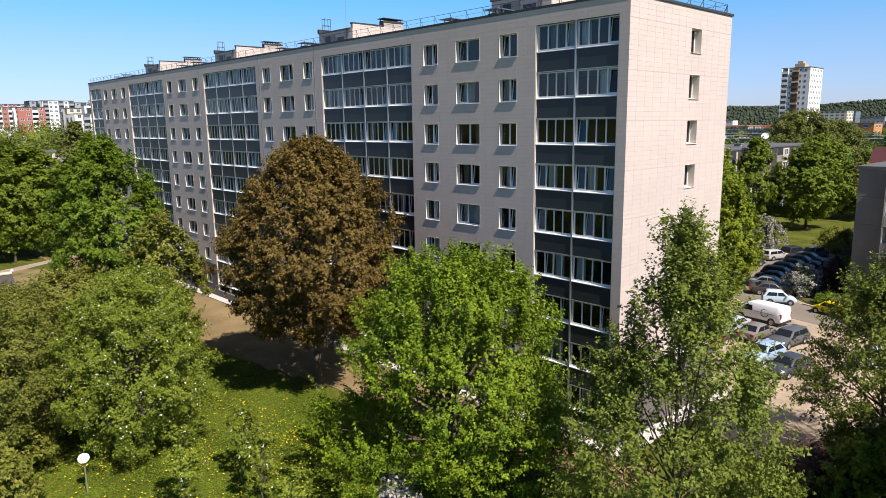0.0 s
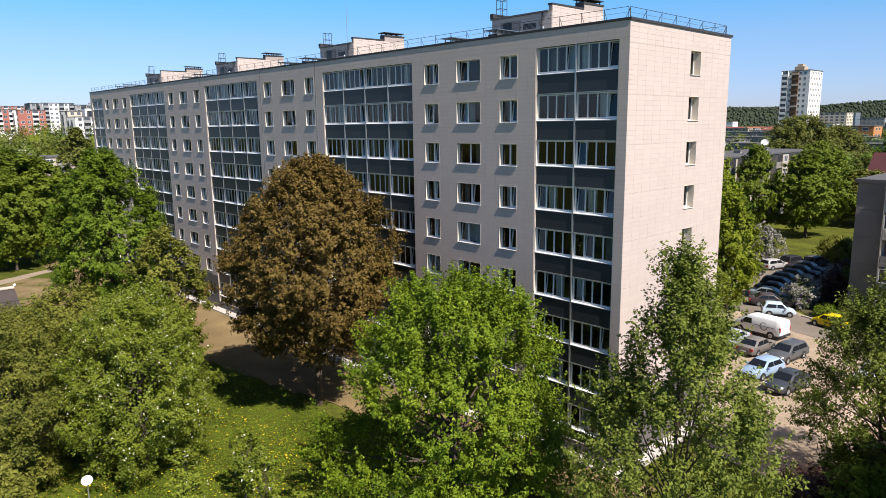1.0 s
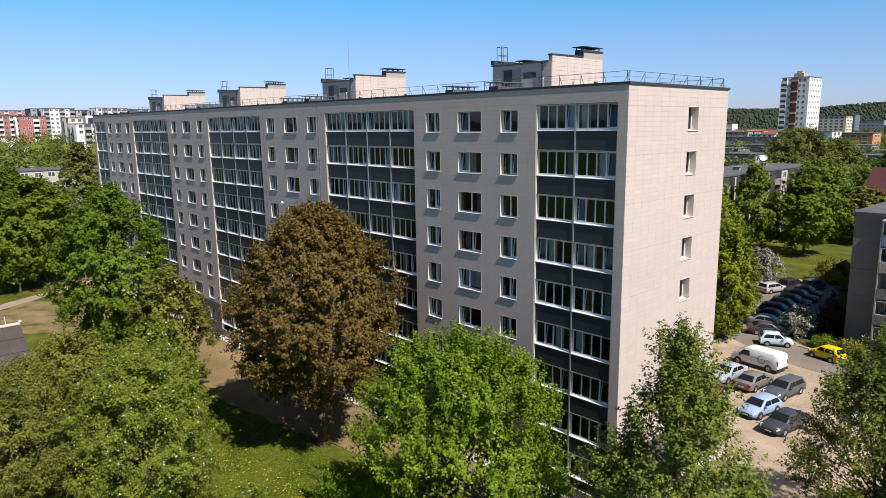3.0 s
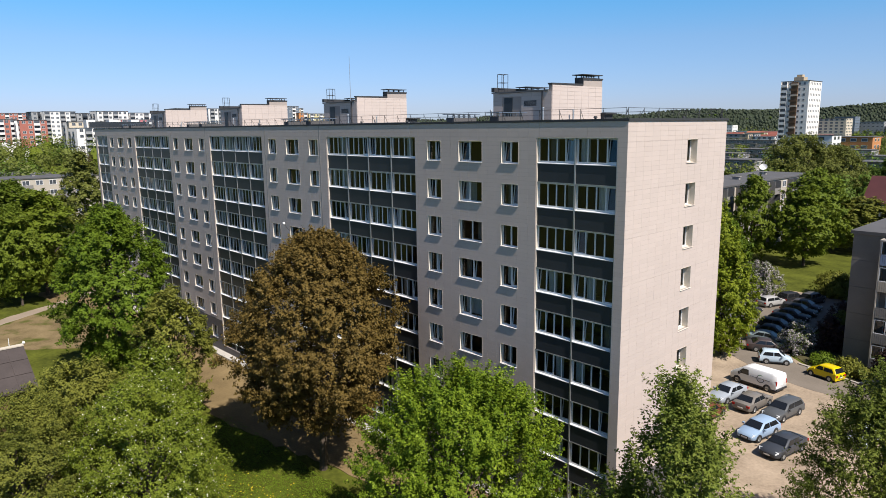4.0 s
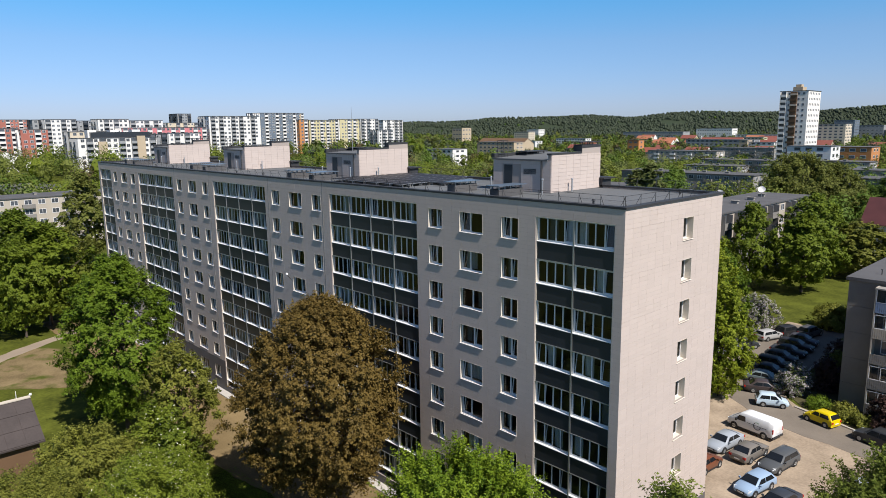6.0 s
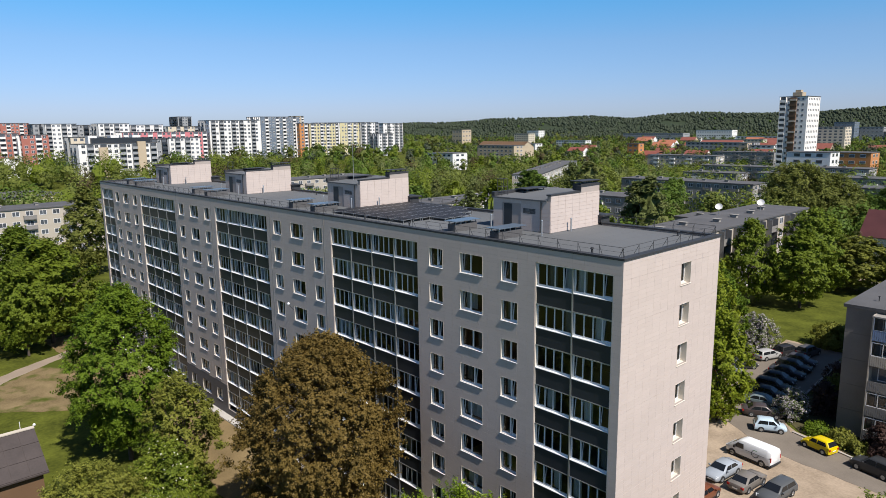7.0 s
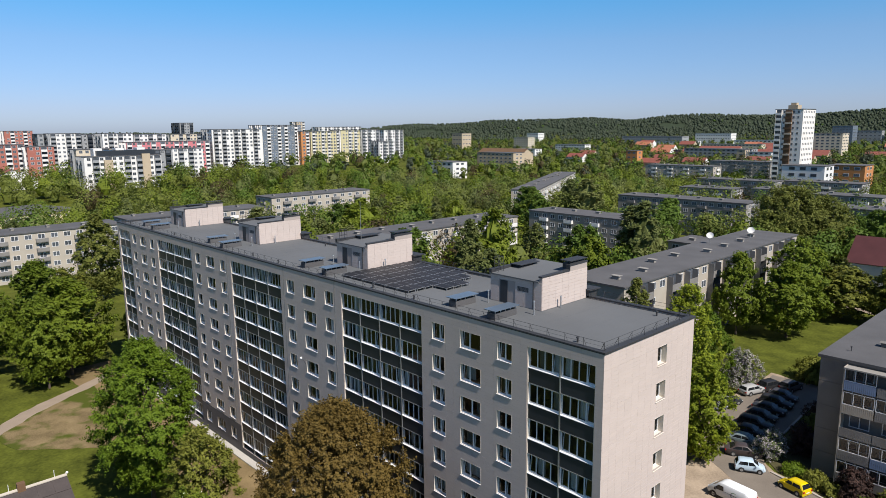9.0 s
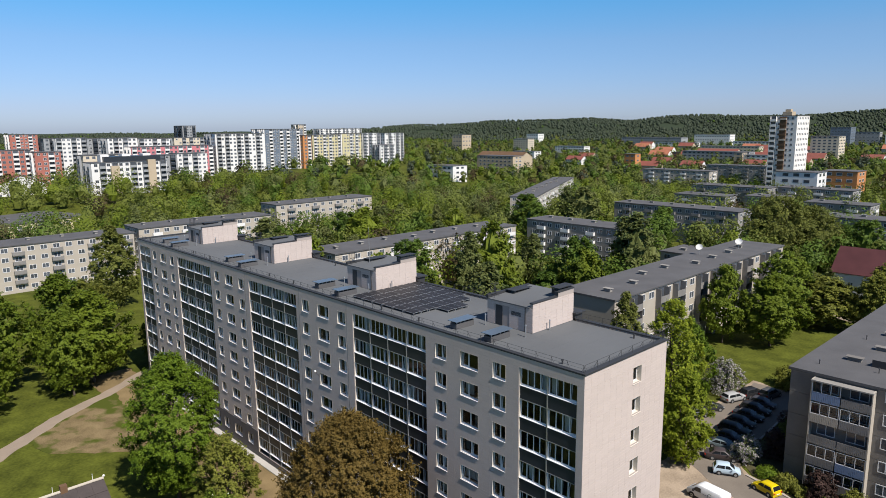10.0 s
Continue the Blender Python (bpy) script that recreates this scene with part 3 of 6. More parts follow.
for n, (a, b) in enumerate(WINX):
    for s in SILL:
        wide = b - a > 2
        put_window(rng.choice(WIN_WIDE if wide else WIN_SMALL), (a, 0, s), b - a, 1.45)
for s in SILL:
    put_window(rng.choice(WIN_END), pose(0, 7.0, s, 0, 0, 90), 1.35, 1.48)

# ---- glazed loggias ----


def loggia_meshes(w, tilts):
    """Glazing of one bay: four lights between white posts over a dark parapet panel."""
    h0, h1 = 0.0, 1.56
    f = Geo()
    d0, d1, t = 0.16, 0.23, 0.07
    xs = [0.10 + (w - 0.17) * i / 4 for i in range(5)]
    f.grid((0, 0.10, xs[1] - 0.04, xs[1] + 0.04, xs[2] - 0.04, xs[2] + 0.04, xs[3] - 0.04, xs[3] + 0.04, w - t, w), (h0, h0 + 0.13, h1 - t, h1), lambda i, j: j != 1 or i % 2 == 0, d0, d1)
    panes, sashes = [], []
    for i in range(4):
        a, b = xs[i] + 0.03, xs[i + 1] - 0.03
        lean = 0.0
        if i in tilts:
            lean = 0.17
            leaf = Geo().grid((a, a + 0.05, b - 0.05, b), (0.13, 0.18, h1 - t - 0.05, h1 - t), lambda i, j: i != 1 or j != 1, d1, d1 + 0.05)
            leaf.v = [(x, y + lean * (z - 0.13) / (h1 - t - 0.13), z) for x, y, z in leaf.v]
            sashes.append(leaf.mesh("sash", M_UPVC))
        y = d1 - 0.03 + (0.04 if lean else 0)
        panes.append(Geo().quad((a, y, 0.13), (b, y, 0.13), (b, y + lean, h1 - t), (a, y + lean, h1 - t)).mesh("pane", M_GLASS, recalc=False))
    s = Geo().loft([[(0, 0.02, -0.05), (w, 0.02, -0.05), (w, 0.02, -0.01), (0, 0.02, -0.01)], [(0, 0.16, -0.04), (w, 0.16, -0.04), (w, 0.16, 0.03), (0, 0.16, 0.03)]])
    p = Geo().box(0.02, w - 0.02, 0.07, 0.15, -1.19, -0.05)
    c = Geo().box(0, w, 0.03, 0.22, -1.24, -1.195)
    return f.mesh("loggia", M_UPVC), panes, s.mesh("sill", M_UPVC), p.mesh("parapet_panel", M_DARK), c.mesh("slab_edge", M_STEEL), sashes


for a, b in COLX:
    bays = 4 if b - a > 8 else 2
    w = (b - a) / bays
    kinds = [loggia_meshes(w - 0.10, t) for t in ((0,), (0, 3), (), (3,), (1,))]
    for j in range(bays):
        x = a + j * w
        for k, s in enumerate(SILL):
            frame_me, panes, sill, panel, edge, sashes = rng.choice(kinds)
            lo = part("loggia", frame_me, None, block, at=(x + 0.05, 0, s + (0.12 if k == 0 else 0.1)))
            for p in panes:
                part("pane", p, None, lo).visible_shadow = False
            part("sill", sill, None, lo)
            for sash in sashes:
                part("sash", sash, None, lo)
            if k < 8:
                part("parapet_panel", panel, None, lo)
                part("slab_edge", edge, None, lo)
            if rng.random() < 0.8:
                for q in range(4):
                    if rng.random() < 0.3:
                        part("curtain", curtain_mesh((w - 0.3) / 4, 1.4, rng.random() < 0.25), None, lo, at=(0.12 + q * (w - 0.27) / 4, 0.42, 0.08))
    for j in range(bays + 1):
        x = a + j * w
        wide = 0.05 if 0 < j < bays else 0.03
        x = min(max(x, a + 0.03), b - 0.03)
        part("post", Geo().box(x - wide, x + wide, 0.02, 0.24, COL_LOW, COL_TOP), M_STEEL if 0 < j < bays else M_REVEAL, block)
    part("loggia_head", Geo().box(a, b, -0.028, 0.24, COL_TOP, COL_TOP + 0.02), M_REVEAL, block)

# ---- stair huts, vents and panels on the roof ----


LEG_ME = Geo().box(-0.03, 0.03, -0.03, 0.03, 0, 0.26).mesh("hood_leg", M_STEEL)


def stair_hut(ox, first):
    x0, x1, y0, y1 = -15.6 + ox, -9.9 + ox, 5.85, 12.15
    body = Geo()
    body.prism([(y0, ROOF), (y0, 28.85), (y1, 29.15), (y1, ROOF)], "x", x0, x1 - 0.3)
    body.prism([(y0, ROOF), (y0, 29.3), (9.6, 29.34), (9.6, 29.75), (y1, 29.8), (y1, ROOF)], "x", x1 - 0.3, x1)
    hut = part("stair_hut", body, M_CORE, block, "tile-clad stair head on the roof")
    top = Geo()
    top.prism([(y0 - 0.12, 28.86), (y0 - 0.12, 28.97), (y1, 29.28), (y1, 29.16)], "x", x0 - 0.1, x1 - 0.3)
    part("hut_roof", top, M_ROOF, hut)
    c = Geo()
    c.prism([(y0 - 0.05, 29.3), (y0 - 0.05, 29.42), (9.55, 29.46), (9.55, 29.86), (y1 + 0.05, 29.92), (y1 + 0.05, 29.8), (9.62, 29.75), (9.62, 29.34)], "x", x1 - 0.36, x1 + 0.05)
    part("flashing", c, M_CAP, hut)
    part("flashing", Geo().box(x0 - 0.12, x0 + 0.2, y0 - 0.12, y1, 29.0, 29.32), M_CAP, hut)
    part("door", Geo().box(x0 + 1.15, x0 + 1.95, y0 - 0.045, y0 + 0.05, ROOF + 0.05, ROOF + 2.0), M_DARK, hut, "dark steel roof door")
    louv = Geo()
    for i in range(5):
        louv.box(x0 + 3.1, x0 + 4.3, y0 - 0.04, y0 + 0.03, 27.85 + i * 0.08, 27.91 + i * 0.08)
    part("louvre", louv, M_CAP, hut)
    sk = Geo()
    for r in range(8):
        z0 = ROOF + 0.04 + r * 0.29
        for c in range(6):
            xa, xb = x0 + c * 0.95 + 0.006, min(x0 + (c + 1) * 0.95 - 0.006, x1)
            if not (c in (1, 2) and r < 7 and xb > x0 + 1.1 and xa < x0 + 2.0):
                sk.box(xa, xb, y0 - 0.03, y0 - 0.002, z0, z0 + 0.28)
        for c in range(7):
            sk.box(x1 + 0.002, x1 + 0.03, y0 + c * 0.9 + 0.006, min(y0 + (c + 1) * 0.9 - 0.006, y1), z0, z0 + 0.28)
    for r in range(8, 10):
        z0 = ROOF + 0.04 + r * 0.29
        for c in range(7):
            sk.box(x1 + 0.002, x1 + 0.03, y0 + c * 0.9 + 0.006, min(y0 + (c + 1) * 0.9 - 0.006, y1), z0, min(z0 + 0.28, 29.28))
    tagged(part("tile_field", sk, M_TILE, hut, "pale ceramic tiles"), kind="stuff")
    part("downpipe", Geo().tube((x1 - 0.85, y0 - 0.08, ROOF), (x1 - 0.85, y0 - 0.08, 28.9), 0.05, 0.05, 8), M_CAP, hut)
    for cx, cy, base, lx, ly in ((x1 - 0.5, 10.9, 29.85, 0.8, 2.2), (x0 + 0.8, 9.6, 29.1, 0.9, 2.4)):
        st = part("chimney", Geo().box(cx - lx / 2, cx + lx / 2, cy - ly / 2, cy + ly / 2, base - 0.4, base + 0.1), M_CAP, hut)
        g = Geo().box(cx - lx / 2 - 0.15, cx + lx / 2 + 0.15, cy - ly / 2 - 0.15, cy + ly / 2 + 0.15, base + 0.28, base + 0.34)
        for sx in (-1, 1):
            for q in range(4):
                yy = cy - ly / 2 + 0.1 + q * (ly - 0.2) / 3
                g.box(cx + sx * lx / 2 * 0.85 - 0.03, cx + sx * lx / 2 * 0.85 + 0.03, yy - 0.03, yy + 0.03, base + 0.1, base + 0.28)
        part("chimney_cap", g, M_CAP, st)
    lad = Geo()
    for yy in (y0 + 0.3, y0 + 1.0):
        for xx in (x0 + 0.15, x0 + 0.6):
            lad.tube((xx, yy, 29.0), (xx, yy, 30.35), 0.025, 0.025, 5)
    for zz in (29.7, 30.33):
        lad.tube((x0 + 0.15, y0 + 0.3, zz), (x0 + 0.15, y0 + 1.0, zz), 0.02, 0.02, 5).tube((x0 + 0.6, y0 + 0.3, zz), (x0 + 0.6, y0 + 1.0, zz), 0.02, 0.02, 5)
        lad.tube((x0 + 0.15, y0 + 0.3, zz), (x0 + 0.6, y0 + 0.3, zz), 0.02, 0.02, 5).tube((x0 + 0.15, y0 + 1.0, zz), (x0 + 0.6, y0 + 1.0, zz), 0.02, 0.02, 5)
    part("ladder_frame", lad, M_CAP, hut)
    part("rear_canopy", Geo().box(x1 - 1.6, x1 + 0.5, 12.0, 13.6, 27.2, 27.32).box(x1 - 1.5, x1 + 0.3, 12.1, 13.3, ROOF, 27.2), M_CAP, hut)
    # roof vents in front of the hut
    for vx, vy0, vy1 in ((-16.2 + ox, 1.7, 4.1), (-11.2 + ox, 1.1, 3.7)):
        v = part("roof_vent", Geo().box(vx - 0.42, vx + 0.42, vy0, vy1, ROOF, ROOF + 0.55), M_ROOF2, block, "dark ventilation box with a sheet-metal hood")
        h = Geo().prism([(vy0 - 0.2, ROOF + 0.78), (vy0 - 0.2, ROOF + 0.83), (vy1 + 0.2, ROOF + 0.83), (vy1 + 0.2, ROOF + 0.78)], "x", vx - 0.62, vx + 0.62)
        part("hood", h, M_BLUECAP, v)
        for sx in (-0.36, 0.36):
            for q in range(5):
                part("hood_leg", LEG_ME, None, v, at=(vx + sx, vy0 + 0.1 + q * (vy1 - vy0 - 0.2) / 4, ROOF + 0.54))
    for px, py, h in ((-15.0 + ox, 4.9, 1.05), (-9.7 + ox, 4.6, 1.1), (-9.5 + ox, 7.9, 0.95)):
        part("pipe", Geo().tube((px, py, ROOF), (px, py, ROOF + h), 0.06, 0.06, 8).tube((px, py, ROOF + h), (px, py, ROOF + h + 0.08), 0.09, 0.07, 8), M_STEEL, block)
    for px, py in ((-3.0 + ox, 1.2), (-2.5 + ox, 11.2), (-20.5 + ox, 1.1)):
        part("drain_vent", Geo().tube((px, py, ROOF), (px, py, ROOF + 0.32), 0.07, 0.07, 8).tube((px, py, ROOF + 0.32), (px, py, ROOF + 0.42), 0.13, 0.1, 8), M_CAP, block)


for i in range(4):
    stair_hut(-SEC * i, i == 0)
part("mast", Geo().tube((-37.5, 8.0, 29.0), (-37.5, 8.0, 33.6), 0.03, 0.015, 6), M_STEEL, block, "thin lightning mast")

pv_frame = Geo().box(-0.86, 0.86, -0.51, 0.51, -0.02, 0.015)
pv_me = pv_frame.mesh("panel_frame", M_STEEL)
cg = Geo()
for a in range(2):
    for b in range(1):
        cg.box(-0.82 + a * 0.83, -0.82 + a * 0.83 + 0.81, -0.47, 0.47, 0.015, 0.022)
pv_cell_me = cg.mesh("cell_sheet", M_PV)
pv_leg_me = Geo().box(-0.8, -0.74, -0.45, -0.39, -0.24, -0.02).box(0.74, 0.8, -0.45, -0.39, -0.24, -0.02).box(-0.8, -0.74, 0.39, 0.45, -0.29, -0.02).box(0.74, 0.8, 0.39, 0.45, -0.29, -0.02).mesh("mount", M_STEEL)
pv_base = None
for r in range(9):
    first, last = 0, (6, 6, 6, 7, 7, 7, 6, 6, 5)[r]
    for c in range(first, last):
        at = pose(-32.2 + c * 1.78, 2.6 + r * 1.06, ROOF + 0.26, 3, 0, 0)
        if pv_base is None:
            pv_base = thing("solar_panel", "black solar panel on low mounts on the flat roof", "solar panel", group="solar panels on the roof")
            pv_base.matrix_basis = at
            part("panel_frame", pv_me, None, pv_base)
            part("cell_sheet", pv_cell_me, None, pv_base)
            part("mount", pv_leg_me, None, pv_base)
        else:
            copy_thing(pv_base, at)

wall_lamp = thing("wall_lamp", "small white globe lamp on a thin arm on the facade", "lamp", (-37.35, -0.02, 17.0))
part("arm", Geo().tube((0, 0, -0.5), (0, -0.55, 0.2), 0.025, 0.02, 6), M_CAP, wall_lamp)
part("globe", Geo().loft([[(0.14 * math.sin(b) * math.cos(a), -0.58 + 0.14 * math.sin(b) * math.sin(a), 0.28 - 0.14 * math.cos(b)) for a in [2 * math.pi * i / 10 for i in range(10)]] for b in (0.15, 0.7, 1.3, 1.9, 2.5, 3.0)]), M_UPVC, wall_lamp)

# ---- trees ----


def crown_points(rng, radius, z0, z1, boughs, twigs, per, length, profile, rise=0.35, width=0.14, gaps=0.0, droop=0.0):
    """Leaves along twigs that fan out from the tips of boughs: points, directions, the tips, and points of the inner leafage."""
    h = rng.random(boughs) ** 0.85
    a = rng.random(boughs) * 2 * np.pi
    wob = 1 + 0.12 * np.sin(3 * a + 5 * h + radius) + 0.09 * np.sin(7 * a - 9 * h)
    r = profile(h) * radius * wob * (0.52 + 0.40 * rng.random(boughs) ** 0.5)
    tips = np.stack([r * np.cos(a), r * np.sin(a), z0 + (z1 - z0) * h * 0.95], 1)
    tips = tips[rng.random(boughs) >= gaps]
    out = tips - np.array([0, 0, z0 + (z1 - z0) * 0.38])
    out /= np.linalg.norm(out, axis=1)[:, None] + 1e-6
    d = out[:, None] * 0.8 + np.array([0, 0, rise]) + rng.normal(0, 0.62, (len(tips), twigs, 3))
    d /= np.linalg.norm(d, axis=2)[:, :, None]
    run = length * rng.uniform(0.5, 1.3, (len(tips), twigs, 1, 1))
    t = rng.random((len(tips), twigs, per, 1)) ** 0.8
    p = tips[:, None, None] + d[:, :, None] * run * t
    p = p + rng.normal(0, width, p.shape) * (1.15 - 0.75 * t)
    p[..., 2] -= (droop * run * t * t)[..., 0]
    o = np.broadcast_to(out[:, None, None] * 0.6 + d[:, :, None] * 0.45, p.shape)
    m = boughs * 16
    h, a = rng.random(m) ** 0.9, rng.random(m) * 2 * np.pi
    r = profile(h) * radius * 0.66 * rng.random(m) ** 0.4
    inner = np.stack([r * np.cos(a), r * np.sin(a), z0 + 0.1 + (z1 - z0) * 0.86 * h], 1)
    return p.reshape(-1, 3), o.reshape(-1, 3), tips, inner


def round_top(h):
    return np.sin(np.pi * np.clip(0.16 + 0.80 * h, 0, 1)) ** 0.62


def tall_oval(h):
    return np.sin(np.pi * np.clip(0.12 + 0.86 * h, 0, 1)) ** 0.8


def egg(h):
    return np.clip((1 - h) ** 0.55 * (0.45 + 1.2 * h) ** 0.8, 0, 1.1)


def spindle(h):
    return np.clip((1 - h) ** 0.9 * (0.62 + 0.9 * h) ** 0.6 * 1.2, 0, 1.1)


def dome(h):
    return np.sqrt(np.clip(1 - (h * 0.97) ** 2.2, 0, 1))


def wood_geo(rng, trunk_r, z_branch, centres, z_top, stems=1, limbs=26):
    g = Geo()
    for s in range(stems):
        off = Vector((rng.uniform(-0.4, 0.4), rng.uniform(-0.4, 0.4), 0)) if stems > 1 else Vector((0, 0, 0))
        p = off.copy()
        n = 5
        r = trunk_r / math.sqrt(stems)
        for i in range(n):
            q = off * (1 + i * 0.9) + Vector((rng.uniform(-0.12, 0.12), rng.uniform(-0.12, 0.12), z_top * 0.85 * (i + 1) / n))
            g.tube(p, q, r * (1 - i / n * 0.9), r * (1 - (i + 1) / n * 0.9), 7)
            p = q
    pick = rng.choice(len(centres), min(limbs, len(centres)), replace=False)
    for k in pick:
        c = Vector(centres[k])
        h = max(z_branch, c.z * rng.uniform(0.45, 0.7))
        a = Vector((0, 0, min(h, z_top * 0.8)))
        m = a.lerp(c, 0.5) + Vector((0, 0, -0.06 * (c - a).length + rng.uniform(0, 0.5)))
        r = trunk_r * 0.36
        g.tube(a, m, r, r * 0.55, 5).tube(m, c, r * 0.55, 0.015, 4)
    return g


def make_tree(name, label, at, seed, radius, height, low, leaf, boughs, twigs, per, length, leaf_size, profile=round_top, trunk_r=0.22, rise=0.35, width=0.14, gaps=0.0, droop=0.0, stems=1, limbs=26, bark=None, group="", category="tree", flat=0.5, loose=0.42, fill=1.0, skin=0.0, big=1.5):
    rng = np.random.default_rng(seed)
    pts, outs, tips, inner = crown_points(rng, radius, low, height, boughs, twigs, per, length, profile, rise, width, gaps, droop)
    v, f = leaf_arrays(pts, outs, leaf_size, rng, flat, loose)
    faces = [f]
    if fill:
        inner = inner[:int(len(inner) * fill)]
        iv, fi = leaf_arrays(inner, inner * np.array([1, 1, 0.2]), min(radius * 0.2, leaf_size * big), rng, 0.3, 1.2)
        faces.append(fi + len(v))
        v = np.concatenate([v, iv])
    if skin:
        iv, fi = inner_crowns(rng, np.zeros((1, 2)), np.array([radius * skin]), np.array([low]), np.array([low + (height - low) * 0.9]), profile, 12, 9)
        faces.append(fi + len(v))
        v = np.concatenate([v, iv])
    t = thing(name, label, category, at, group)
    part("trunk", wood_geo(rng, trunk_r, low * 0.8, tips, height, stems, limbs), bark or M_BARK, t)
    part("crown", array_mesh("crown", v, faces, leaf), None, t)
    return t


make_tree("copper_maple", "broad copper-brown maple in front of the tiled block", (-21.5, -7.4, 0), 11, 6.55, 18.9, 4.6, L_BROWN, 620, 8, 34, 1.05, 0.155, tall_oval, 0.32, rise=0.2, loose=0.6)
make_tree("maple_tree", "bright fresh-green maple with upright shoots", (-4.3, -9.6, 0), 12, 6.9, 12.3, 0.8, L_GREEN, 300, 7, 72, 1.75, 0.125, dome, 0.26, rise=1.0, width=0.15, limbs=60, loose=0.65)
make_tree("ash_tree", "open light-green tree with airy pointed shoots", (8.2, -8.6, 0), 13, 5.4, 15.4, 0.2, L_ASHEN, 240, 7, 48, 1.7, 0.125, spindle, 0.13, rise=0.75, width=0.16, gaps=0.06, stems=2, limbs=45, fill=0.5, loose=0.7)
make_tree("ash_tree", "open green tree with dark stems beside the yard", (12.4, 8.0, 0), 14, 5.7, 12.4, 3.6, L_ASHEN, 170, 7, 50, 1.6, 0.125, spindle, 0.2, rise=0.5, width=0.15, loose=0.7, gaps=0.08, stems=3, limbs=70)
make_tree("apple_tree", "rounded apple tree with scattered white blossom", (-20.4, -20.8, 0), 15, 4.6, 11.2, 0.9, L_APPLE, 330, 7, 40, 0.95, 0.105, round_top, 0.22, width=0.16, loose=0.65)
make_tree("apple_tree", "olive-green old fruit tree with faded blossom", (-24.6, -27.0, 0), 16, 4.7, 10.8, 0.8, L_OLIVE, 330, 7, 40, 0.95, 0.105, round_top, 0.22, width=0.16, loose=0.65)
make_tree("apple_tree", "olive-green fruit tree with faded blossom", (-30.5, -22.0, 0), 17, 4.6, 9.8, 0.8, L_OLIVE, 230, 7, 30, 1.0, 0.15, round_top, 0.2, width=0.17)
make_tree("maple_tree", "dense deep-green maple by the footpath", (-50.8, -12.6, 0), 19, 5.5, 19.2, 2.6, L_MAPLE, 260, 8, 40, 1.15, 0.20, tall_oval, 0.28, rise=0.15, width=0.2)
make_tree("cherry_tree", "slender olive-green tree beside the maple", (-38.8, -11.6, 0), 20, 3.4, 12.4, 1.2, L_OLIVE, 130, 7, 32, 0.95, 0.19, tall_oval, 0.18, rise=0.6, width=0.16)
make_tree("cherry_tree", "young olive-green tree on the lawn", (-33.0, -15.5, 0), 27, 2.9, 9.0, 1.0, L_APPLE, 90, 7, 30, 0.95, 0.18, round_top, 0.15, width=0.16)
for n, (x, y, h) in enumerate(((-13.0, -17.9, 4.2), (-9.5, -18.5, 4.3), (-11.9, -21.7, 4.5), (-6.5, -18.6, 3.0))):
    make_tree("sapling", "young sapling with a thin trunk on the lawn", (x, y, 0), 30 + n, 0.9, h, 1.3, L_APPLE, 26, 5, 12, 0.5, 0.13, round_top, 0.06, rise=0.6, width=0.1, group="saplings on the lawn", limbs=14, fill=0.3)
# added trees, unseen to the right, that cast shade over the yard
for n, (x, y, r, h) in enumerate(((20, 3.5, 4.0, 14), (23, 12, 4.2, 15), (19.3, -2.0, 4.4, 14.5), (25, 21, 4.0, 14))):
    make_tree("ash_tree", "tall green tree out of view, added to shade the yard", (x, y, 0), 70 + n, r, h, 0.8, L_ASHEN, 110, 6, 18, 1.2, 0.28, round_top, 0.2, width=0.2, skin=0.75, group="trees beside the yard")
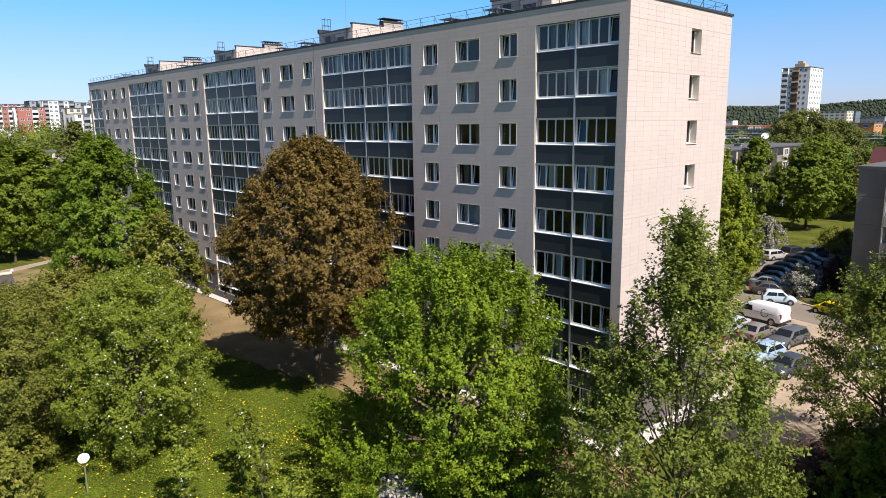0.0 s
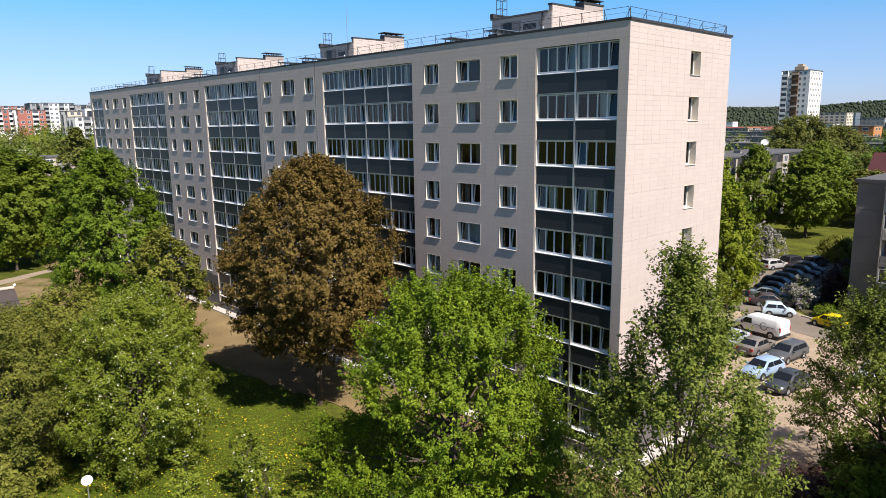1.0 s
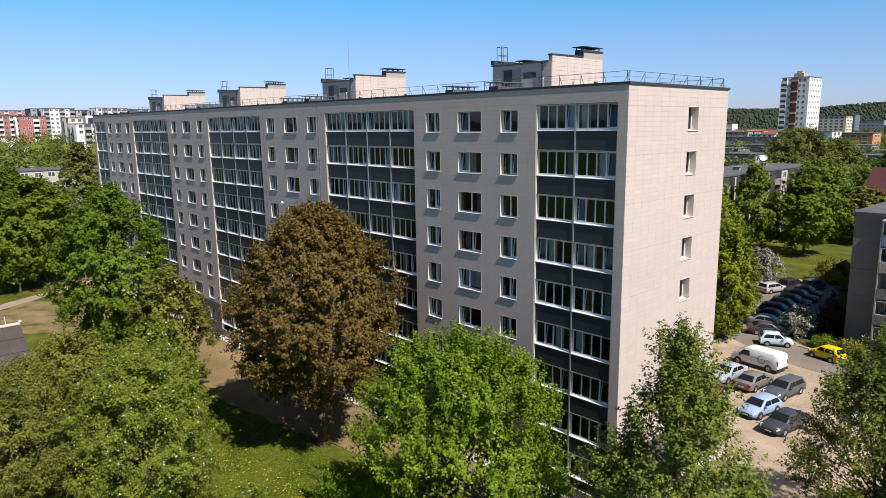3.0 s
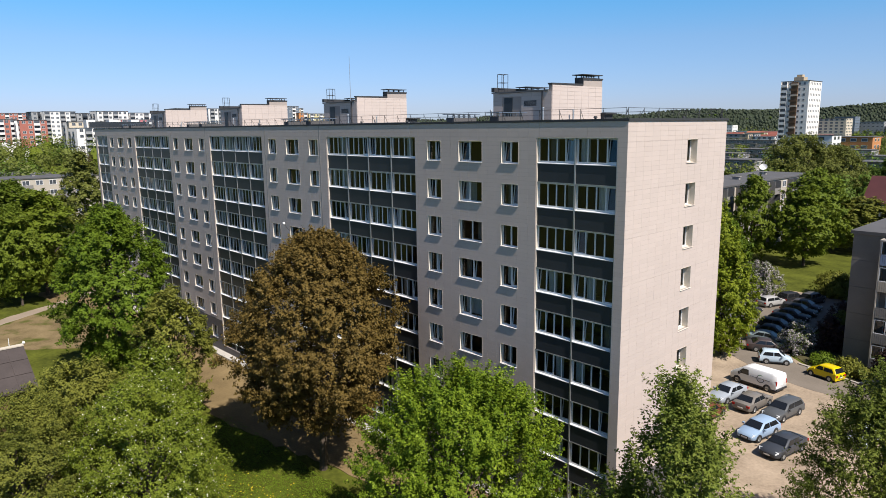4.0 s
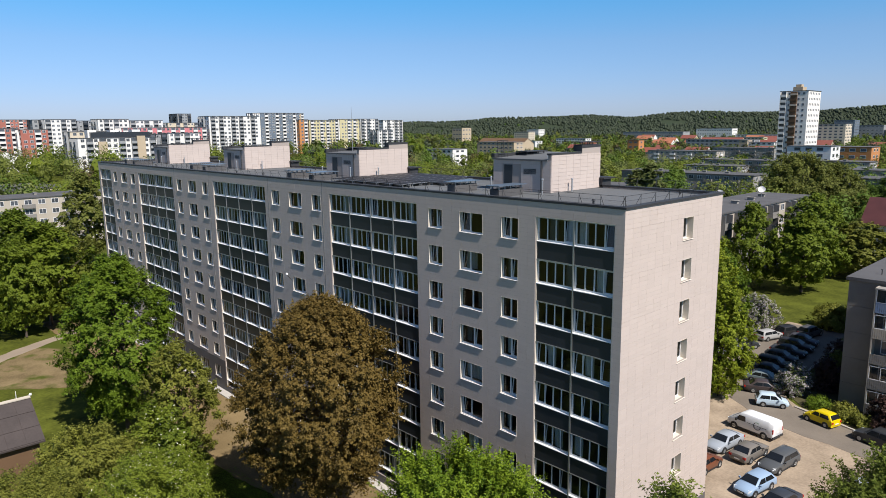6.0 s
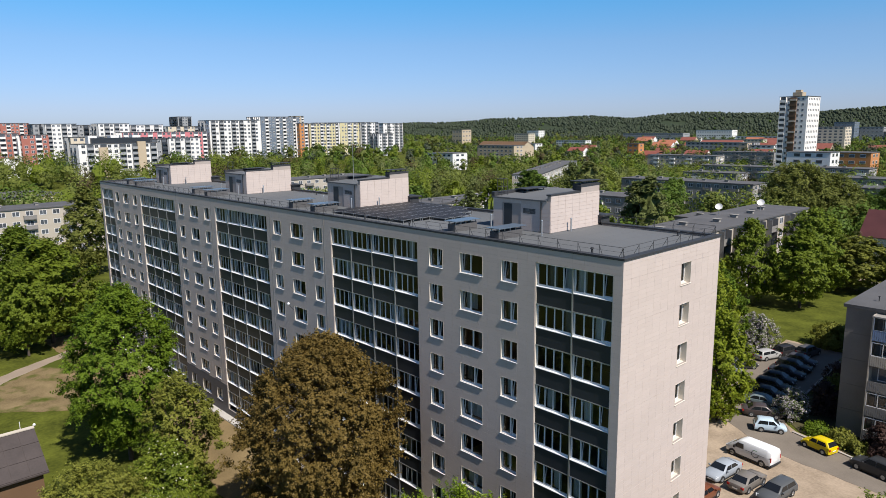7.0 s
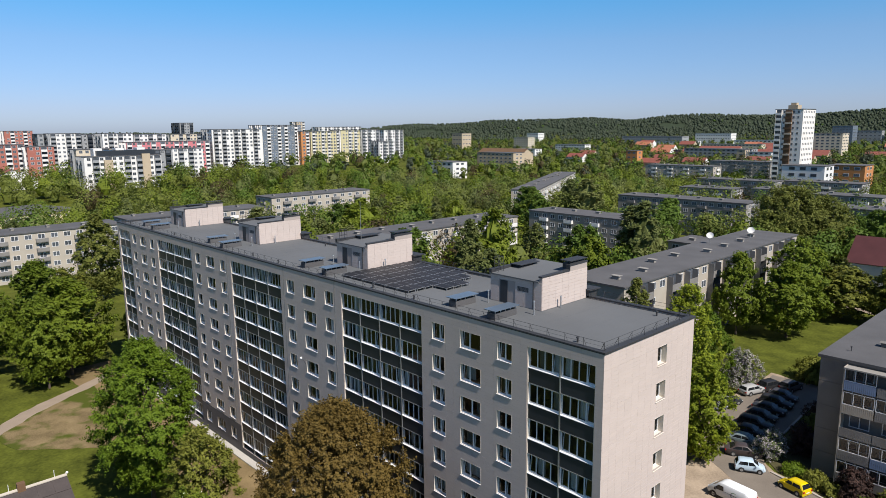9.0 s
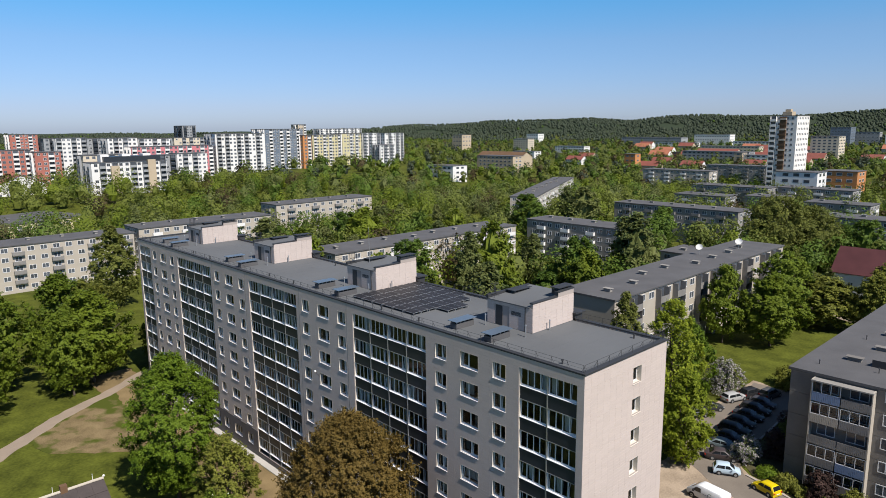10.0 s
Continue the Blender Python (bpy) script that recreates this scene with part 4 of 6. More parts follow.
# behind the end of the block
for n, (x, y, r, h, m) in enumerate(((-11.6, 40.6, 3.4, 13.5, L_LIME), (-20.8, 54.0, 4.9, 19.2, L_LIME), (-21.5, 60.5, 4.2, 14.5, L_MAPLE), (-14.5, 32.0, 3.0, 11.5, L_LIME), (-20, 41, 4.2, 15.5, L_LIME))):
    make_tree("lime_tree", "bright green tree behind the end of the block", (x, y, 0), 40 + n, r, h, 0.6, m, 150, 7, 22, 0.95, 0.23, tall_oval, 0.22, rise=0.2, width=0.18, group="trees behind the block")
for x, y, r, h, m, lab in ((-5.7, 47.2, 2.1, 3.6, L_LILAC, "flowering lilac bush beside the lane"), (4.6, 44.2, 2.0, 3.4, L_PURPLE, "dark red-leaved shrub beside the grey block"), (8.5, 43.4, 1.6, 2.6, L_OLIVE, "green shrub beside the grey block"),
                           (0.5, 44.0, 1.5, 1.4, L_OLIVE, "low green shrub beside the kerb"), (-2.2, 45.2, 1.2, 0.9, L_MAPLE, "low green plants along the kerb"), (2.4, 43.2, 1.1, 0.9, L_OLIVE, "low green plants along the kerb"), (6.6, 42.2, 1.3, 1.1, L_MAPLE, "low green plants along the kerb"), (-19.2, 69.5, 4.0, 5.6, L_LILAC, "flowering lilac bush behind the yard"), (-11.5, 79.0, 3.6, 3.6, L_OLIVE, "rounded green shrub at the end of the yard"),
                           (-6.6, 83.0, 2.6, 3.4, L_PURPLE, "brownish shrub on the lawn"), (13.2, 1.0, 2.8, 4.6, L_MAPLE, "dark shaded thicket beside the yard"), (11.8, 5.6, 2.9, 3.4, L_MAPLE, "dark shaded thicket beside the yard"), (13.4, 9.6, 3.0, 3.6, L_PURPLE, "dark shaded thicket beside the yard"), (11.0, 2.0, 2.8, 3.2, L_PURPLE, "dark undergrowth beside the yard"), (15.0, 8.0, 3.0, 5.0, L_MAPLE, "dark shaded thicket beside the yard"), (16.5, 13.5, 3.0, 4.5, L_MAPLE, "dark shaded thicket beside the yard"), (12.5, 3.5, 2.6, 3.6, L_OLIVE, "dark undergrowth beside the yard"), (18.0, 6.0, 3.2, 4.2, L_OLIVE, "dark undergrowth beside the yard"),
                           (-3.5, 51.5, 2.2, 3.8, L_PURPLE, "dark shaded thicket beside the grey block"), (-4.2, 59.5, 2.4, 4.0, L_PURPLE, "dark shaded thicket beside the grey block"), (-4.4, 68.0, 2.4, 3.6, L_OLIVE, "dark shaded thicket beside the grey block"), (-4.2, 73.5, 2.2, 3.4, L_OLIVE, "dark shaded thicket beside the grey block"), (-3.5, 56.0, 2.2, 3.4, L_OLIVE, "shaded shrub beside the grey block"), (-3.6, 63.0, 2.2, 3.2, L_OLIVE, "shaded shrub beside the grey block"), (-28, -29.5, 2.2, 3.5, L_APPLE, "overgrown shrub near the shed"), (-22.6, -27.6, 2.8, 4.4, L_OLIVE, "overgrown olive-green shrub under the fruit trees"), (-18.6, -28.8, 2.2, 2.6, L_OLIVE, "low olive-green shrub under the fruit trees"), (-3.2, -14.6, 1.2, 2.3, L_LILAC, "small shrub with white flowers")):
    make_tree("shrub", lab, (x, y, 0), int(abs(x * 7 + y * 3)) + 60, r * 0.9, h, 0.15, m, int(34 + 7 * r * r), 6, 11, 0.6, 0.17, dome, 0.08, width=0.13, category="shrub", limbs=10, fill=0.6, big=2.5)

make_tree("willow_tree", "broad pale olive tree with fine young leaves behind the long block", (-54.5, 184.0, 0), 91, 11.0, 22.5, 2.0, L_YOUNG, 330, 6, 16, 2.4, 0.42, round_top, 0.5, rise=0.4, width=0.45, droop=0.2, limbs=40, loose=0.6, fill=0.5)
make_tree("willow_tree", "spreading olive tree with fine young leaves", (-46.0, 190.0, 0), 92, 9.0, 19.0, 2.0, L_YOUNG, 240, 6, 16, 2.2, 0.42, round_top, 0.4, rise=0.4, width=0.45, droop=0.2, limbs=30, loose=0.6, fill=0.5)

# ---- middle distance trees: a few grown, then copied ----
protos, near_protos = [], []
PROTO_LOOK = ((L_FAR_A, 4.6, 13.5, tall_oval, "bright green broadleaf tree among the houses", None), (L_FAR_B, 5.0, 14.5, round_top, "deep green broadleaf tree among the houses", None), (L_FAR_C, 4.4, 12.5, round_top, "olive-green broadleaf tree among the houses", None),
              (L_FAR_D, 3.4, 16.0, tall_oval, "pale feathery birch among the houses", M_BIRCH), (L_FAR_E, 4.2, 12.0, round_top, "brownish young-leaved tree among the houses", None), (L_FAR_D, 4.4, 13.0, egg, "grey-green airy tree among the houses", None))
for n, (m, r, h, prof, lab, bark) in enumerate(PROTO_LOOK):
    nm = "birch_tree" if bark else "broadleaf_tree"
    weep = 0.9 if bark else 0.1
    protos.append(make_tree(nm, lab, (-400 - 15 * n, 900, 0), 100 + n, r, h, 1.2, m, 85, 6, 15, 1.0, 0.42, prof, 0.2, rise=0.15, width=0.3, droop=weep, limbs=6, loose=0.45, fill=0.2, skin=0.55, big=1.8, bark=bark, group="trees among the houses"))
    if n < 4:
        near_protos.append(make_tree(nm, lab, (-400 - 15 * n, 930, 0), 110 + n, r, h, 1.6, NEAR_LEAF[n], 170, 7, 13, 0.9, 0.31, prof, 0.2, rise=0.15, width=0.2, droop=weep, limbs=16, fill=0.4, big=1.8, bark=bark, group="trees among the houses"))

# ---- other buildings ----
M_CREAM = mat("cream_render", (0.55, 0.48, 0.37), 0.85, vary=0.12, scale=6)
M_BRICK_RED = mat("red_brick_render", (0.34, 0.125, 0.095), 0.85, vary=0.15, scale=6)
M_ORANGE = mat("orange_render", (0.44, 0.19, 0.07), 0.85, vary=0.1, scale=6)
M_WHITE = mat("white_render", (0.66, 0.65, 0.63), 0.8, vary=0.06, scale=8)
M_GREYR = mat("grey_render", (0.26, 0.27, 0.28), 0.8, vary=0.1, scale=8)
M_PINK = mat("pink_render", (0.50, 0.17, 0.19), 0.8, vary=0.08, scale=8)
M_YELLOWR = mat("yellow_render", (0.50, 0.45, 0.27), 0.8, vary=0.1, scale=8)
M_BROWNR = mat("brown_cladding", (0.13, 0.075, 0.04), 0.8, vary=0.2, scale=4)
M_TANR = mat("tan_render", (0.42, 0.34, 0.24), 0.85, vary=0.1, scale=8)
M_REDROOF = mat("red_roof_sheet", (0.22, 0.075, 0.055), 0.55, vary=0.2, scale=3)
M_ORANGEROOF = mat("orange_roof_tiles", (0.36, 0.135, 0.075), 0.75, vary=0.2, scale=3)
M_WINE = mat("wine_roof_sheet", (0.075, 0.025, 0.025), 0.5, vary=0.2, scale=3)
# pane colour lifted to grey: distance haze and reflection painted in
M_GLASS_HAZED = mat("far_window_glass_hazed", (0.075, 0.085, 0.10), 0.12, vary=0.3, scale=2, obj=0.6, spec=0.6)
M_BALC_BLUE = mat("blue_balcony_sheet", (0.16, 0.22, 0.34), 0.6, vary=0.15)
M_BALC_GREY = mat("grey_balcony_sheet", (0.20, 0.19, 0.18), 0.7, vary=0.25)
WIN_UNIT = {}


def far_window(w, h, frame_m):
    """A framed window that stands a little proud of the wall, its pane set back in the frame; faces -y."""
    key = (w, h, frame_m.name)
    if key not in WIN_UNIT:
        f = Geo()
        t = 0.09
        if w > 2.8:
            f.box(-w / 2, w / 2, -0.04, 0.0, 0, h)
            f.quad((-w / 2 + 0.15, -0.06, 0.15), (w / 2 - 0.15, -0.06, 0.15), (w / 2 - 0.15, -0.06, h - 0.15), (-w / 2 + 0.15, -0.06, h - 0.15))
            me = f.mesh("window", frame_m, recalc=False)
            me.materials.append(M_GLASS_HAZED)
            me.polygons[-1].material_index = 1
            WIN_UNIT[key] = me
            return me
        xs, zs = (-w / 2, -w / 2 + t, -t / 2, t / 2, w / 2 - t, w / 2), (0, t, h - t, h)
        f.grid(xs, zs, lambda i, j: j != 1 or i % 2 == 0, -0.05, 0.0, False)
        n = len(f.f)
        for i in (1, 3):
            f.quad((xs[i], -0.015, t), (xs[i + 1], -0.015, t), (xs[i + 1], -0.015, h - t), (xs[i], -0.015, h - t))
        me = f.mesh("window", frame_m)
        me.materials.append(M_GLASS_HAZED)
        for poly in me.polygons[n:]:
            poly.material_index = 1
        WIN_UNIT[key] = me
    return WIN_UNIT[key]


def balcony_mesh(w, material, h=1.05, d=1.0):
    g = Geo()
    g.box(-w / 2, w / 2, -d, 0, -0.16, 0)
    g.box(-w / 2, w / 2, -d - 0.04, -d, 0, h).box(-w / 2, -w / 2 + 0.04, -d, 0, 0, h).box(w / 2 - 0.04, w / 2, -d, 0, 0, h)
    return g.mesh("balcony", material)


LOGGIAS = {}


def loggia_unit(w, h, parapet_m):
    """A deep balcony: slab, parapet and side fins with dark glazing behind; faces -y."""
    key = (round(w, 2), round(h, 2), parapet_m.name)
    if key not in LOGGIAS:
        g = Geo()
        d = 1.1
        g.box(-w / 2, w / 2, -d, 0.0, -0.2, 0.0).box(-w / 2, w / 2, -d - 0.08, -d, -0.2, h * 0.40)
        g.box(-w / 2 - 0.1, -w / 2, -d - 0.1, 0, -0.2, h - 0.2).box(w / 2, w / 2 + 0.1, -d - 0.1, 0, -0.2, h - 0.2)
        n = len(g.f)
        g.quad((-w / 2 + 0.05, -0.08, 0.0), (w / 2 - 0.05, -0.08, 0.0), (w / 2 - 0.05, -0.08, h - 0.25), (-w / 2 + 0.05, -0.08, h - 0.25))
        me = g.mesh("balcony", parapet_m)
        me.materials.append(M_GLASS_HAZED)
        for poly in me.polygons[n:]:
            poly.material_index = 1
        LOGGIAS[key] = me
    return LOGGIAS[key]


def town_block(label, x0, y0, wx, wy, h, storeys, wall_m, faces="sE", pitch=3.2, win=(1.5, 1.4), roof_m=None, name="apartment_block", balcony=None, every=3, base=0.0, turn=0, low=0, roof_items=True, category="building", seed=1, frame_m=None, loggia_m=None, step_top=False):
    """A flat-roofed block with its storeys, windows and balconies; x0, y0 its corner, faces: which sides carry windows."""
    rnd = random.Random(seed)
    b = thing(name, label, category, (x0, y0, base), turn=turn)
    body = Geo().box(0, wx, 0, wy, 0, h)
    part("wall", body, wall_m, b)
    r = part("roof", Geo().box(-0.25, wx + 0.25, -0.25, wy + 0.25, h, h + 0.3), roof_m or M_ROOF2, b)
    if roof_items:
        for i in range(max(1, int(max(wx, wy) / 9))):
            t = (i + 0.5) * 9
            cx, cy = (min(t, wx - 1), wy * rnd.uniform(0.35, 0.65)) if wx > wy else (wx * rnd.uniform(0.35, 0.65), min(t, wy - 1))
            part("roof_vent", Geo().box(cx - 0.7, cx + 0.7, cy - 0.4, cy + 0.4, h + 0.3, h + 0.85).box(cx - 0.9, cx + 0.9, cy - 0.55, cy + 0.55, h + 0.9, h + 0.98), M_CONC, r)
    if step_top:
        cut = rnd.uniform(0.15, 0.4) * wy
        part("top_storey", Geo().box(2, wx - 1.0, cut, wy - 3, h + 0.3, h + 3.2), step_top, b)
        bays = max(2, int(wy / 16))
        for i in range(bays):
            ty = (i + 0.5) * wy / bays + rnd.uniform(-2, 2)
            part("stair_bay", Geo().box(wx, wx + 1.4, ty - 2.2, ty + 2.2, 0, h + rnd.uniform(-2.5, 2.2)), rnd.choice((M_GREYR, M_CONC_L, M_TANR, step_top)), b)
        for i in range(3):
            ty = wy * (0.2 + 0.28 * i)
            part("lift_house", Geo().box(wx * 0.35, wx * 0.75, ty - 2, ty + 2.4, h + 0.3, h + 4.4), wall_m, b)
    sh = h / storeys
    wm = far_window(win[0], win[1], frame_m or M_UPVC)
    bal = balcony_mesh(pitch * 0.94, balcony, 1.0, 0.9) if balcony else None
    far, small = math.hypot(x0 - 21, y0 + 34) > 400, {}
    for side in faces:
        length = wx if side in "sn" else wy
        n = max(1, int(length / pitch))
        off = (length - n * pitch) / 2
        for i in range(n):
            s = off + (i + 0.5) * pitch
            for k in range(storeys):
                z = k * sh + sh * 0.34
                at = {"s": pose(s, 0, z), "E": pose(wx, s, z, 0, 0, 90), "n": pose(s, wy, z, 0, 0, 180), "W": pose(0, s, z, 0, 0, -90)}[side]
                if loggia_m and k >= low and (i + seed) % 5 in (1, 3):
                    unit, ab = loggia_unit(pitch * 0.92, sh, loggia_m), at @ pose(0, 0, -sh * 0.32)
                    if far:
                        small.setdefault("balcony_field", (unit, []))[1].append(ab)
                    else:
                        part("balcony", unit, None, b, at=ab)
                    continue
                if k >= low and not (loggia_m and rnd.random() < 0.12):
                    if far:
                        small.setdefault("window_field", (wm, []))[1].append(at)
                    else:
                        part("window", wm, None, b, at=at)
                if bal and i % every == every // 2 and k > 0 and k >= low - 1:
                    ab = at @ pose(0, 0, -sh * 0.32)
                    part("balcony", bal, None, b, at=ab)
    for kind_name, (unit, places) in small.items():
        co = np.array([v.co for v in unit.vertices])
        vs, fs, ms = [], [], []
        for n, at in enumerate(places):
            m4 = np.array(at)
            vs.append(co @ m4[:3, :3].T + m4[:3, 3])
            fs += [tuple(i + n * len(co) for i in p.vertices) for p in unit.polygons]
            ms += [p.material_index for p in unit.polygons]
        me = bpy.data.meshes.new(kind_name)
        me.from_pydata(np.concatenate(vs).tolist(), [], fs)
        for m in unit.materials:
            me.materials.append(m)
        me.polygons.foreach_set("material_index", ms)
        tagged(part(kind_name, me, None, b, "small %ss in even rows" % kind_name.split("_")[0]), kind="stuff")
    return b


# grey five-storey block beside the yard
grey = thing("grey_apartment_block", "weathered grey concrete five-storey block with patchwork glazed balconies", "building", (0, 0, 0))
part("wall", Geo().box(-1.0, 26, 47.2, 94, 0, 14.6), M_CONC_SHADE, grey)
for k in range(5):
    for x0, x1 in ((-1.0, 1.95), (8.6, 12.0), (12.0, 15.4), (15.4, 18.8), (18.8, 22.2), (22.2, 26)):
        part("panel", Geo().box(x0 + 0.02, x1 - 0.02, 47.14, 47.196, 0.1 + 2.92 * k, 2.98 + 2.92 * k), M_CONC_SHADE, grey)
part("roof", Geo().box(-1.25, 26.2, 46.9, 94.2, 14.6, 14.95), M_ROOF2, grey, "dark bitumen roof")
for rx0, ry0 in ((4.0, 55), (5.5, 62), (4.6, 70), (6.0, 77), (5.0, 85), (14, 58), (13, 68)):
    part("roof_vent", Geo().box(rx0 - 0.8, rx0 + 0.8, ry0 - 0.35, ry0 + 0.35, 14.95, 15.4).box(rx0 - 1.0, rx0 + 1.0, ry0 - 0.5, ry0 + 0.5, 15.42, 15.5), M_CONC_SHADE, grey)
for rx0, ry0, rh in ((1.2, 50.5, 0.5), (7.5, 52, 0.6), (9.0, 54.0, 3.2), (2.4, 66, 0.5)):
    part("pipe", Geo().tube((rx0, ry0, 14.95), (rx0, ry0, 14.95 + rh), 0.06, 0.06, 6).tube((rx0, ry0, 14.95 + rh), (rx0, ry0, 15.05 + rh), 0.13, 0.1, 6), M_CAP, grey)
part("roof_hatch", Geo().prism([(54.0, 14.95), (54.0, 15.9), (55.6, 15.4), (55.6, 14.95)], "x", 6.2, 8.4), M_CAP, grey)
BX = ((2.0, 5.2), (5.3, 8.5))
looks = [[(M_BALC_GREY, 1), (M_BALC_GREY, 1), (M_BALC_GREY, 0), (M_CONC_L, 1), (M_BALC_BLUE, 1)], [(M_BALC_GREY, 1), (M_BALC_BLUE, 1), (M_BALC_GREY, 0), (M_BALC_GREY, 1), (M_BALC_GREY, 0)]]
for j, (x0, x1) in enumerate(BX):
    for k in range(5):
        z = 0.6 + 2.8 * k
        m, glazed = looks[j][k]
        bal = Geo().box(x0, x1, 45.9, 47.2, z - 0.14, z)
        bo = part("balcony", bal, M_CONC_SHADE, grey)
        n = 16
        part("hand_rail", Geo().box(x0, x1, 45.88, 45.92, z + 0.9, z + 0.96), m, bo)
        for q in range(n):
            xa = x0 + (x1 - x0) * q / n
            part("slat", Geo().box(xa + 0.012, xa + (x1 - x0) / n - 0.012, 45.84, 45.88, z - 0.1, z + 1.0), m, bo)
        if glazed:
            fr = Geo()
            for q in range(4):
                xx = x0 + (x1 - x0 - 0.07) * q / 3
                fr.box(xx, xx + 0.07, 45.86, 45.93, z + 1.0, z + 2.5)
            fr.box(x0, x1, 45.86, 45.93, z + 1.0, z + 1.07).box(x0, x1, 45.86, 45.93, z + 2.43, z + 2.5)
            part("glazing_frame", fr, M_UPVC, bo)
            part("pane", Geo().quad((x0 + 0.05, 45.895, z + 1.05), (x1 - 0.05, 45.895, z + 1.05), (x1 - 0.05, 45.895, z + 2.45), (x0 + 0.05, 45.895, z + 2.45)).mesh("pane", M_GLASS, recalc=False), None, bo)
        wm = far_window(2.1, 1.5, M_UPVC)
        part("window", wm, None, grey, at=pose((x0 + x1) / 2, 47.19, z + 0.8))
for x in (1.93, 8.55):
    part("balcony_wall", Geo().box(x - 0.06, x + 0.06, 45.85, 47.2, 0.3, 14.4), M_CONC_L, grey)
part("balcony_roof", Geo().box(1.85, 8.65, 45.7, 47.2, 14.2, 14.36), M_CONC, grey)
for k in range(5):
    for x in (10.3, 13.7, 17.1, 20.5):
        wm = far_window(1.6, 1.4, M_UPVC)
        part("window", wm, None, grey, at=pose(x, 47.13, 1.5 + 2.92 * k))

# long pale block behind, running away from the yard
town_block("long pale five-storey block with glazed balconies and dark flat roof", -48.6, 62.0, 12.1, 78.5, 14.2, 5, M_CONC_L, "E", 3.3, (1.9, 1.4), loggia_m=M_BALC_GREY, seed=2)
for x, y, r in ((-42.5, 127.5, 0.85), (-46.0, 113.5, 0.8)):
    d = thing("satellite_dish", "white satellite dish on a pole on the roof", "satellite dish", (x, y, 14.5))
    bowl = Geo()
    ringsd = [[(rr * math.cos(a), -0.35 * (rr / r) ** 2, rr * math.sin(a)) for a in [2 * math.pi * i / 14 for i in range(14)]] for rr in (0.05, 0.4 * r, 0.75 * r, r)]
    bowl.loft(ringsd, False)
    tilt = part("bowl", bowl, M_WHITE, d, at=pose(0, 0, 1.7, -38, 0, 20))
    part("pole", Geo().tube((0, 0, 0), (0, 0, 1.7), 0.06, 0.06, 6), M_STEEL, d)
    part("feed_arm", Geo().tube((0, 0.0, 0.9), (0, -0.9, 1.9), 0.025, 0.025, 5), M_STEEL, d)

# five-storey blocks among the trees: corner x, y, size, height
MID_BLOCKS = (
    (-121, 139.5, 36, 12, 13.6, 0, M_CONC, "sE", "grey five-storey panel block among trees"),
    (-128, 205, 52, 12, 13.5, 0, M_CONC, "sE", "grey five-storey panel block with pale balconies"),
    (-127, 254, 24, 12, 13.5, 0, M_CONC, "sE", "grey five-storey panel block in the town"),
    (-145, 306, 40, 12, 13.5, 0, M_CONC, "sE", "grey five-storey panel block in the distance"),
    (-104, 316, 34, 12, 13.5, 0, M_CONC, "sE", "grey five-storey panel block below the tower"),
    (-99, 265, 16, 12, 13.5, 0, M_CONC, "sE", "short grey panel block in the town"),
    (-71, 256, 24, 12, 13.5, 0, M_CONC, "sE", "grey five-storey panel block beside the tall trees"),
    (-53, 213, 60, 12, 13.5, 0, M_CONC, "sE", "grey five-storey panel block with dark roof"),
    (-175.5, 193, 12, 122, 13.6, 28, M_CONC_L, "sE", "pale five-storey block with red balcony panels"),
    (-237.5, 101, 13, 50, 13.8, 0, M_CONC_L, "sE", "pale five-storey block with glazed balconies"),
    (-126, 54, 13, 70, 13.8, 0, M_CONC_L, "sE", "pale five-storey block behind the tiled block"),
    (-205, -45, 13, 77, 13.6, 0, M_CONC_L, "sE", "pale five-storey block crowded with balconies"),
    (-212, 36, 13, 48, 13.6, 0, M_CONC_L, "sE", "pale five-storey block beside its longer neighbour"),
    (-310, -10, 36, 50, 9.0, 17, M_YELLOWR, "sE", "low yellowish hall with a wide grey roof"),
    (-232, 405, 50, 12, 13.6, 0, M_CONC_L, "sE", "pale five-storey block with a white end wall"),
    (-220, 480, 46, 12, 13.6, 0, M_CONC, "sE", "brown-grey five-storey block in the distance"),
    (-60, 340, 70, 12, 13.0, 0, M_CONC, "sE", "grey five-storey block in the distance"),
    (-64, 128, 8, 13, 11.0, 0, M_CONC_L, "sE", "small pale block with a flat grey roof"))
FULL_HEIGHT = (0, 1, 11, 12)
for n, (x, y, wx, wy, h, turn, m, f, lab) in enumerate(MID_BLOCKS):
    town_block(lab, x, y, wx, wy, h, max(2, round(h / 2.75)), m, f, 3.3 if n in FULL_HEIGHT else 4.0, (1.8, 1.35), balcony=M_BALC_GREY if n % 2 else M_WHITE, every=3, seed=20 + n, low=0 if n in FULL_HEIGHT else 2, turn=turn)

# tower of sixteen storeys
M_BLUEGLASS = mat("blue_grey_glazing", (0.13, 0.16, 0.20), 0.3, vary=0.3, scale=6, fine=1.0)
M_TOWER = mat("aged_pale_render", (0.72, 0.69, 0.65), 0.85, vary=0.14, scale=5, fine=3)
M_BALCBAND = mat("pale_balcony_band", (0.46, 0.38, 0.30), 0.85, vary=0.2, scale=3)
tw = town_block("tall white sixteen-storey tower with a brown balcony stack", -138.5, 389.0, 15.5, 20, 49.6, 16, M_TOWER, "sE", 2.6, (1.1, 1.3), seed=50, roof_items=False, name="tower_block", frame_m=M_GREYR)
part("crown_house", Geo().box(5.5, 10.8, 4, 10, 49.9, 52.2).box(6.6, 9.6, 5, 8.5, 52.2, 53.6), M_TANR, tw, "tan plant room on the tower roof")
stack = part("balcony_panel", Geo().box(6.0, 9.6, -0.7, -0.06, 3, 49.2), M_BROWNR, tw, "brown balcony stack")
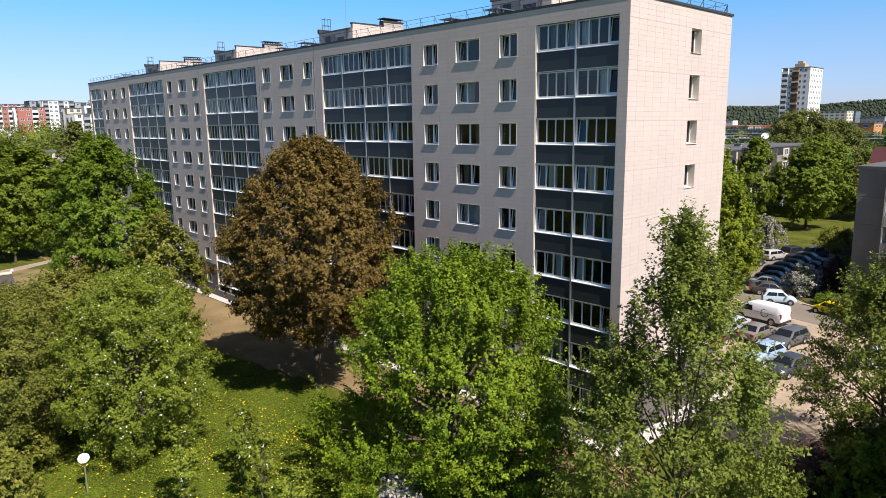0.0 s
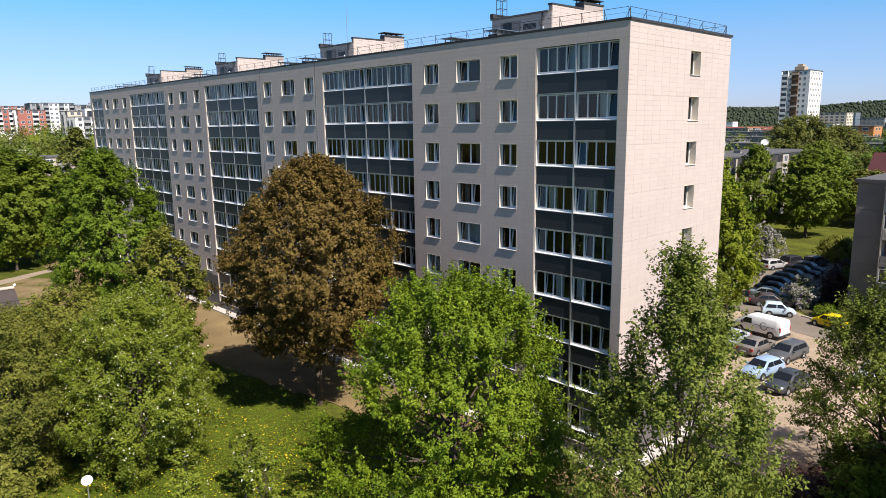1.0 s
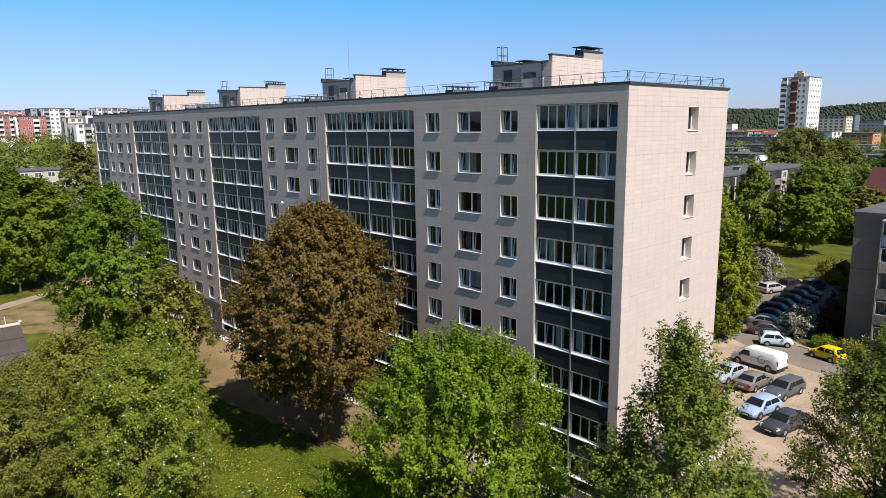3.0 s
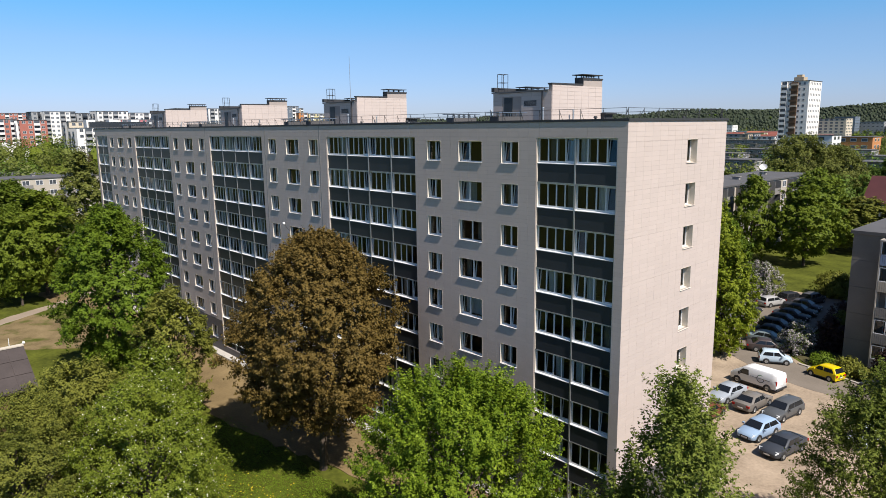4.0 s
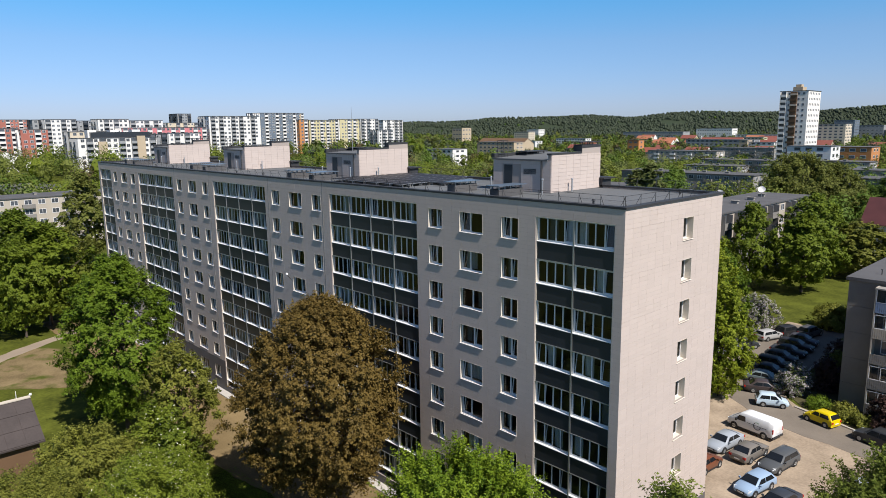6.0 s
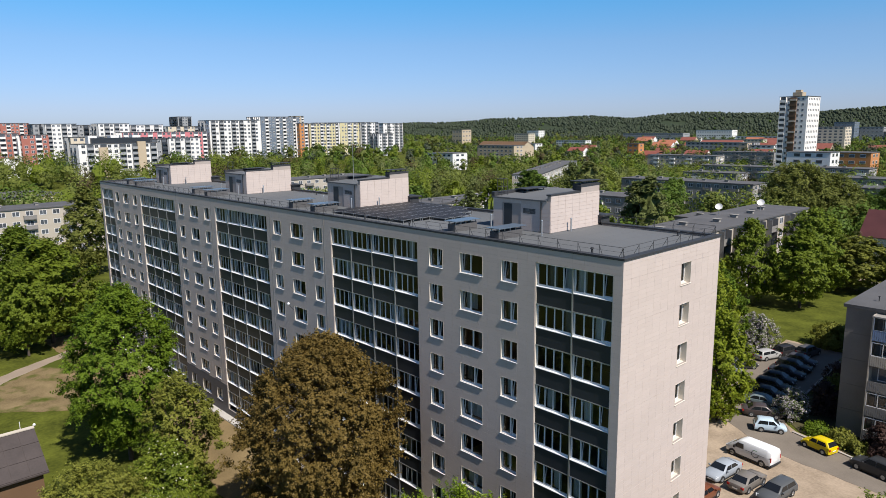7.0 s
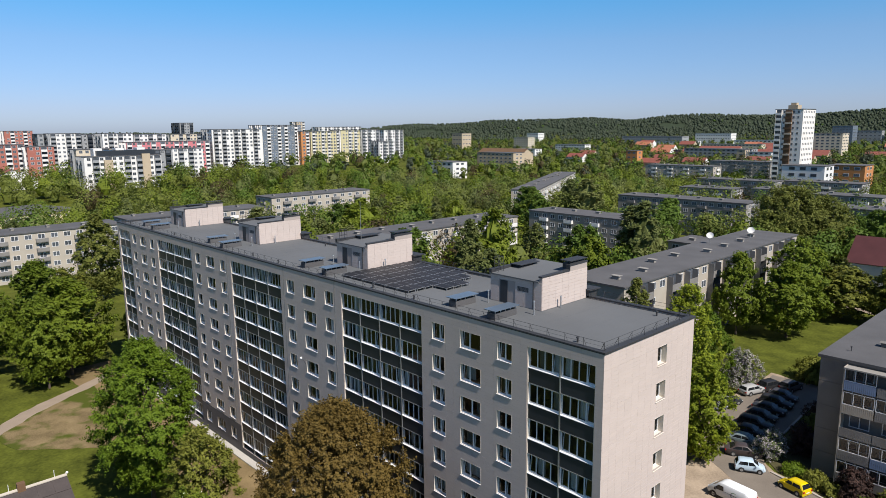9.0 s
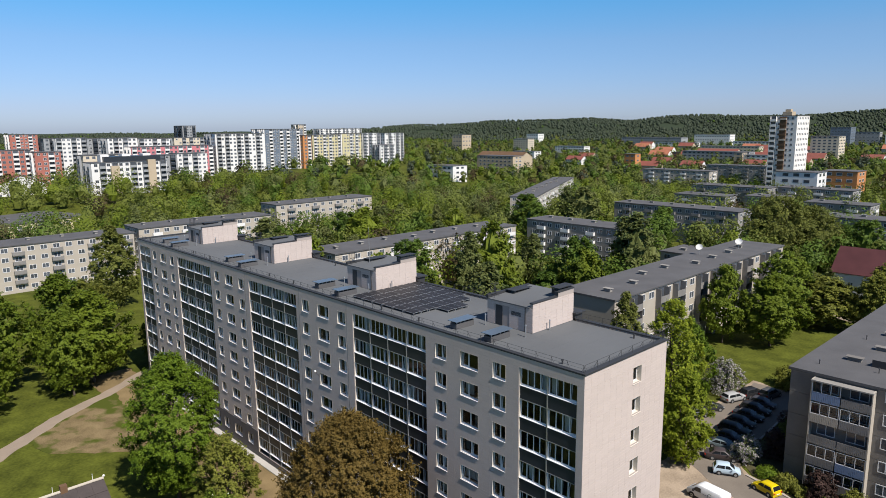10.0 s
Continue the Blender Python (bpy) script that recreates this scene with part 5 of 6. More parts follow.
for k in range(16):
    part("balcony", Geo().box(5.9, 9.7, -1.3, -0.7, 1.6 + k * 3.05, 2.6 + k * 3.05), M_BALCBAND if k % 2 else M_BROWNR, stack)
    part("loggia", loggia_unit(3.2, 3.05, M_TOWER), None, tw, at=pose(2.2, 0, 0.9 + k * 3.05))
for args in (
        ("low white terraced block with dark windows", -115.7, 343, 21, 14, 19.6, 6, M_WHITE, 51), ("orange-brown office block with a grey upper storey", -107, 388, 18.5, 16, 18.0, 5, M_ORANGE, 52),
        ("twin tan tower blocks in the distance", -890, 850, 26, 24, 30, 9, M_TANR, 66), ("long pale hospital block on the hillside", -1200, 1440, 40, 26, 23, 7, M_WHITE, 67), ("brown gabled apartment row in the distance", -440, 448, 46, 16, 17, 5, M_TANR, 68),
        ("cream nine-storey slab in the distance", -256, 813, 30, 22, 30, 9, M_CREAM, 69), ("long blue-grey office building", -365, 720, 78, 16, 14.2, 4, M_GREYR, 71),
        ("low red-walled houses in the distance", -420, 800, 120, 14, 9, 3, M_BRICK_RED, 75), ("low white houses in the distance", -700, 1250, 90, 14, 9, 3, M_WHITE, 76), ("low white offices in the distance", -560, 1300, 110, 18, 11, 3, M_WHITE, 77),
        ("grey slab on the hillside", -420, 1500, 60, 18, 26, 8, M_GREYR, 78), ("pale block on the hillside", -350, 1500, 40, 18, 28, 8, M_WHITE, 79), ("red brick houses on the hillside", -260, 1650, 120, 20, 34, 4, M_BRICK_RED, 80)):
    lab, x, y, wx, wy, h, st, m, sd = args
    far_off = math.hypot(x - 21, y + 34)
    town_block(lab, x, y, wx, wy, h, st if far_off < 1100 else max(2, st // 2), m, "E" if wy > wx * 1.8 else "sE", 5.4 if far_off < 1000 else 7.5, (3.0, 1.7) if far_off < 1000 else (4.4, 2.2), seed=sd, frame_m=M_GREYR if sd % 2 else M_UPVC, loggia_m=(M_WHITE, M_GREYR, M_TANR)[sd % 3] if wy > 38 else None, step_top=(M_GREYR, M_DARK, M_TANR)[sd % 3] if wy > 38 and h > 20 else False, roof_items=False, roof_m=M_ROOF2, low=int(st * 0.3) if far_off < 1100 else 1)

# apartment blocks on the western rise, crowding the skyline
SKYLINE = (
    ("red brick and white apartment block with balconies", -480, 44.8, 16, 20.9, 33.7, 8, M_BRICK_RED, 53),
    ("red brick apartment house with a low gable", -449, 60.8, 14, 14.2, 32.8, 8, M_BRICK_RED, 54),
    ("orange-red apartment house on the skyline", -698, 96.6, 20, 22.1, 42.3, 10, M_BRICK_RED, 72),
    ("pale grey apartment wing on the skyline", -545, 88.8, 14, 7.7, 39.9, 11, M_GREYR, 57),
    ("white ten-storey apartment block with a blank white end", -541, 95.2, 16, 20.4, 40.0, 11, M_WHITE, 58),
    ("grey apartment block with dark loggias", -548, 118.6, 14, 14.5, 39.2, 11, M_GREYR, 70),
    ("white apartment block with dark loggias", -511, 121.2, 16, 20.8, 39.7, 11, M_WHITE, 85),
    ("black and white apartment block on the skyline", -516, 144.6, 16, 23.6, 38.8, 11, M_WHITE, 88),
    ("long low white annexe with a beige roof", -409, 76.1, 14, 24.7, 31.3, 7, M_CREAM, 59),
    ("white apartment block with a dark set-back top storey", -387, 73.6, 14, 41.0, 27.8, 8, M_WHITE, 55),
    ("pink and white apartment row", -485, 129.7, 12, 59.8, 33.5, 9, M_PINK, 91),
    ("dark grey apartment row with long balconies", -428, 109.8, 12, 28.1, 29.2, 8, M_GREYR, 56),
    ("white apartment house with grey stair bays", -435, 140.6, 14, 20.5, 29.6, 8, M_WHITE, 60),
    ("pale apartment block on the skyline", -598, 205.2, 14, 37.6, 38.0, 10, M_CREAM, 94),
    ("white gridded apartment block on the skyline", -497, 194.9, 18, 42.0, 41.7, 12, M_WHITE, 61),
    ("dark glazed tower on the skyline", -750, 273.5, 22, 15.5, 49.4, 15, M_GREYR, 73),
    ("dark blue glazed apartment tower on the skyline", -521, 247.6, 24, 36.9, 44.8, 13, M_BLUEGLASS, 62),
    ("orange-fronted apartment wing on the skyline", -502, 280.1, 12, 8.6, 39.2, 11, M_ORANGE, 95),
    ("tan tower on the skyline", -712, 402.1, 16, 11.1, 49.7, 15, M_TANR, 74),
    ("yellow and white apartment block", -529, 303.2, 18, 31.9, 39.1, 11, M_YELLOWR, 63),
    ("yellow and white apartment block", -526, 334.4, 18, 22.4, 39.8, 11, M_YELLOWR, 64),
    ("white apartment block with pale loggias", -523, 355.9, 18, 20.6, 40.0, 11, M_WHITE, 96),
    ("white apartment house among the trees", -473, 341.2, 14, 17.1, 29.6, 8, M_WHITE, 65),
    ("white apartment house on the skyline", -549, 406.9, 14, 26.2, 39.3, 10, M_WHITE, 97),
    ("white long block on the skyline", -912, 561.1, 20, 81.5, 44.0, 11, M_WHITE, 98))
for lab, x, y, wx, wy, h, st, m, sd in SKYLINE:
    face = {M_BRICK_RED: M_WHITE, M_WHITE: M_GREYR, M_GREYR: M_DARK, M_PINK: M_WHITE, M_YELLOWR: M_WHITE, M_BLUEGLASS: M_WHITE, M_CREAM: M_GREYR}.get(m, M_WHITE)
    town_block(lab, x, y, wx, wy, h - 10, max(5, round((h - 10) / 3.0)), m, "sE", 3.3, (1.8, 1.55), base=10.0, seed=sd, frame_m=M_GREYR if sd % 2 else M_UPVC, loggia_m=face, step_top=M_DARK if sd == 55 else False, roof_items=False, roof_m=M_ROOF2, low=0)

# gabled houses


def gabled_house(label, x, y, wx, wy, h, ridge, wall_m, roof_m, seed, turn=0):
    b = thing("gabled_house", label, "house", (x, y, 0), turn=turn)
    part("wall", Geo().prism([(0, 0), (0, h), (wy / 2, ridge), (wy, h), (wy, 0)], "x", 0, wx), wall_m, b)
    g = Geo()
    for s in (0, 1):
        ya, yb = (-0.4, wy / 2) if s == 0 else (wy + 0.4, wy / 2)
        za = h - (ridge - h) * 0.8 / wy
        g.loft([[(-0.4, ya, za), (wx + 0.4, ya, za), (wx + 0.4, ya, za + 0.15), (-0.4, ya, za + 0.15)], [(-0.4, yb, ridge), (wx + 0.4, yb, ridge), (wx + 0.4, yb, ridge + 0.15), (-0.4, yb, ridge + 0.15)]])
    part("roof", g, roof_m, b)
    wm = far_window(1.2, 1.3, M_UPVC)
    if wx > 40 or h > 14:
        wm = far_window(3.4, 1.5, M_UPVC)
        for i in range(int(wx / 7)):
            for k in range(2):
                part("window", wm, None, b, at=pose(3.5 + i * 7, 0, h - 3.2 - 3.4 * k))
        return b
    for k in range(max(1, int(h / 3))):
        for i in range(int(wx / 3)):
            part("window", wm, None, b, at=pose(1.5 + i * 3, 0, 1.0 + k * 2.9))
        for i in range(int(wy / 3.5)):
            part("window", wm, None, b, at=pose(wx, 1.7 + i * 3.5, 1.0 + k * 2.9, 0, 0, 90))
    return b


gabled_house("white house with a steep wine-red metal roof", -27.4, 150, 26, 13, 7.6, 13.2, M_WHITE, M_WINE, 1)
gabled_house("low house with a bright red roof", -418, 34, 14, 24, 7, 12, M_WHITE, M_REDROOF, 2).location.z = 9.5
for n, (x, y) in enumerate(((-330, 560), (-300, 590), (-360, 640), (-260, 640), (-240, 700), (-205, 820), (-160, 860), (-460, 620), (-500, 700), (-520, 930))):
    gabled_house("distant house with a red roof", x, y, 22, 12, 6, 10, M_WHITE if n % 2 else M_TANR, M_REDROOF, 3 + n)

for args in (("low pale pavilion with a dark flat roof among the trees", -388, 334, 30, 16, 14.5, 4, M_WHITE, 81), ("white office block beside the blue-grey one", -283, 697, 26, 14, 12, 4, M_WHITE, 82), ("tan stair block in the distance", -292, 694, 9, 12, 14.5, 4, M_TANR, 83),
             ("small orange-red house in the distance", -340, 554, 12, 10, 17, 4, M_ORANGE, 84), ("white and blue office house below the hill", -520, 1420, 44, 30, 34, 7, M_WHITE, 85), ("grey-blue house below the hill", -430, 1440, 36, 30, 36, 7, M_BLUEGLASS, 86),
             ("pale offices in the distance", -690, 900, 60, 16, 11, 3, M_WHITE, 87), ("long grey-roofed halls below the hill", -860, 1380, 150, 30, 16, 3, M_GREYR, 88), ("white halls below the hill", -700, 1420, 80, 26, 22, 3, M_WHITE, 89), ("pale house among the trees", -800, 920, 34, 18, 22, 6, M_CREAM, 90),
             ("pale block among the trees", -560, 640, 36, 14, 13, 4, M_WHITE, 91), ("cream houses in the distance", -470, 980, 90, 14, 12, 3, M_CREAM, 92), ("red brick block on the hillside", -300, 1600, 60, 24, 40, 6, M_BRICK_RED, 93)):
    lab, x, y, wx, wy, h, st, m, sd = args
    town_block(lab, x, y, wx, wy, h, st, m, "sE", 5.4, (3.0, 1.6), seed=sd, frame_m=M_GREYR, roof_items=False, roof_m=M_ROOF2, low=1)
for n, (x, y) in enumerate(((-300, 740), (-340, 735), (-380, 742), (-420, 738), (-245, 745), (-180, 905), (-150, 930), (-120, 900), (-400, 1010), (-440, 1060), (-560, 1080), (-610, 1020), (-660, 1120), (-250, 1080), (-215, 1120), (-480, 860))):
    gabled_house("distant house with an orange-red roof", x, y, 26, 14, 8, 13.5, M_TANR if n % 3 else M_WHITE, M_ORANGEROOF if n % 2 else M_REDROOF, 60 + n)
for n, (x, y, w) in enumerate(((-372, 768, 50), (-300, 790, 46), (-330, 905, 60))):
    gabled_house("long house with a dull red roof in the distance", x, y, w, 15, 11, 15.5, M_WHITE if n % 2 else M_TANR, M_REDROOF, 30 + n)
for n in range(4):
    gabled_house("tan house with a brown gabled roof in the distance", -462 + 15 * n, 470, 14, 18, 15, 20, M_TANR, M_BROWNR, 40 + n)

# shed near the footpath
shed = thing("shed", "low gabled outbuilding with a dark grey-brown sheet roof", "shed", (-49.3, -33.0, 0))
M_SHEDROOF = mat("dark_sheet_roof", (0.046, 0.036, 0.034), 0.7, vary=0.3, scale=1.5, fine=6, island=0.4)
part("wall", Geo().prism([(-3.7, 0), (-3.7, 4.3), (0, 6.8), (3.7, 4.3), (3.7, 0)], "y", 0.2, 11.2), M_BROWNR, shed)
for s in (-1, 1):
    slope = part("roof", Geo().loft([[(0, 0, 6.85), (0, 11.6, 6.85), (0, 11.6, 7.0), (0, 0, 7.0)], [(s * 4.2, 0, 4.0), (s * 4.2, 11.6, 4.0), (s * 4.2, 11.6, 4.15), (s * 4.2, 0, 4.15)]]), M_SHEDROOF, shed)
    for i in range(8):
        for j in range(3):
            u0, u1 = 0.02 + j * 0.327, 0.335 + j * 0.327
            g = Geo()
            y0, y1 = 0.04 + i * 1.45, 1.44 + i * 1.45
            z = lambda u: 7.0 - 2.85 * u + 0.02
            g.loft([[(s * 4.2 * u0, y0, z(u0)), (s * 4.2 * u0, y1, z(u0)), (s * 4.2 * u0, y1, z(u0) + 0.03), (s * 4.2 * u0, y0, z(u0) + 0.03)], [(s * 4.2 * u1, y0, z(u1) + 0.02), (s * 4.2 * u1, y1, z(u1) + 0.02), (s * 4.2 * u1, y1, z(u1) + 0.05), (s * 4.2 * u1, y0, z(u1) + 0.05)]])
            part("roof_sheet", g, M_SHEDROOF, slope)
part("ridge_cap", Geo().prism([(-0.2, 6.98), (0, 7.1), (0.2, 6.98), (0.2, 7.06), (0, 7.2), (-0.2, 7.06)], "y", 0, 11.6), M_CONC_L, shed, "pale ridge flashing")
for y in (2.5, 6.5, 10.5):
    part("rod", Geo().tube((0, y, 7.1), (0, y, 7.9), 0.03, 0.03, 5), M_WHITE, shed)
part("chimney", Geo().box(-0.3, 0.3, 7.2, 7.9, 6.5, 7.7), M_BROWNR, shed)
part("ball_finial", Geo().loft([[(0.14 * math.sin(b) * math.cos(a), 11.65 + 0.14 * math.sin(b) * math.sin(a), 7.25 - 0.14 * math.cos(b)) for a in [2 * math.pi * i / 8 for i in range(8)]] for b in (0.2, 0.9, 1.6, 2.3, 2.95)]), M_WHITE, shed)
lamp = thing("satellite_dish", "white satellite dish on a short post in the garden", "satellite dish", (-17.6, -24.85, 0))
part("pole", Geo().tube((0, 0, 0), (0, 0, 2.0), 0.04, 0.04, 6), M_STEEL, lamp)
part("bowl", Geo().loft([[(rr * math.cos(a), -0.18 * (rr / 0.45) ** 2, rr * math.sin(a)) for a in [2 * math.pi * i / 12 for i in range(12)]] for rr in (0.02, 0.13, 0.22, 0.3)], False), M_WHITE, lamp, at=pose(0, 0, 2.0, -50, 0, 70))

# ---- woods among and behind the houses ----
FOOT = [(-195, -104, -40, 40), (-118, -84, 116, 140), (-122, -76, 184, 202), (-96, 1.5, -1.5, 14), (-3, 60, 43, 96), (-18, 72, -1, 46), (-18, -6, 46, 78), (-46, 40, 40, 138), (-53, -36, 58, 143), (-141, -121, 386, 418), (-118, -86, 338, 406), (-31, -3, 146, 166), (-56, -42, -30, -18), (-420, -390, 30, 64)]


FOOT += [(x - 1, x + wx + 1, y - 1, y + wy + 1) for _, x, y, wx, wy, *_ in SKYLINE]


def is_free(x, y, m):
    if any(a - m < x < b + m and c - m < y < d + m for a, b, c, d in FOOT):
        return False
    for bx, by, wx, wy, _, turn, *_ in MID_BLOCKS:
        c, s = math.cos(radians(turn)), math.sin(radians(turn))
        u, w = (x - bx) * c + (y - by) * s, -(x - bx) * s + (y - by) * c
        if -m < u < wx + m and -m < w < wy + m:
            return False
    return True


rs = random.Random(21)
placed = []


def plant(x, y, kinds, scale, near=3.4):
    if any((x - a) ** 2 + (y - b) ** 2 < near * near for a, b in placed):
        return False
    placed.append((x, y))
    k = rs.choice(kinds)
    s = scale * rs.uniform(0.8, 1.2)
    t = copy_thing(protos[k], pose(x, y, 0, 0, 0, rs.uniform(0, 360)))
    t.scale = (s * rs.uniform(0.9, 1.15), s * rs.uniform(0.9, 1.15), s)
    return True


PROTO_SIZE = ((4.6, 13.5), (5.0, 14.5), (4.4, 12.5), (3.4, 16.0), (4.2, 12.0), (4.4, 13.0))
# chosen trees: x, y, kind, height, radius
for x, y, k, h, r in ((-101.8, -7.5, 0, 17.2, 7.3), (-118, -8, 0, 18.0, 6.2), (-97.5, -12, 0, 15.5, 4.6), (-108, -21, 0, 18.5, 6.5), (-96, -26, 0, 15, 5), (-122, -24, 2, 16, 6.5), (-112, -36, 2, 17, 6), (-130, 0, 2, 13.5, 5.5), (-104, 6, 0, 12, 4), (-113, 13, 2, 13, 4.5),
                      (-155, 14, 3, 22.0, 5.4), (-84, 73, 3, 21, 3.8), (-84.3, 81.7, 0, 22, 6.4), (-69, 124, 3, 22, 5.5), (-75, 128, 3, 20, 5), (-57.5, 82.4, 0, 18.5, 5.6), 
                      (-27.4, 118, 1, 17, 6.6), (-156, 182, 1, 17, 8), (-143, 192, 5, 20, 5.5), (-133, 190, 3, 21, 7), (-152.9, 93.5, 0, 19, 7.5), (-122, 50, 0, 20, 7), (-144, 52, 3, 21, 6), (-98, 66, 1, 18, 6.5), (-49.6, 54, 4, 15, 5.5), (-56, 44, 2, 14, 5),
                      (-31.0, 95, 0, 16.8, 4.6), (-23.2, 100, 0, 15.0, 6.3), (-19.9, 122, 2, 11, 7.3), (-32.3, 59, 3, 17.5, 3), (-28, 46, 2, 13, 4), (-36, 40, 0, 13, 4.2), (-62, 56, 3, 19, 4.5), (-66, 40, 1, 15, 5), (-75, 50, 0, 16, 5), (-78, 30, 2, 14, 5), (-88, 36, 1, 15, 5), (-92, 52, 0, 17, 5.5), (-70, 98, 1, 18, 6),
                      (-10, 122, 2, 13, 5), (-12, 140, 2, 13, 5), (-104, 24, 3, 18, 4.2), (-112, 32, 0, 15, 5)):
    near = k < 4 and (x < -90 and y < 15 or x > -36)
    t = copy_thing((near_protos if near else protos)[k], pose(x, y, 0, 0, 0, rs.uniform(0, 360)))
    pr, ph = PROTO_SIZE[k]
    t.scale = (r / pr, r / pr, h / ph)
    placed.append((x, y))
count = 0
for tries in range(6000):
    if count >= 38:
        break
    b = radians(rs.uniform(8, 86))
    r = math.sqrt(rs.uniform(70 ** 2, 260 ** 2))
    x, y = 21 - r * math.sin(b), -34 + r * math.cos(b)
    if not is_free(x, y, 2.5) or (y < 20 and x > -102) or (x > -45 and y < 82) or (-40 < x < 0 and y < 104):
        continue
    count += plant(x, y, (0, 0, 1, 1, 2, 2, 3, 3, 4, 5), 1.0, 7.5)
for p in near_protos:
    p.location = (-60 - 6 * near_protos.index(p), 24 + 2 * near_protos.index(p), 0)
for p in protos:
    p.location = (-150 - 9 * protos.index(p), 120 + 3 * protos.index(p), 0)

WOOD_MATS = (L_FAR_A, L_FAR_B, L_FAR_C, L_FAR_D, L_FAR_C, L_FAR_E, L_PINE)
wrng = np.random.default_rng(5)


def woods(name, label, n, rmin, rmax, mats, lumps, cards, size, height, bmin=8, bmax=88, share=None, power=2.0, skin=(5, 4), span=(0.65, 1.2), skin_part=0.6, apart=8.5, core=0.66, soft=False):
    """Many far trees, each crown a heap of leafy lumps, joined by kind and set apart from one another."""
    cells = {}
    pts = {i: [] for i in range(len(mats))}
    for _ in range(n):
        b = np.radians(wrng.uniform(bmin, bmax))
        r = (wrng.uniform(rmin ** power, rmax ** power)) ** (1 / power)
        x, y = 21 - r * np.sin(b), -34 + r * np.cos(b)
        if not is_free(x, y, 3):
            continue
        clump = math.sin(x * 0.02 + 1.7) + math.sin(y * 0.023) + math.sin((x + y) * 0.011 + 0.6)
        if clump < -2.2:
            continue
        cx, cy = int(x // apart), int(y // apart)
        if any((x - a) ** 2 + (y - b) ** 2 < apart * apart for i in (-1, 0, 1) for j in (-1, 0, 1) for a, b in cells.get((cx + i, cy + j), ())):
            continue
        cells.setdefault((cx, cy), []).append((x, y))
        pts[int(wrng.choice(len(mats), p=share))].append((x, y, float(land(np.array(x), np.array(y)))))
    for i, m in enumerate(mats):
        if not pts[i]:
            continue
        base = np.array(pts[i])
        k = len(base)
        hh = height * wrng.uniform(*span, k)
        rr = hh * wrng.uniform(0.42, 0.58, k)
        u = wrng.random((k, lumps)) ** 0.8
        a = wrng.random((k, lumps)) * 2 * np.pi
        rad = rr[:, None] * round_top(u) * wrng.uniform(0.45, 0.72, (k, lumps))
        mid = np.stack([base[:, 0, None] + rad * np.cos(a), base[:, 1, None] + rad * np.sin(a), base[:, 2, None] + hh[:, None] * (0.22 + 0.62 * u)], -1)
        lump_r = rr[:, None] * wrng.uniform(0.30, 0.48, (k, lumps))
        d = wrng.normal(0, 1, (k, lumps, cards, 3)) + np.stack([np.cos(a), np.sin(a), 0.7 + 0 * a], -1)[:, :, None] * 0.7
        d /= np.linalg.norm(d, axis=3)[..., None] + 1e-9
        P = (mid[:, :, None] + d * lump_r[:, :, None, None] * wrng.uniform(0.8, 1.1, (k, lumps, cards, 1))).reshape(-1, 3)
        heart = base + np.stack([0 * hh, 0 * hh, hh * 0.5], 1)
        lean = (P.reshape(k, -1, 3) - heart[:, None]) / rr[:, None, None]
        v, f = leaf_arrays(P, d.reshape(-1, 3) * 0.45 + lean.reshape(-1, 3) * 0.8, size, wrng, 0.5, 0.25)
        iv, fi = inner_crowns(wrng, base, rr * skin_part, base[:, 2] + hh * 0.08, base[:, 2] + hh * core, round_top, *skin)
        faces = [f, fi + len(v)]
        v = np.concatenate([v, iv])
        ob = new(name, array_mesh(name, v, faces, m, soft))
        tagged(ob, label, "trees", kind="stuff")


woods("town_trees", "crowded green trees between the houses", 2200, 130, 430, WOOD_MATS[:6], 12, 48, 0.70, 14.5, share=(0.24, 0.18, 0.2, 0.22, 0.1, 0.06), skin=(6, 4), skin_part=0.42, apart=10.5)
woods("far_trees", "distant green woods and gardens", 4200, 425, 1000, WOOD_MATS, 7, 14, 1.5, 11.5, share=(0.17, 0.2, 0.2, 0.12, 0.11, 0.07, 0.13), skin=(5, 4), skin_part=0.5, apart=12)
woods("far_trees", "distant green woods and gardens", 4000, 990, 2000, WOOD_MATS, 4, 7, 2.4, 10.5, share=(0.12, 0.2, 0.2, 0.1, 0.12, 0.06, 0.2), skin=(4, 3), skin_part=0.6, apart=14)
woods("hill_forest", "dark pine forest covering the hills", 15000, 1950, 2900, (L_PINE, L_FAR_B), 1, 3, 3.0, 8, 6, 92, share=(0.98, 0.02), power=1.0, skin=(5, 3), span=(0.8, 1.3), skin_part=1.1, apart=5, core=0.95, soft=True)


# ---- cars ----
M_TYRE = mat("tyre_rubber", (0.02, 0.02, 0.02), 0.85)
M_RIM = mat("wheel_rim", (0.45, 0.46, 0.47), 0.35, metal=0.7)
M_CARGLASS = mat("car_glass", (0.012, 0.014, 0.017), 0.08, spec=0.6)
M_TRIM = mat("black_trim", (0.025, 0.025, 0.027), 0.6)
M_LAMP = mat("head_lamp", (0.62, 0.65, 0.68), 0.15)
M_TAIL = mat("tail_lamp", (0.35, 0.02, 0.015), 0.25)
M_PLATE = mat("number_plate", (0.7, 0.7, 0.68), 0.5)
M_GREENL = mat("green_mark", (0.06, 0.30, 0.08), 0.5)


def paint(name, c):
    m = mat("paint_" + name, c, 0.38, metal=0.0, vary=0.05, scale=1, spec=0.35)
    m.node_tree.nodes["Principled BSDF"].inputs["Coat Weight"].default_value = 0.2
    return m


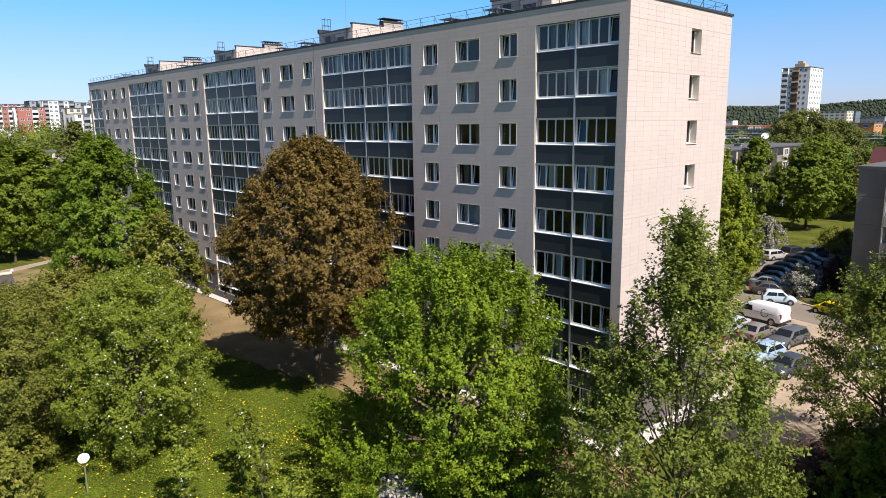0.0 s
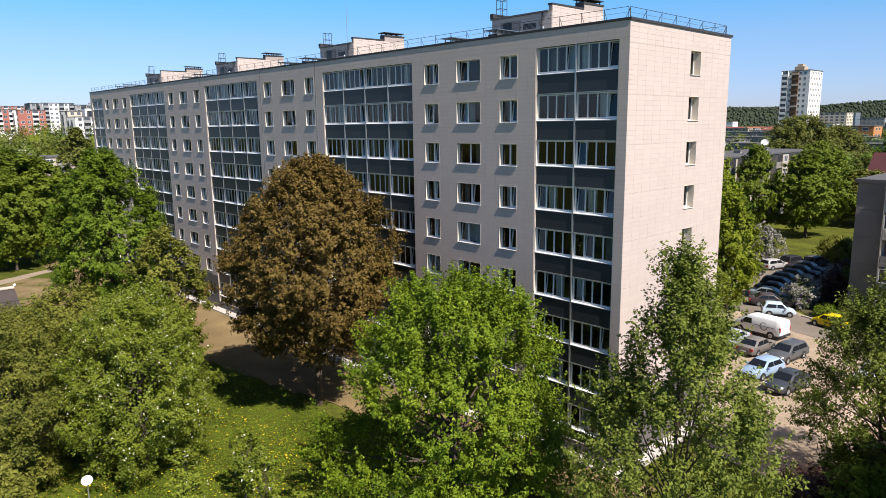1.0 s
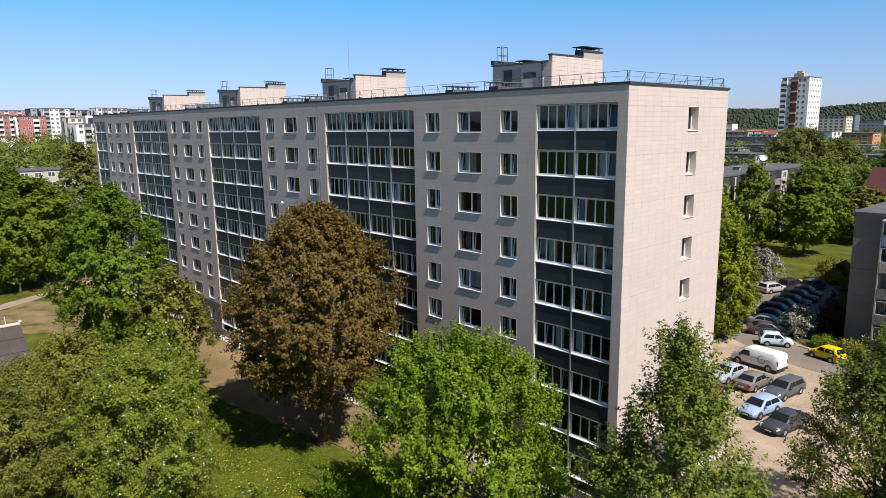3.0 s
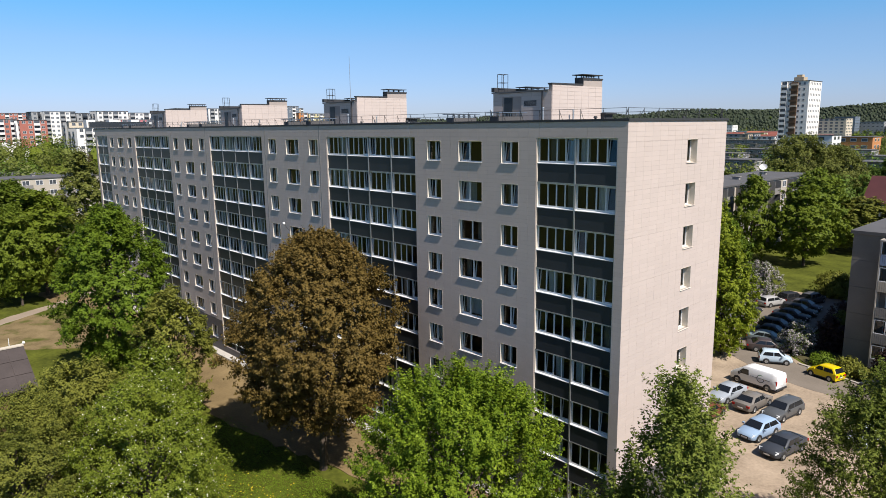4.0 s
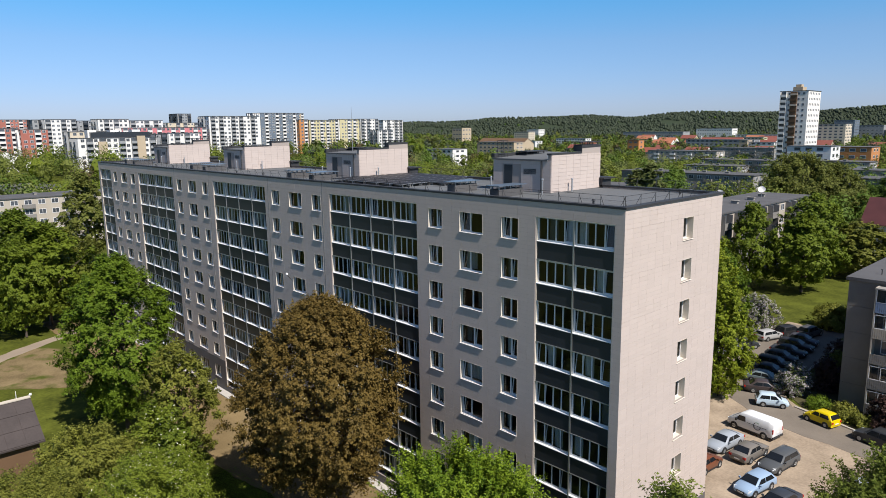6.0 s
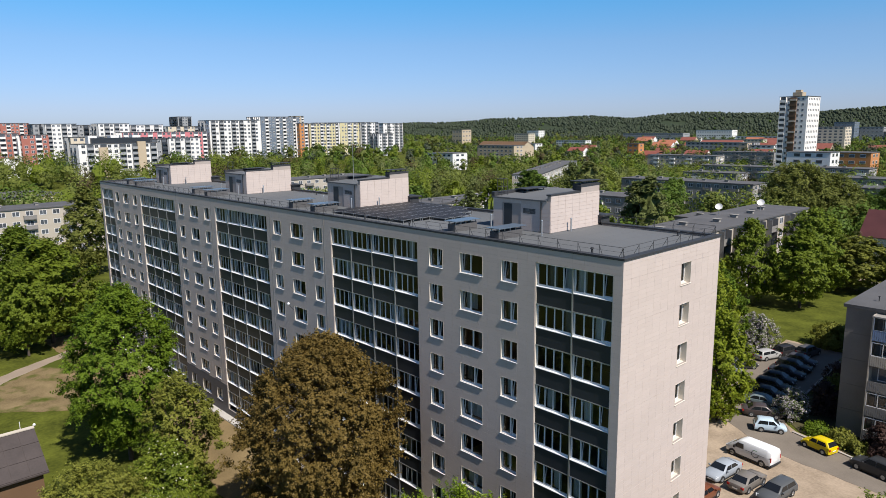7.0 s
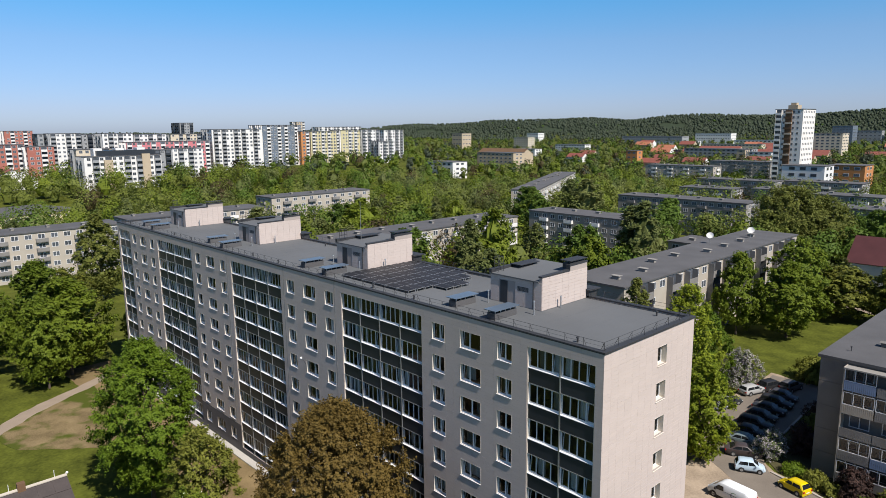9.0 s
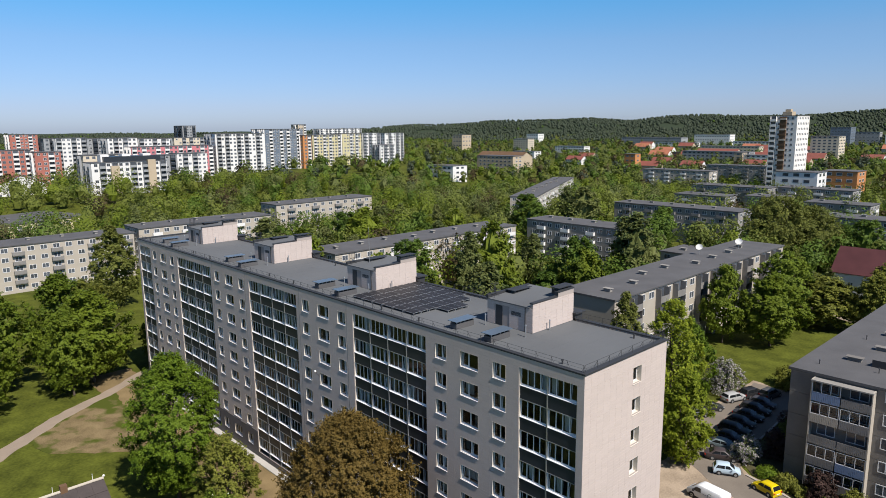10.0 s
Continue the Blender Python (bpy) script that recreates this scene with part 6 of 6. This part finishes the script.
def ring_at(x, hw, z0, z1, round_=0.12):
    """Cross-section of a body at x: flat sides, rounded shoulders."""
    pts = []
    for y, z in ((-hw * 0.9, z0), (-hw, z0 + 0.12), (-hw, z0 + (z1 - z0) * 0.6), (-hw * 0.97, z1 - round_ * 0.5), (-hw * 0.86, z1), (0, z1 + 0.025), (hw * 0.86, z1), (hw * 0.97, z1 - round_ * 0.5), (hw, z0 + (z1 - z0) * 0.6), (hw, z0 + 0.12), (hw * 0.9, z0)):
        pts.append((x, y, z))
    return pts


CARS = {
    # length, width, belt, roof, cabin: base rear, roof rear, roof front, base front; bonnet z, boot z
    "hatch": (3.45, 1.62, 0.92, 1.46, (-1.66, -1.25, 0.25, 1.0), 0.86, 0.92),
    "compact": (4.15, 1.74, 0.92, 1.46, (-1.95, -1.35, 0.2, 1.05), 0.88, 0.92),
    "sedan": (4.6, 1.77, 0.92, 1.44, (-1.75, -0.95, 0.25, 1.05), 0.90, 0.98),
    "wagon": (4.65, 1.78, 0.93, 1.48, (-2.2, -1.85, 0.2, 1.05), 0.90, 0.93),
    "suv": (4.4, 1.82, 1.05, 1.68, (-2.1, -1.75, 0.25, 1.05), 1.02, 1.05),
}


def wheel_meshes(r):
    t = Geo()
    prof = [(r * 0.62, -0.1), (r * 0.95, -0.1), (r, -0.06), (r, 0.06), (r * 0.95, 0.1), (r * 0.62, 0.1)]
    n = 16
    t.loft([[(rr * math.cos(2 * math.pi * i / n), yy, rr * math.sin(2 * math.pi * i / n)) for i in range(n)] for rr, yy in prof], False)
    rim = Geo()
    rim.loft([[(rr * math.cos(2 * math.pi * i / n), yy, rr * math.sin(2 * math.pi * i / n)) for i in range(n)] for rr, yy in ((r * 0.64, -0.09), (r * 0.55, -0.075), (r * 0.2, -0.06), (r * 0.12, -0.09))])
    for i in range(5):
        a = 2 * math.pi * i / 5
        rim.tube((0.08 * math.cos(a), -0.085, 0.08 * math.sin(a)), (r * 0.6 * math.cos(a), -0.09, r * 0.6 * math.sin(a)), 0.03, 0.025, 4)
    return t.mesh("tyre", M_TYRE, True), rim.mesh("rim", M_RIM)


WHEEL = {r: wheel_meshes(r) for r in (0.28, 0.31, 0.34)}


def add_wheels(car, xs, hw, r):
    ty, ri = WHEEL[r]
    for x in xs:
        for s in (-1, 1):
            part("wheel_arch", Geo().tube((x, s * (hw - 0.25), r + 0.01), (x, s * (hw + 0.006), r + 0.01), r + 0.07, r + 0.07, 18), M_TRIM, car)
            w = part("wheel", ty, None, car, at=pose(x, s * (hw - 0.075), r, 0, 0, 0 if s < 0 else 180))
            part("rim", ri, None, w)


def make_car(kind, colour, label, at, turn):
    L, W, belt, roof, (br, rr, rf, bf), bon, boot = CARS[kind]
    hw, h = W / 2, L / 2
    car = thing("car", label, "car", at, group="parked cars", turn=turn)
    m = paint("car", colour)
    g = Geo()
    st = [(-h, hw * 0.80, 0.42, boot - 0.22), (-h + 0.06, hw * 0.9, 0.32, boot - 0.06), (-h + 0.3, hw * 0.97, 0.24, boot), (br, hw, 0.22, boot), (bf - 0.35, hw, 0.22, belt), (bf, hw, 0.22, bon + 0.02),
          (h - 0.55, hw * 0.97, 0.22, bon - 0.06), (h - 0.2, hw * 0.90, 0.26, bon - 0.16), (h - 0.03, hw * 0.76, 0.32, bon - 0.30), (h, hw * 0.66, 0.4, bon - 0.36)]
    st = sorted(st)
    g.loft([ring_at(*s) for s in st])
    rounded(part("body", g, m, car))
    tw = hw * 0.76
    z0 = belt - 0.04
    c = Geo()
    sec = [(br, hw * 0.93, z0, z0 + 0.02), (rr - (rr - br) * 0.12, tw * 1.04, z0, roof - 0.06), (rr + 0.15, tw, z0, roof - 0.005), ((rr + rf) / 2, tw, z0, roof), (rf - 0.12, tw, z0, roof - 0.01), (rf + 0.05, tw * 1.02, z0, roof - 0.06), (bf, hw * 0.9, z0, z0 + 0.02)]
    c.loft([[(x, -hw * 0.95, a), (x, -w, b - 0.07), (x, -w * 0.86, b), (x, 0, b + 0.02), (x, w * 0.86, b), (x, w, b - 0.07), (x, hw * 0.95, a)] for x, w, a, b in sec])
    rounded(part("cabin", c, m, car))
    e = 0.012

    def side_y(z):
        t = (z - z0) / (roof - z0)
        return hw * 0.95 + (tw - hw * 0.95) * t + e

    zb, zt = belt + 0.03, roof - 0.13
    for s in (-1, 1):
        mid = (br + bf) / 2 + 0.08
        fl = lambda xa, xb, z: xa + (xb - xa) * (z - z0) / (roof - z0)
        for xa0, xa1, xb0, xb1 in ((fl(br, rr, zb) + 0.22, fl(br, rr, zt) + 0.2, mid - 0.04, mid - 0.04), (mid + 0.04, mid + 0.04, fl(bf, rf, zb) - 0.26, fl(bf, rf, zt) - 0.14)):
            part("side_window", Geo().quad((xa0, s * side_y(zb), zb), (xb0, s * side_y(zb), zb), (xb1, s * side_y(zt), zt), (xa1, s * side_y(zt), zt)), M_CARGLASS, car)
        part("mirror", Geo().box(bf - 0.42, bf - 0.28, s * (hw + 0.02), s * (hw + 0.2), belt, belt + 0.14), m, car)
        part("head_light", Geo().loft([[(h - 0.28, s * hw * 0.62, bon - 0.24), (h - 0.28, s * hw * 0.93, bon - 0.24), (h - 0.28, s * hw * 0.93, bon - 0.12), (h - 0.28, s * hw * 0.62, bon - 0.12)],
                                       [(h - 0.02, s * hw * 0.50, bon - 0.34), (h - 0.06, s * hw * 0.78, bon - 0.34), (h - 0.1, s * hw * 0.80, bon - 0.25), (h - 0.06, s * hw * 0.50, bon - 0.28)]]), M_LAMP, car)
        part("tail_light", Geo().box(-h - 0.012, -h + 0.16, min(s * hw * 0.62, s * hw * 0.93), max(s * hw * 0.62, s * hw * 0.93), boot - 0.32, boot - 0.12), M_TAIL, car)

    def along(xa, za, xb, zb_, t, off):
        return xa + (xb - xa) * t, za + (zb_ - za) * t + off

    for nm, xa, xb in (("windscreen", bf, rf + 0.05), ("rear_window", br, rr - (rr - br) * 0.12)):
        p0 = along(xa, z0 + 0.02, xb, roof - 0.06, 0.14, 0.03)
        p1 = along(xa, z0 + 0.02, xb, roof - 0.06, 0.93, 0.035)
        o = 0.03 if nm == "windscreen" else -0.03
        part(nm, Geo().quad((p0[0] + o, -hw * 0.80, p0[1]), (p0[0] + o, hw * 0.80, p0[1]), (p1[0] + o, tw * 0.84, p1[1]), (p1[0] + o, -tw * 0.84, p1[1])), M_CARGLASS, car)
    part("grille", Geo().box(h - 0.03, h + 0.012, -hw * 0.42, hw * 0.42, 0.36, 0.56), M_TRIM, car)
    part("number_plate", Geo().box(h + 0.012, h + 0.02, -0.26, 0.26, 0.38, 0.48), M_PLATE, car)
    part("number_plate", Geo().box(-h - 0.03, -h - 0.01, -0.26, 0.26, 0.5, 0.61), M_PLATE, car)
    part("sill_trim", Geo().box(-h * 0.55, h * 0.55, -hw - 0.008, hw + 0.008, 0.2, 0.3), M_TRIM, car)
    add_wheels(car, (-L * 0.285, L * 0.30), hw, 0.28 if kind == "hatch" else 0.34 if kind == "suv" else 0.31)
    return car


def make_van(label, at, turn):
    car = thing("delivery_van", label, "van", at, group="parked cars", turn=turn)
    m = paint("van", (0.72, 0.73, 0.74))
    h, hw = 2.55, 0.95
    g = Geo()
    st = [(-h, 0.90, 0.4, 1.80), (-h + 0.08, 0.94, 0.3, 1.88), (-2.0, hw, 0.26, 1.92), (0.7, hw, 0.26, 1.92), (1.05, hw * 0.98, 0.26, 1.84), (1.9, hw * 0.97, 0.26, 1.22), (2.3, hw * 0.9, 0.28, 1.05), (2.5, hw * 0.8, 0.32, 0.85), (h, hw * 0.7, 0.4, 0.7)]
    rings_v = []
    for x, w, z0, z1 in st:
        k = 0.9 if z1 > 1.5 else 0.97
        rings_v.append([(x, -w * 0.92, z0), (x, -w, z0 + 0.15), (x, -w, z0 + (z1 - z0) * 0.5), (x, -w * k, z1 - 0.14), (x, -w * k * 0.88, z1), (x, 0, z1 + 0.03), (x, w * k * 0.88, z1), (x, w * k, z1 - 0.14), (x, w, z0 + (z1 - z0) * 0.5), (x, w, z0 + 0.15), (x, w * 0.92, z0)])
    rounded(part("body", g.loft(rings_v), m, car))
    part("windscreen", Geo().quad((1.16, -0.70, 1.86), (1.16, 0.70, 1.86), (1.90, 0.80, 1.31), (1.90, -0.80, 1.31)), M_CARGLASS, car)
    for s in (-1, 1):
        part("side_window", Geo().quad((0.35, s * 0.985, 1.15), (1.56, s * 0.985, 1.12), (1.06, s * 0.925, 1.66), (0.42, s * 0.925, 1.68)), M_CARGLASS, car)
        part("mirror", Geo().box(1.25, 1.42, s * 0.97, s * 1.17, 1.05, 1.32), M_TRIM, car)
        part("head_light", Geo().box(2.2, 2.42, s * 0.62, s * 0.84, 0.78, 0.96), M_LAMP, car)
        part("tail_light", Geo().box(-h - 0.015, -h + 0.1, s * 0.80, s * 0.93, 0.85, 1.3), M_TAIL, car)
        part("sliding_rail", Geo().box(-1.9, 0.2, s * 0.945, s * 0.962, 1.12, 1.15), M_TRIM, car)
        part("bumper_trim", Geo().box(-h - 0.03, 2.2, s * 0.90, s * 0.965, 0.25, 0.4), M_TRIM, car)
        lg, gr = Geo(), Geo()
        for i in range(18):
            a0, a1 = radians(60 + i * 16.5), radians(60 + (i + 1) * 16.5)
            tgt = gr if i < 4 else lg
            tgt.quad(*[(-0.9 + rr * math.cos(a) * (-s), s * (0.985 - 0.045 * max(0, (rr * math.sin(a) + 0.1))), 1.12 + rr * math.sin(a)) for rr, a in ((0.34, a0), (0.40, a0), (0.40, a1), (0.34, a1))])
        part("painted_ring", lg, M_TRIM, car, "dark ring mark painted on the side")
        part("painted_arrow", gr, M_GREENL, car, "green end of the painted ring")
    part("rear_bumper", Geo().box(-h - 0.08, -h + 0.1, -0.9, 0.9, 0.32, 0.52), M_TRIM, car)
    part("number_plate", Geo().box(-h - 0.02, -h - 0.005, -0.26, 0.26, 0.8, 0.92), M_PLATE, car)
    add_wheels(car, (-1.62, 1.62), hw, 0.34)
    return car


make_van("white delivery van with a dark ring mark on its side", (-4.9, 34.0, 0.03), 171)
for kind, colour, lab, x, y, turn in (
        ("hatch", (0.62, 0.47, 0.0), "small bright yellow hatchback beside the kerb", -0.75, 41.05, 163),
        ("hatch", (0.42, 0.52, 0.60), "small pale-blue hatchback on the lane", -6.2, 42.1, 28),
        ("sedan", (0.055, 0.042, 0.04), "dark brown saloon car parked across the lane", -8.4, 45.6, 28),
        ("sedan", (0.16, 0.20, 0.21), "grey-green saloon car in the shade", -9.6, 48.7, 10),
        ("sedan", (0.022, 0.024, 0.032), "dark blue saloon car in the shade", -10.2, 51.8, 6),
        ("wagon", (0.030, 0.029, 0.028), "dark estate car in the shade", -10.7, 54.9, 4),
        ("compact", (0.03, 0.031, 0.034), "dark compact car in the shade", -11.1, 58.0, 3),
        ("sedan", (0.03, 0.033, 0.04), "black saloon car in the shade", -11.3, 61.2, 3),
        ("wagon", (0.026, 0.026, 0.028), "dark estate car in the shade", -11.5, 64.4, 2),
        ("compact", (0.06, 0.06, 0.07), "dark compact car in the shade", -11.7, 67.6, 2),
        ("suv", (0.08, 0.08, 0.085), "dark people carrier in the shade", -12.3, 72.3, 80),
        ("wagon", (0.34, 0.34, 0.34), "silver-grey people carrier at the end of the yard", -16.0, 66.8, 70),
        ("suv", (0.02, 0.02, 0.022), "black off-road car at the end of the yard", -14.6, 70.4, 70),
        ("compact", (0.03, 0.033, 0.035), "dark hatchback under the trees", -17.0, 60.2, 50),
        ("compact", (0.16, 0.17, 0.18), "grey hatchback under the trees", -17.6, 56.4, 50),
        ("sedan", (0.30, 0.33, 0.37), "silver-blue saloon car on the sandy yard", -5.5, 28.5, -97),
        ("sedan", (0.16, 0.145, 0.13), "brown-grey saloon car on the sandy yard", -2.9, 28.2, 84),
        ("wagon", (0.075, 0.08, 0.085), "dark grey estate car on the sandy yard", -0.2, 28.1, -98),
        ("compact", (0.26, 0.36, 0.50), "light blue hatchback on the sandy yard", -0.1, 22.5, -100),
        ("sedan", (0.04, 0.045, 0.055), "dark saloon car half under the tree", 2.5, 20.9, -100),
        ("compact", (0.14, 0.045, 0.02), "copper-red car close to the end wall", -4.9, 23.0, 85),
        ("suv", (0.035, 0.037, 0.04), "dark car beside the kerb", 4.9, 39.6, 165),
        ("compact", (0.40, 0.43, 0.45), "pale car under the tree", 6.8, 27.5, -98),
        ("sedan", (0.3, 0.31, 0.33), "silver car parked by the far lawn", -112, -33, 40),
        ("compact", (0.05, 0.055, 0.07), "dark car parked by the far lawn", -118, -27, 40)):
    make_car(kind, colour, lab, (x, y, 0.04), turn)

# ---- dandelions and grass on the lawn ----
grng = np.random.default_rng(9)
n = 120000
gxy = np.stack([grng.uniform(-36, 5, n), grng.uniform(-31, -8, n)], 1)
P = np.concatenate([gxy, grng.uniform(0.012, 0.04, (n, 1))], 1)
v, q = leaf_arrays(P, np.tile([0.0, 0.0, 0.6], (n, 1)), 0.09, grng, 0.9, 0.3)
L_GRASS = leaf_mat("lawn_grass", (0.085, 0.142, 0.010), (0.158, 0.228, 0.020), 0.4, grain=0.12)
tagged(new("grass", array_mesh("grass", v, q, L_GRASS)), "mown spring grass on the lawn", "grass", kind="stuff")
M_DANDY = mat("dandelion_yellow", (0.62, 0.48, 0.02), 0.8)
pts = []
for _ in range(90):
    c = np.array([grng.uniform(-26, -4), grng.uniform(-26, -11)])
    pts.append(c + grng.normal(0, 0.9, (18, 2)))
D = np.concatenate(pts)
P = np.concatenate([D, grng.uniform(0.1, 0.17, (len(D), 1))], 1)
v, q = leaf_arrays(P, np.tile([0.0, 0.0, 3.0], (len(D), 1)), 0.10, grng, 2.0)
tagged(new("dandelions", array_mesh("dandelions", v, q, M_DANDY)), "yellow dandelions dotted over the lawn", "flowers", kind="stuff")

# ---- facade tiles ----


def tile_rows():
    zs = [BASE_TOP]
    s = SILL[7]
    zs.append(s)
    for k in range(7, -1, -1):
        s = SILL[k]
        zs += [s + 1.45 * i / 5 for i in range(1, 6)]
        if k:
            zs += [s + 1.45 + 1.35 * i / 5 for i in range(1, 6)]
    zs += [25.4 + 1.2 * i / 4 for i in range(1, 5)]
    return zs


ROWS_Z = tile_rows()
GAP, THICK = 0.0038, 0.025


def tile_list(lo, hi, holes, length):
    out = []
    for n, (z0, z1) in enumerate(zip(ROWS_Z, ROWS_Z[1:])):
        for a, b, c, d in wall_cells(lo, hi, z0, z1, holes):
            if d - c < 0.03 or b - a < 0.03:
                continue
            k0, x = 0, a
            while x < b - 0.02:
                e = (math.floor(x / length + 1e-6) + 1) * length
                e = min(e, b)
                if b - e < 0.15:
                    e = b
                out.append((x + GAP, e - GAP, c + GAP, d - GAP))
                x = e
    return out


front_tiles = tile_list(-LEN - 0.02, 0.03, openings, 0.9)
end_tiles = tile_list(0.0, DEEP + 0.3, end_open, 0.9)


def tiles_mesh(name, tiles, axis):
    v, q = [], []
    t = np.array(tiles)
    n = len(t)
    rng_t = np.random.default_rng(3)
    th = THICK + rng_t.uniform(-0.0004, 0.0004, n)
    V = np.empty((n, 8, 3))
    for i, (ax, az) in enumerate(((0, 2), (1, 2), (1, 3), (0, 3))):
        for o in (0, 1):
            dep = np.zeros(n) if o == 0 else th
            if axis == "y":
                V[:, i + 4 * o] = np.stack([t[:, ax], -dep, t[:, az]], 1)
            else:
                V[:, i + 4 * o] = np.stack([dep, t[:, ax], t[:, az]], 1)
    base = np.arange(n)[:, None, None] * 8
    faces = np.array([(4, 5, 6, 7), (0, 1, 5, 4), (1, 2, 6, 5), (2, 3, 7, 6), (3, 0, 4, 7)])
    Q = (base + faces[None]).reshape(-1, 4)
    return array_mesh(name, V.reshape(-1, 3), Q, M_TILE)


near = [t for t in end_tiles if t[0] < 7.0 and t[2] > 17.5]
near = near[:280]
rest_end = [t for t in end_tiles if t not in set(near)]
tagged(part("tile_field", tiles_mesh("tile_field", front_tiles, "y"), None, block, "pale beige ceramic tiles of the long facade"), kind="stuff")
tagged(part("tile_field", tiles_mesh("tile_field", rest_end, "x"), None, block, "pale beige ceramic tiles of the end wall"), kind="stuff")
tile_me = {}
for a, b, c, d in near:
    key = (round(b - a, 3), round(d - c, 3))
    if key not in tile_me:
        tile_me[key] = Geo().box(0.0, THICK, 0, b - a, 0, d - c).mesh("tile", M_TILE)
    part("tile", tile_me[key], None, block, at=(0.0, a, c))
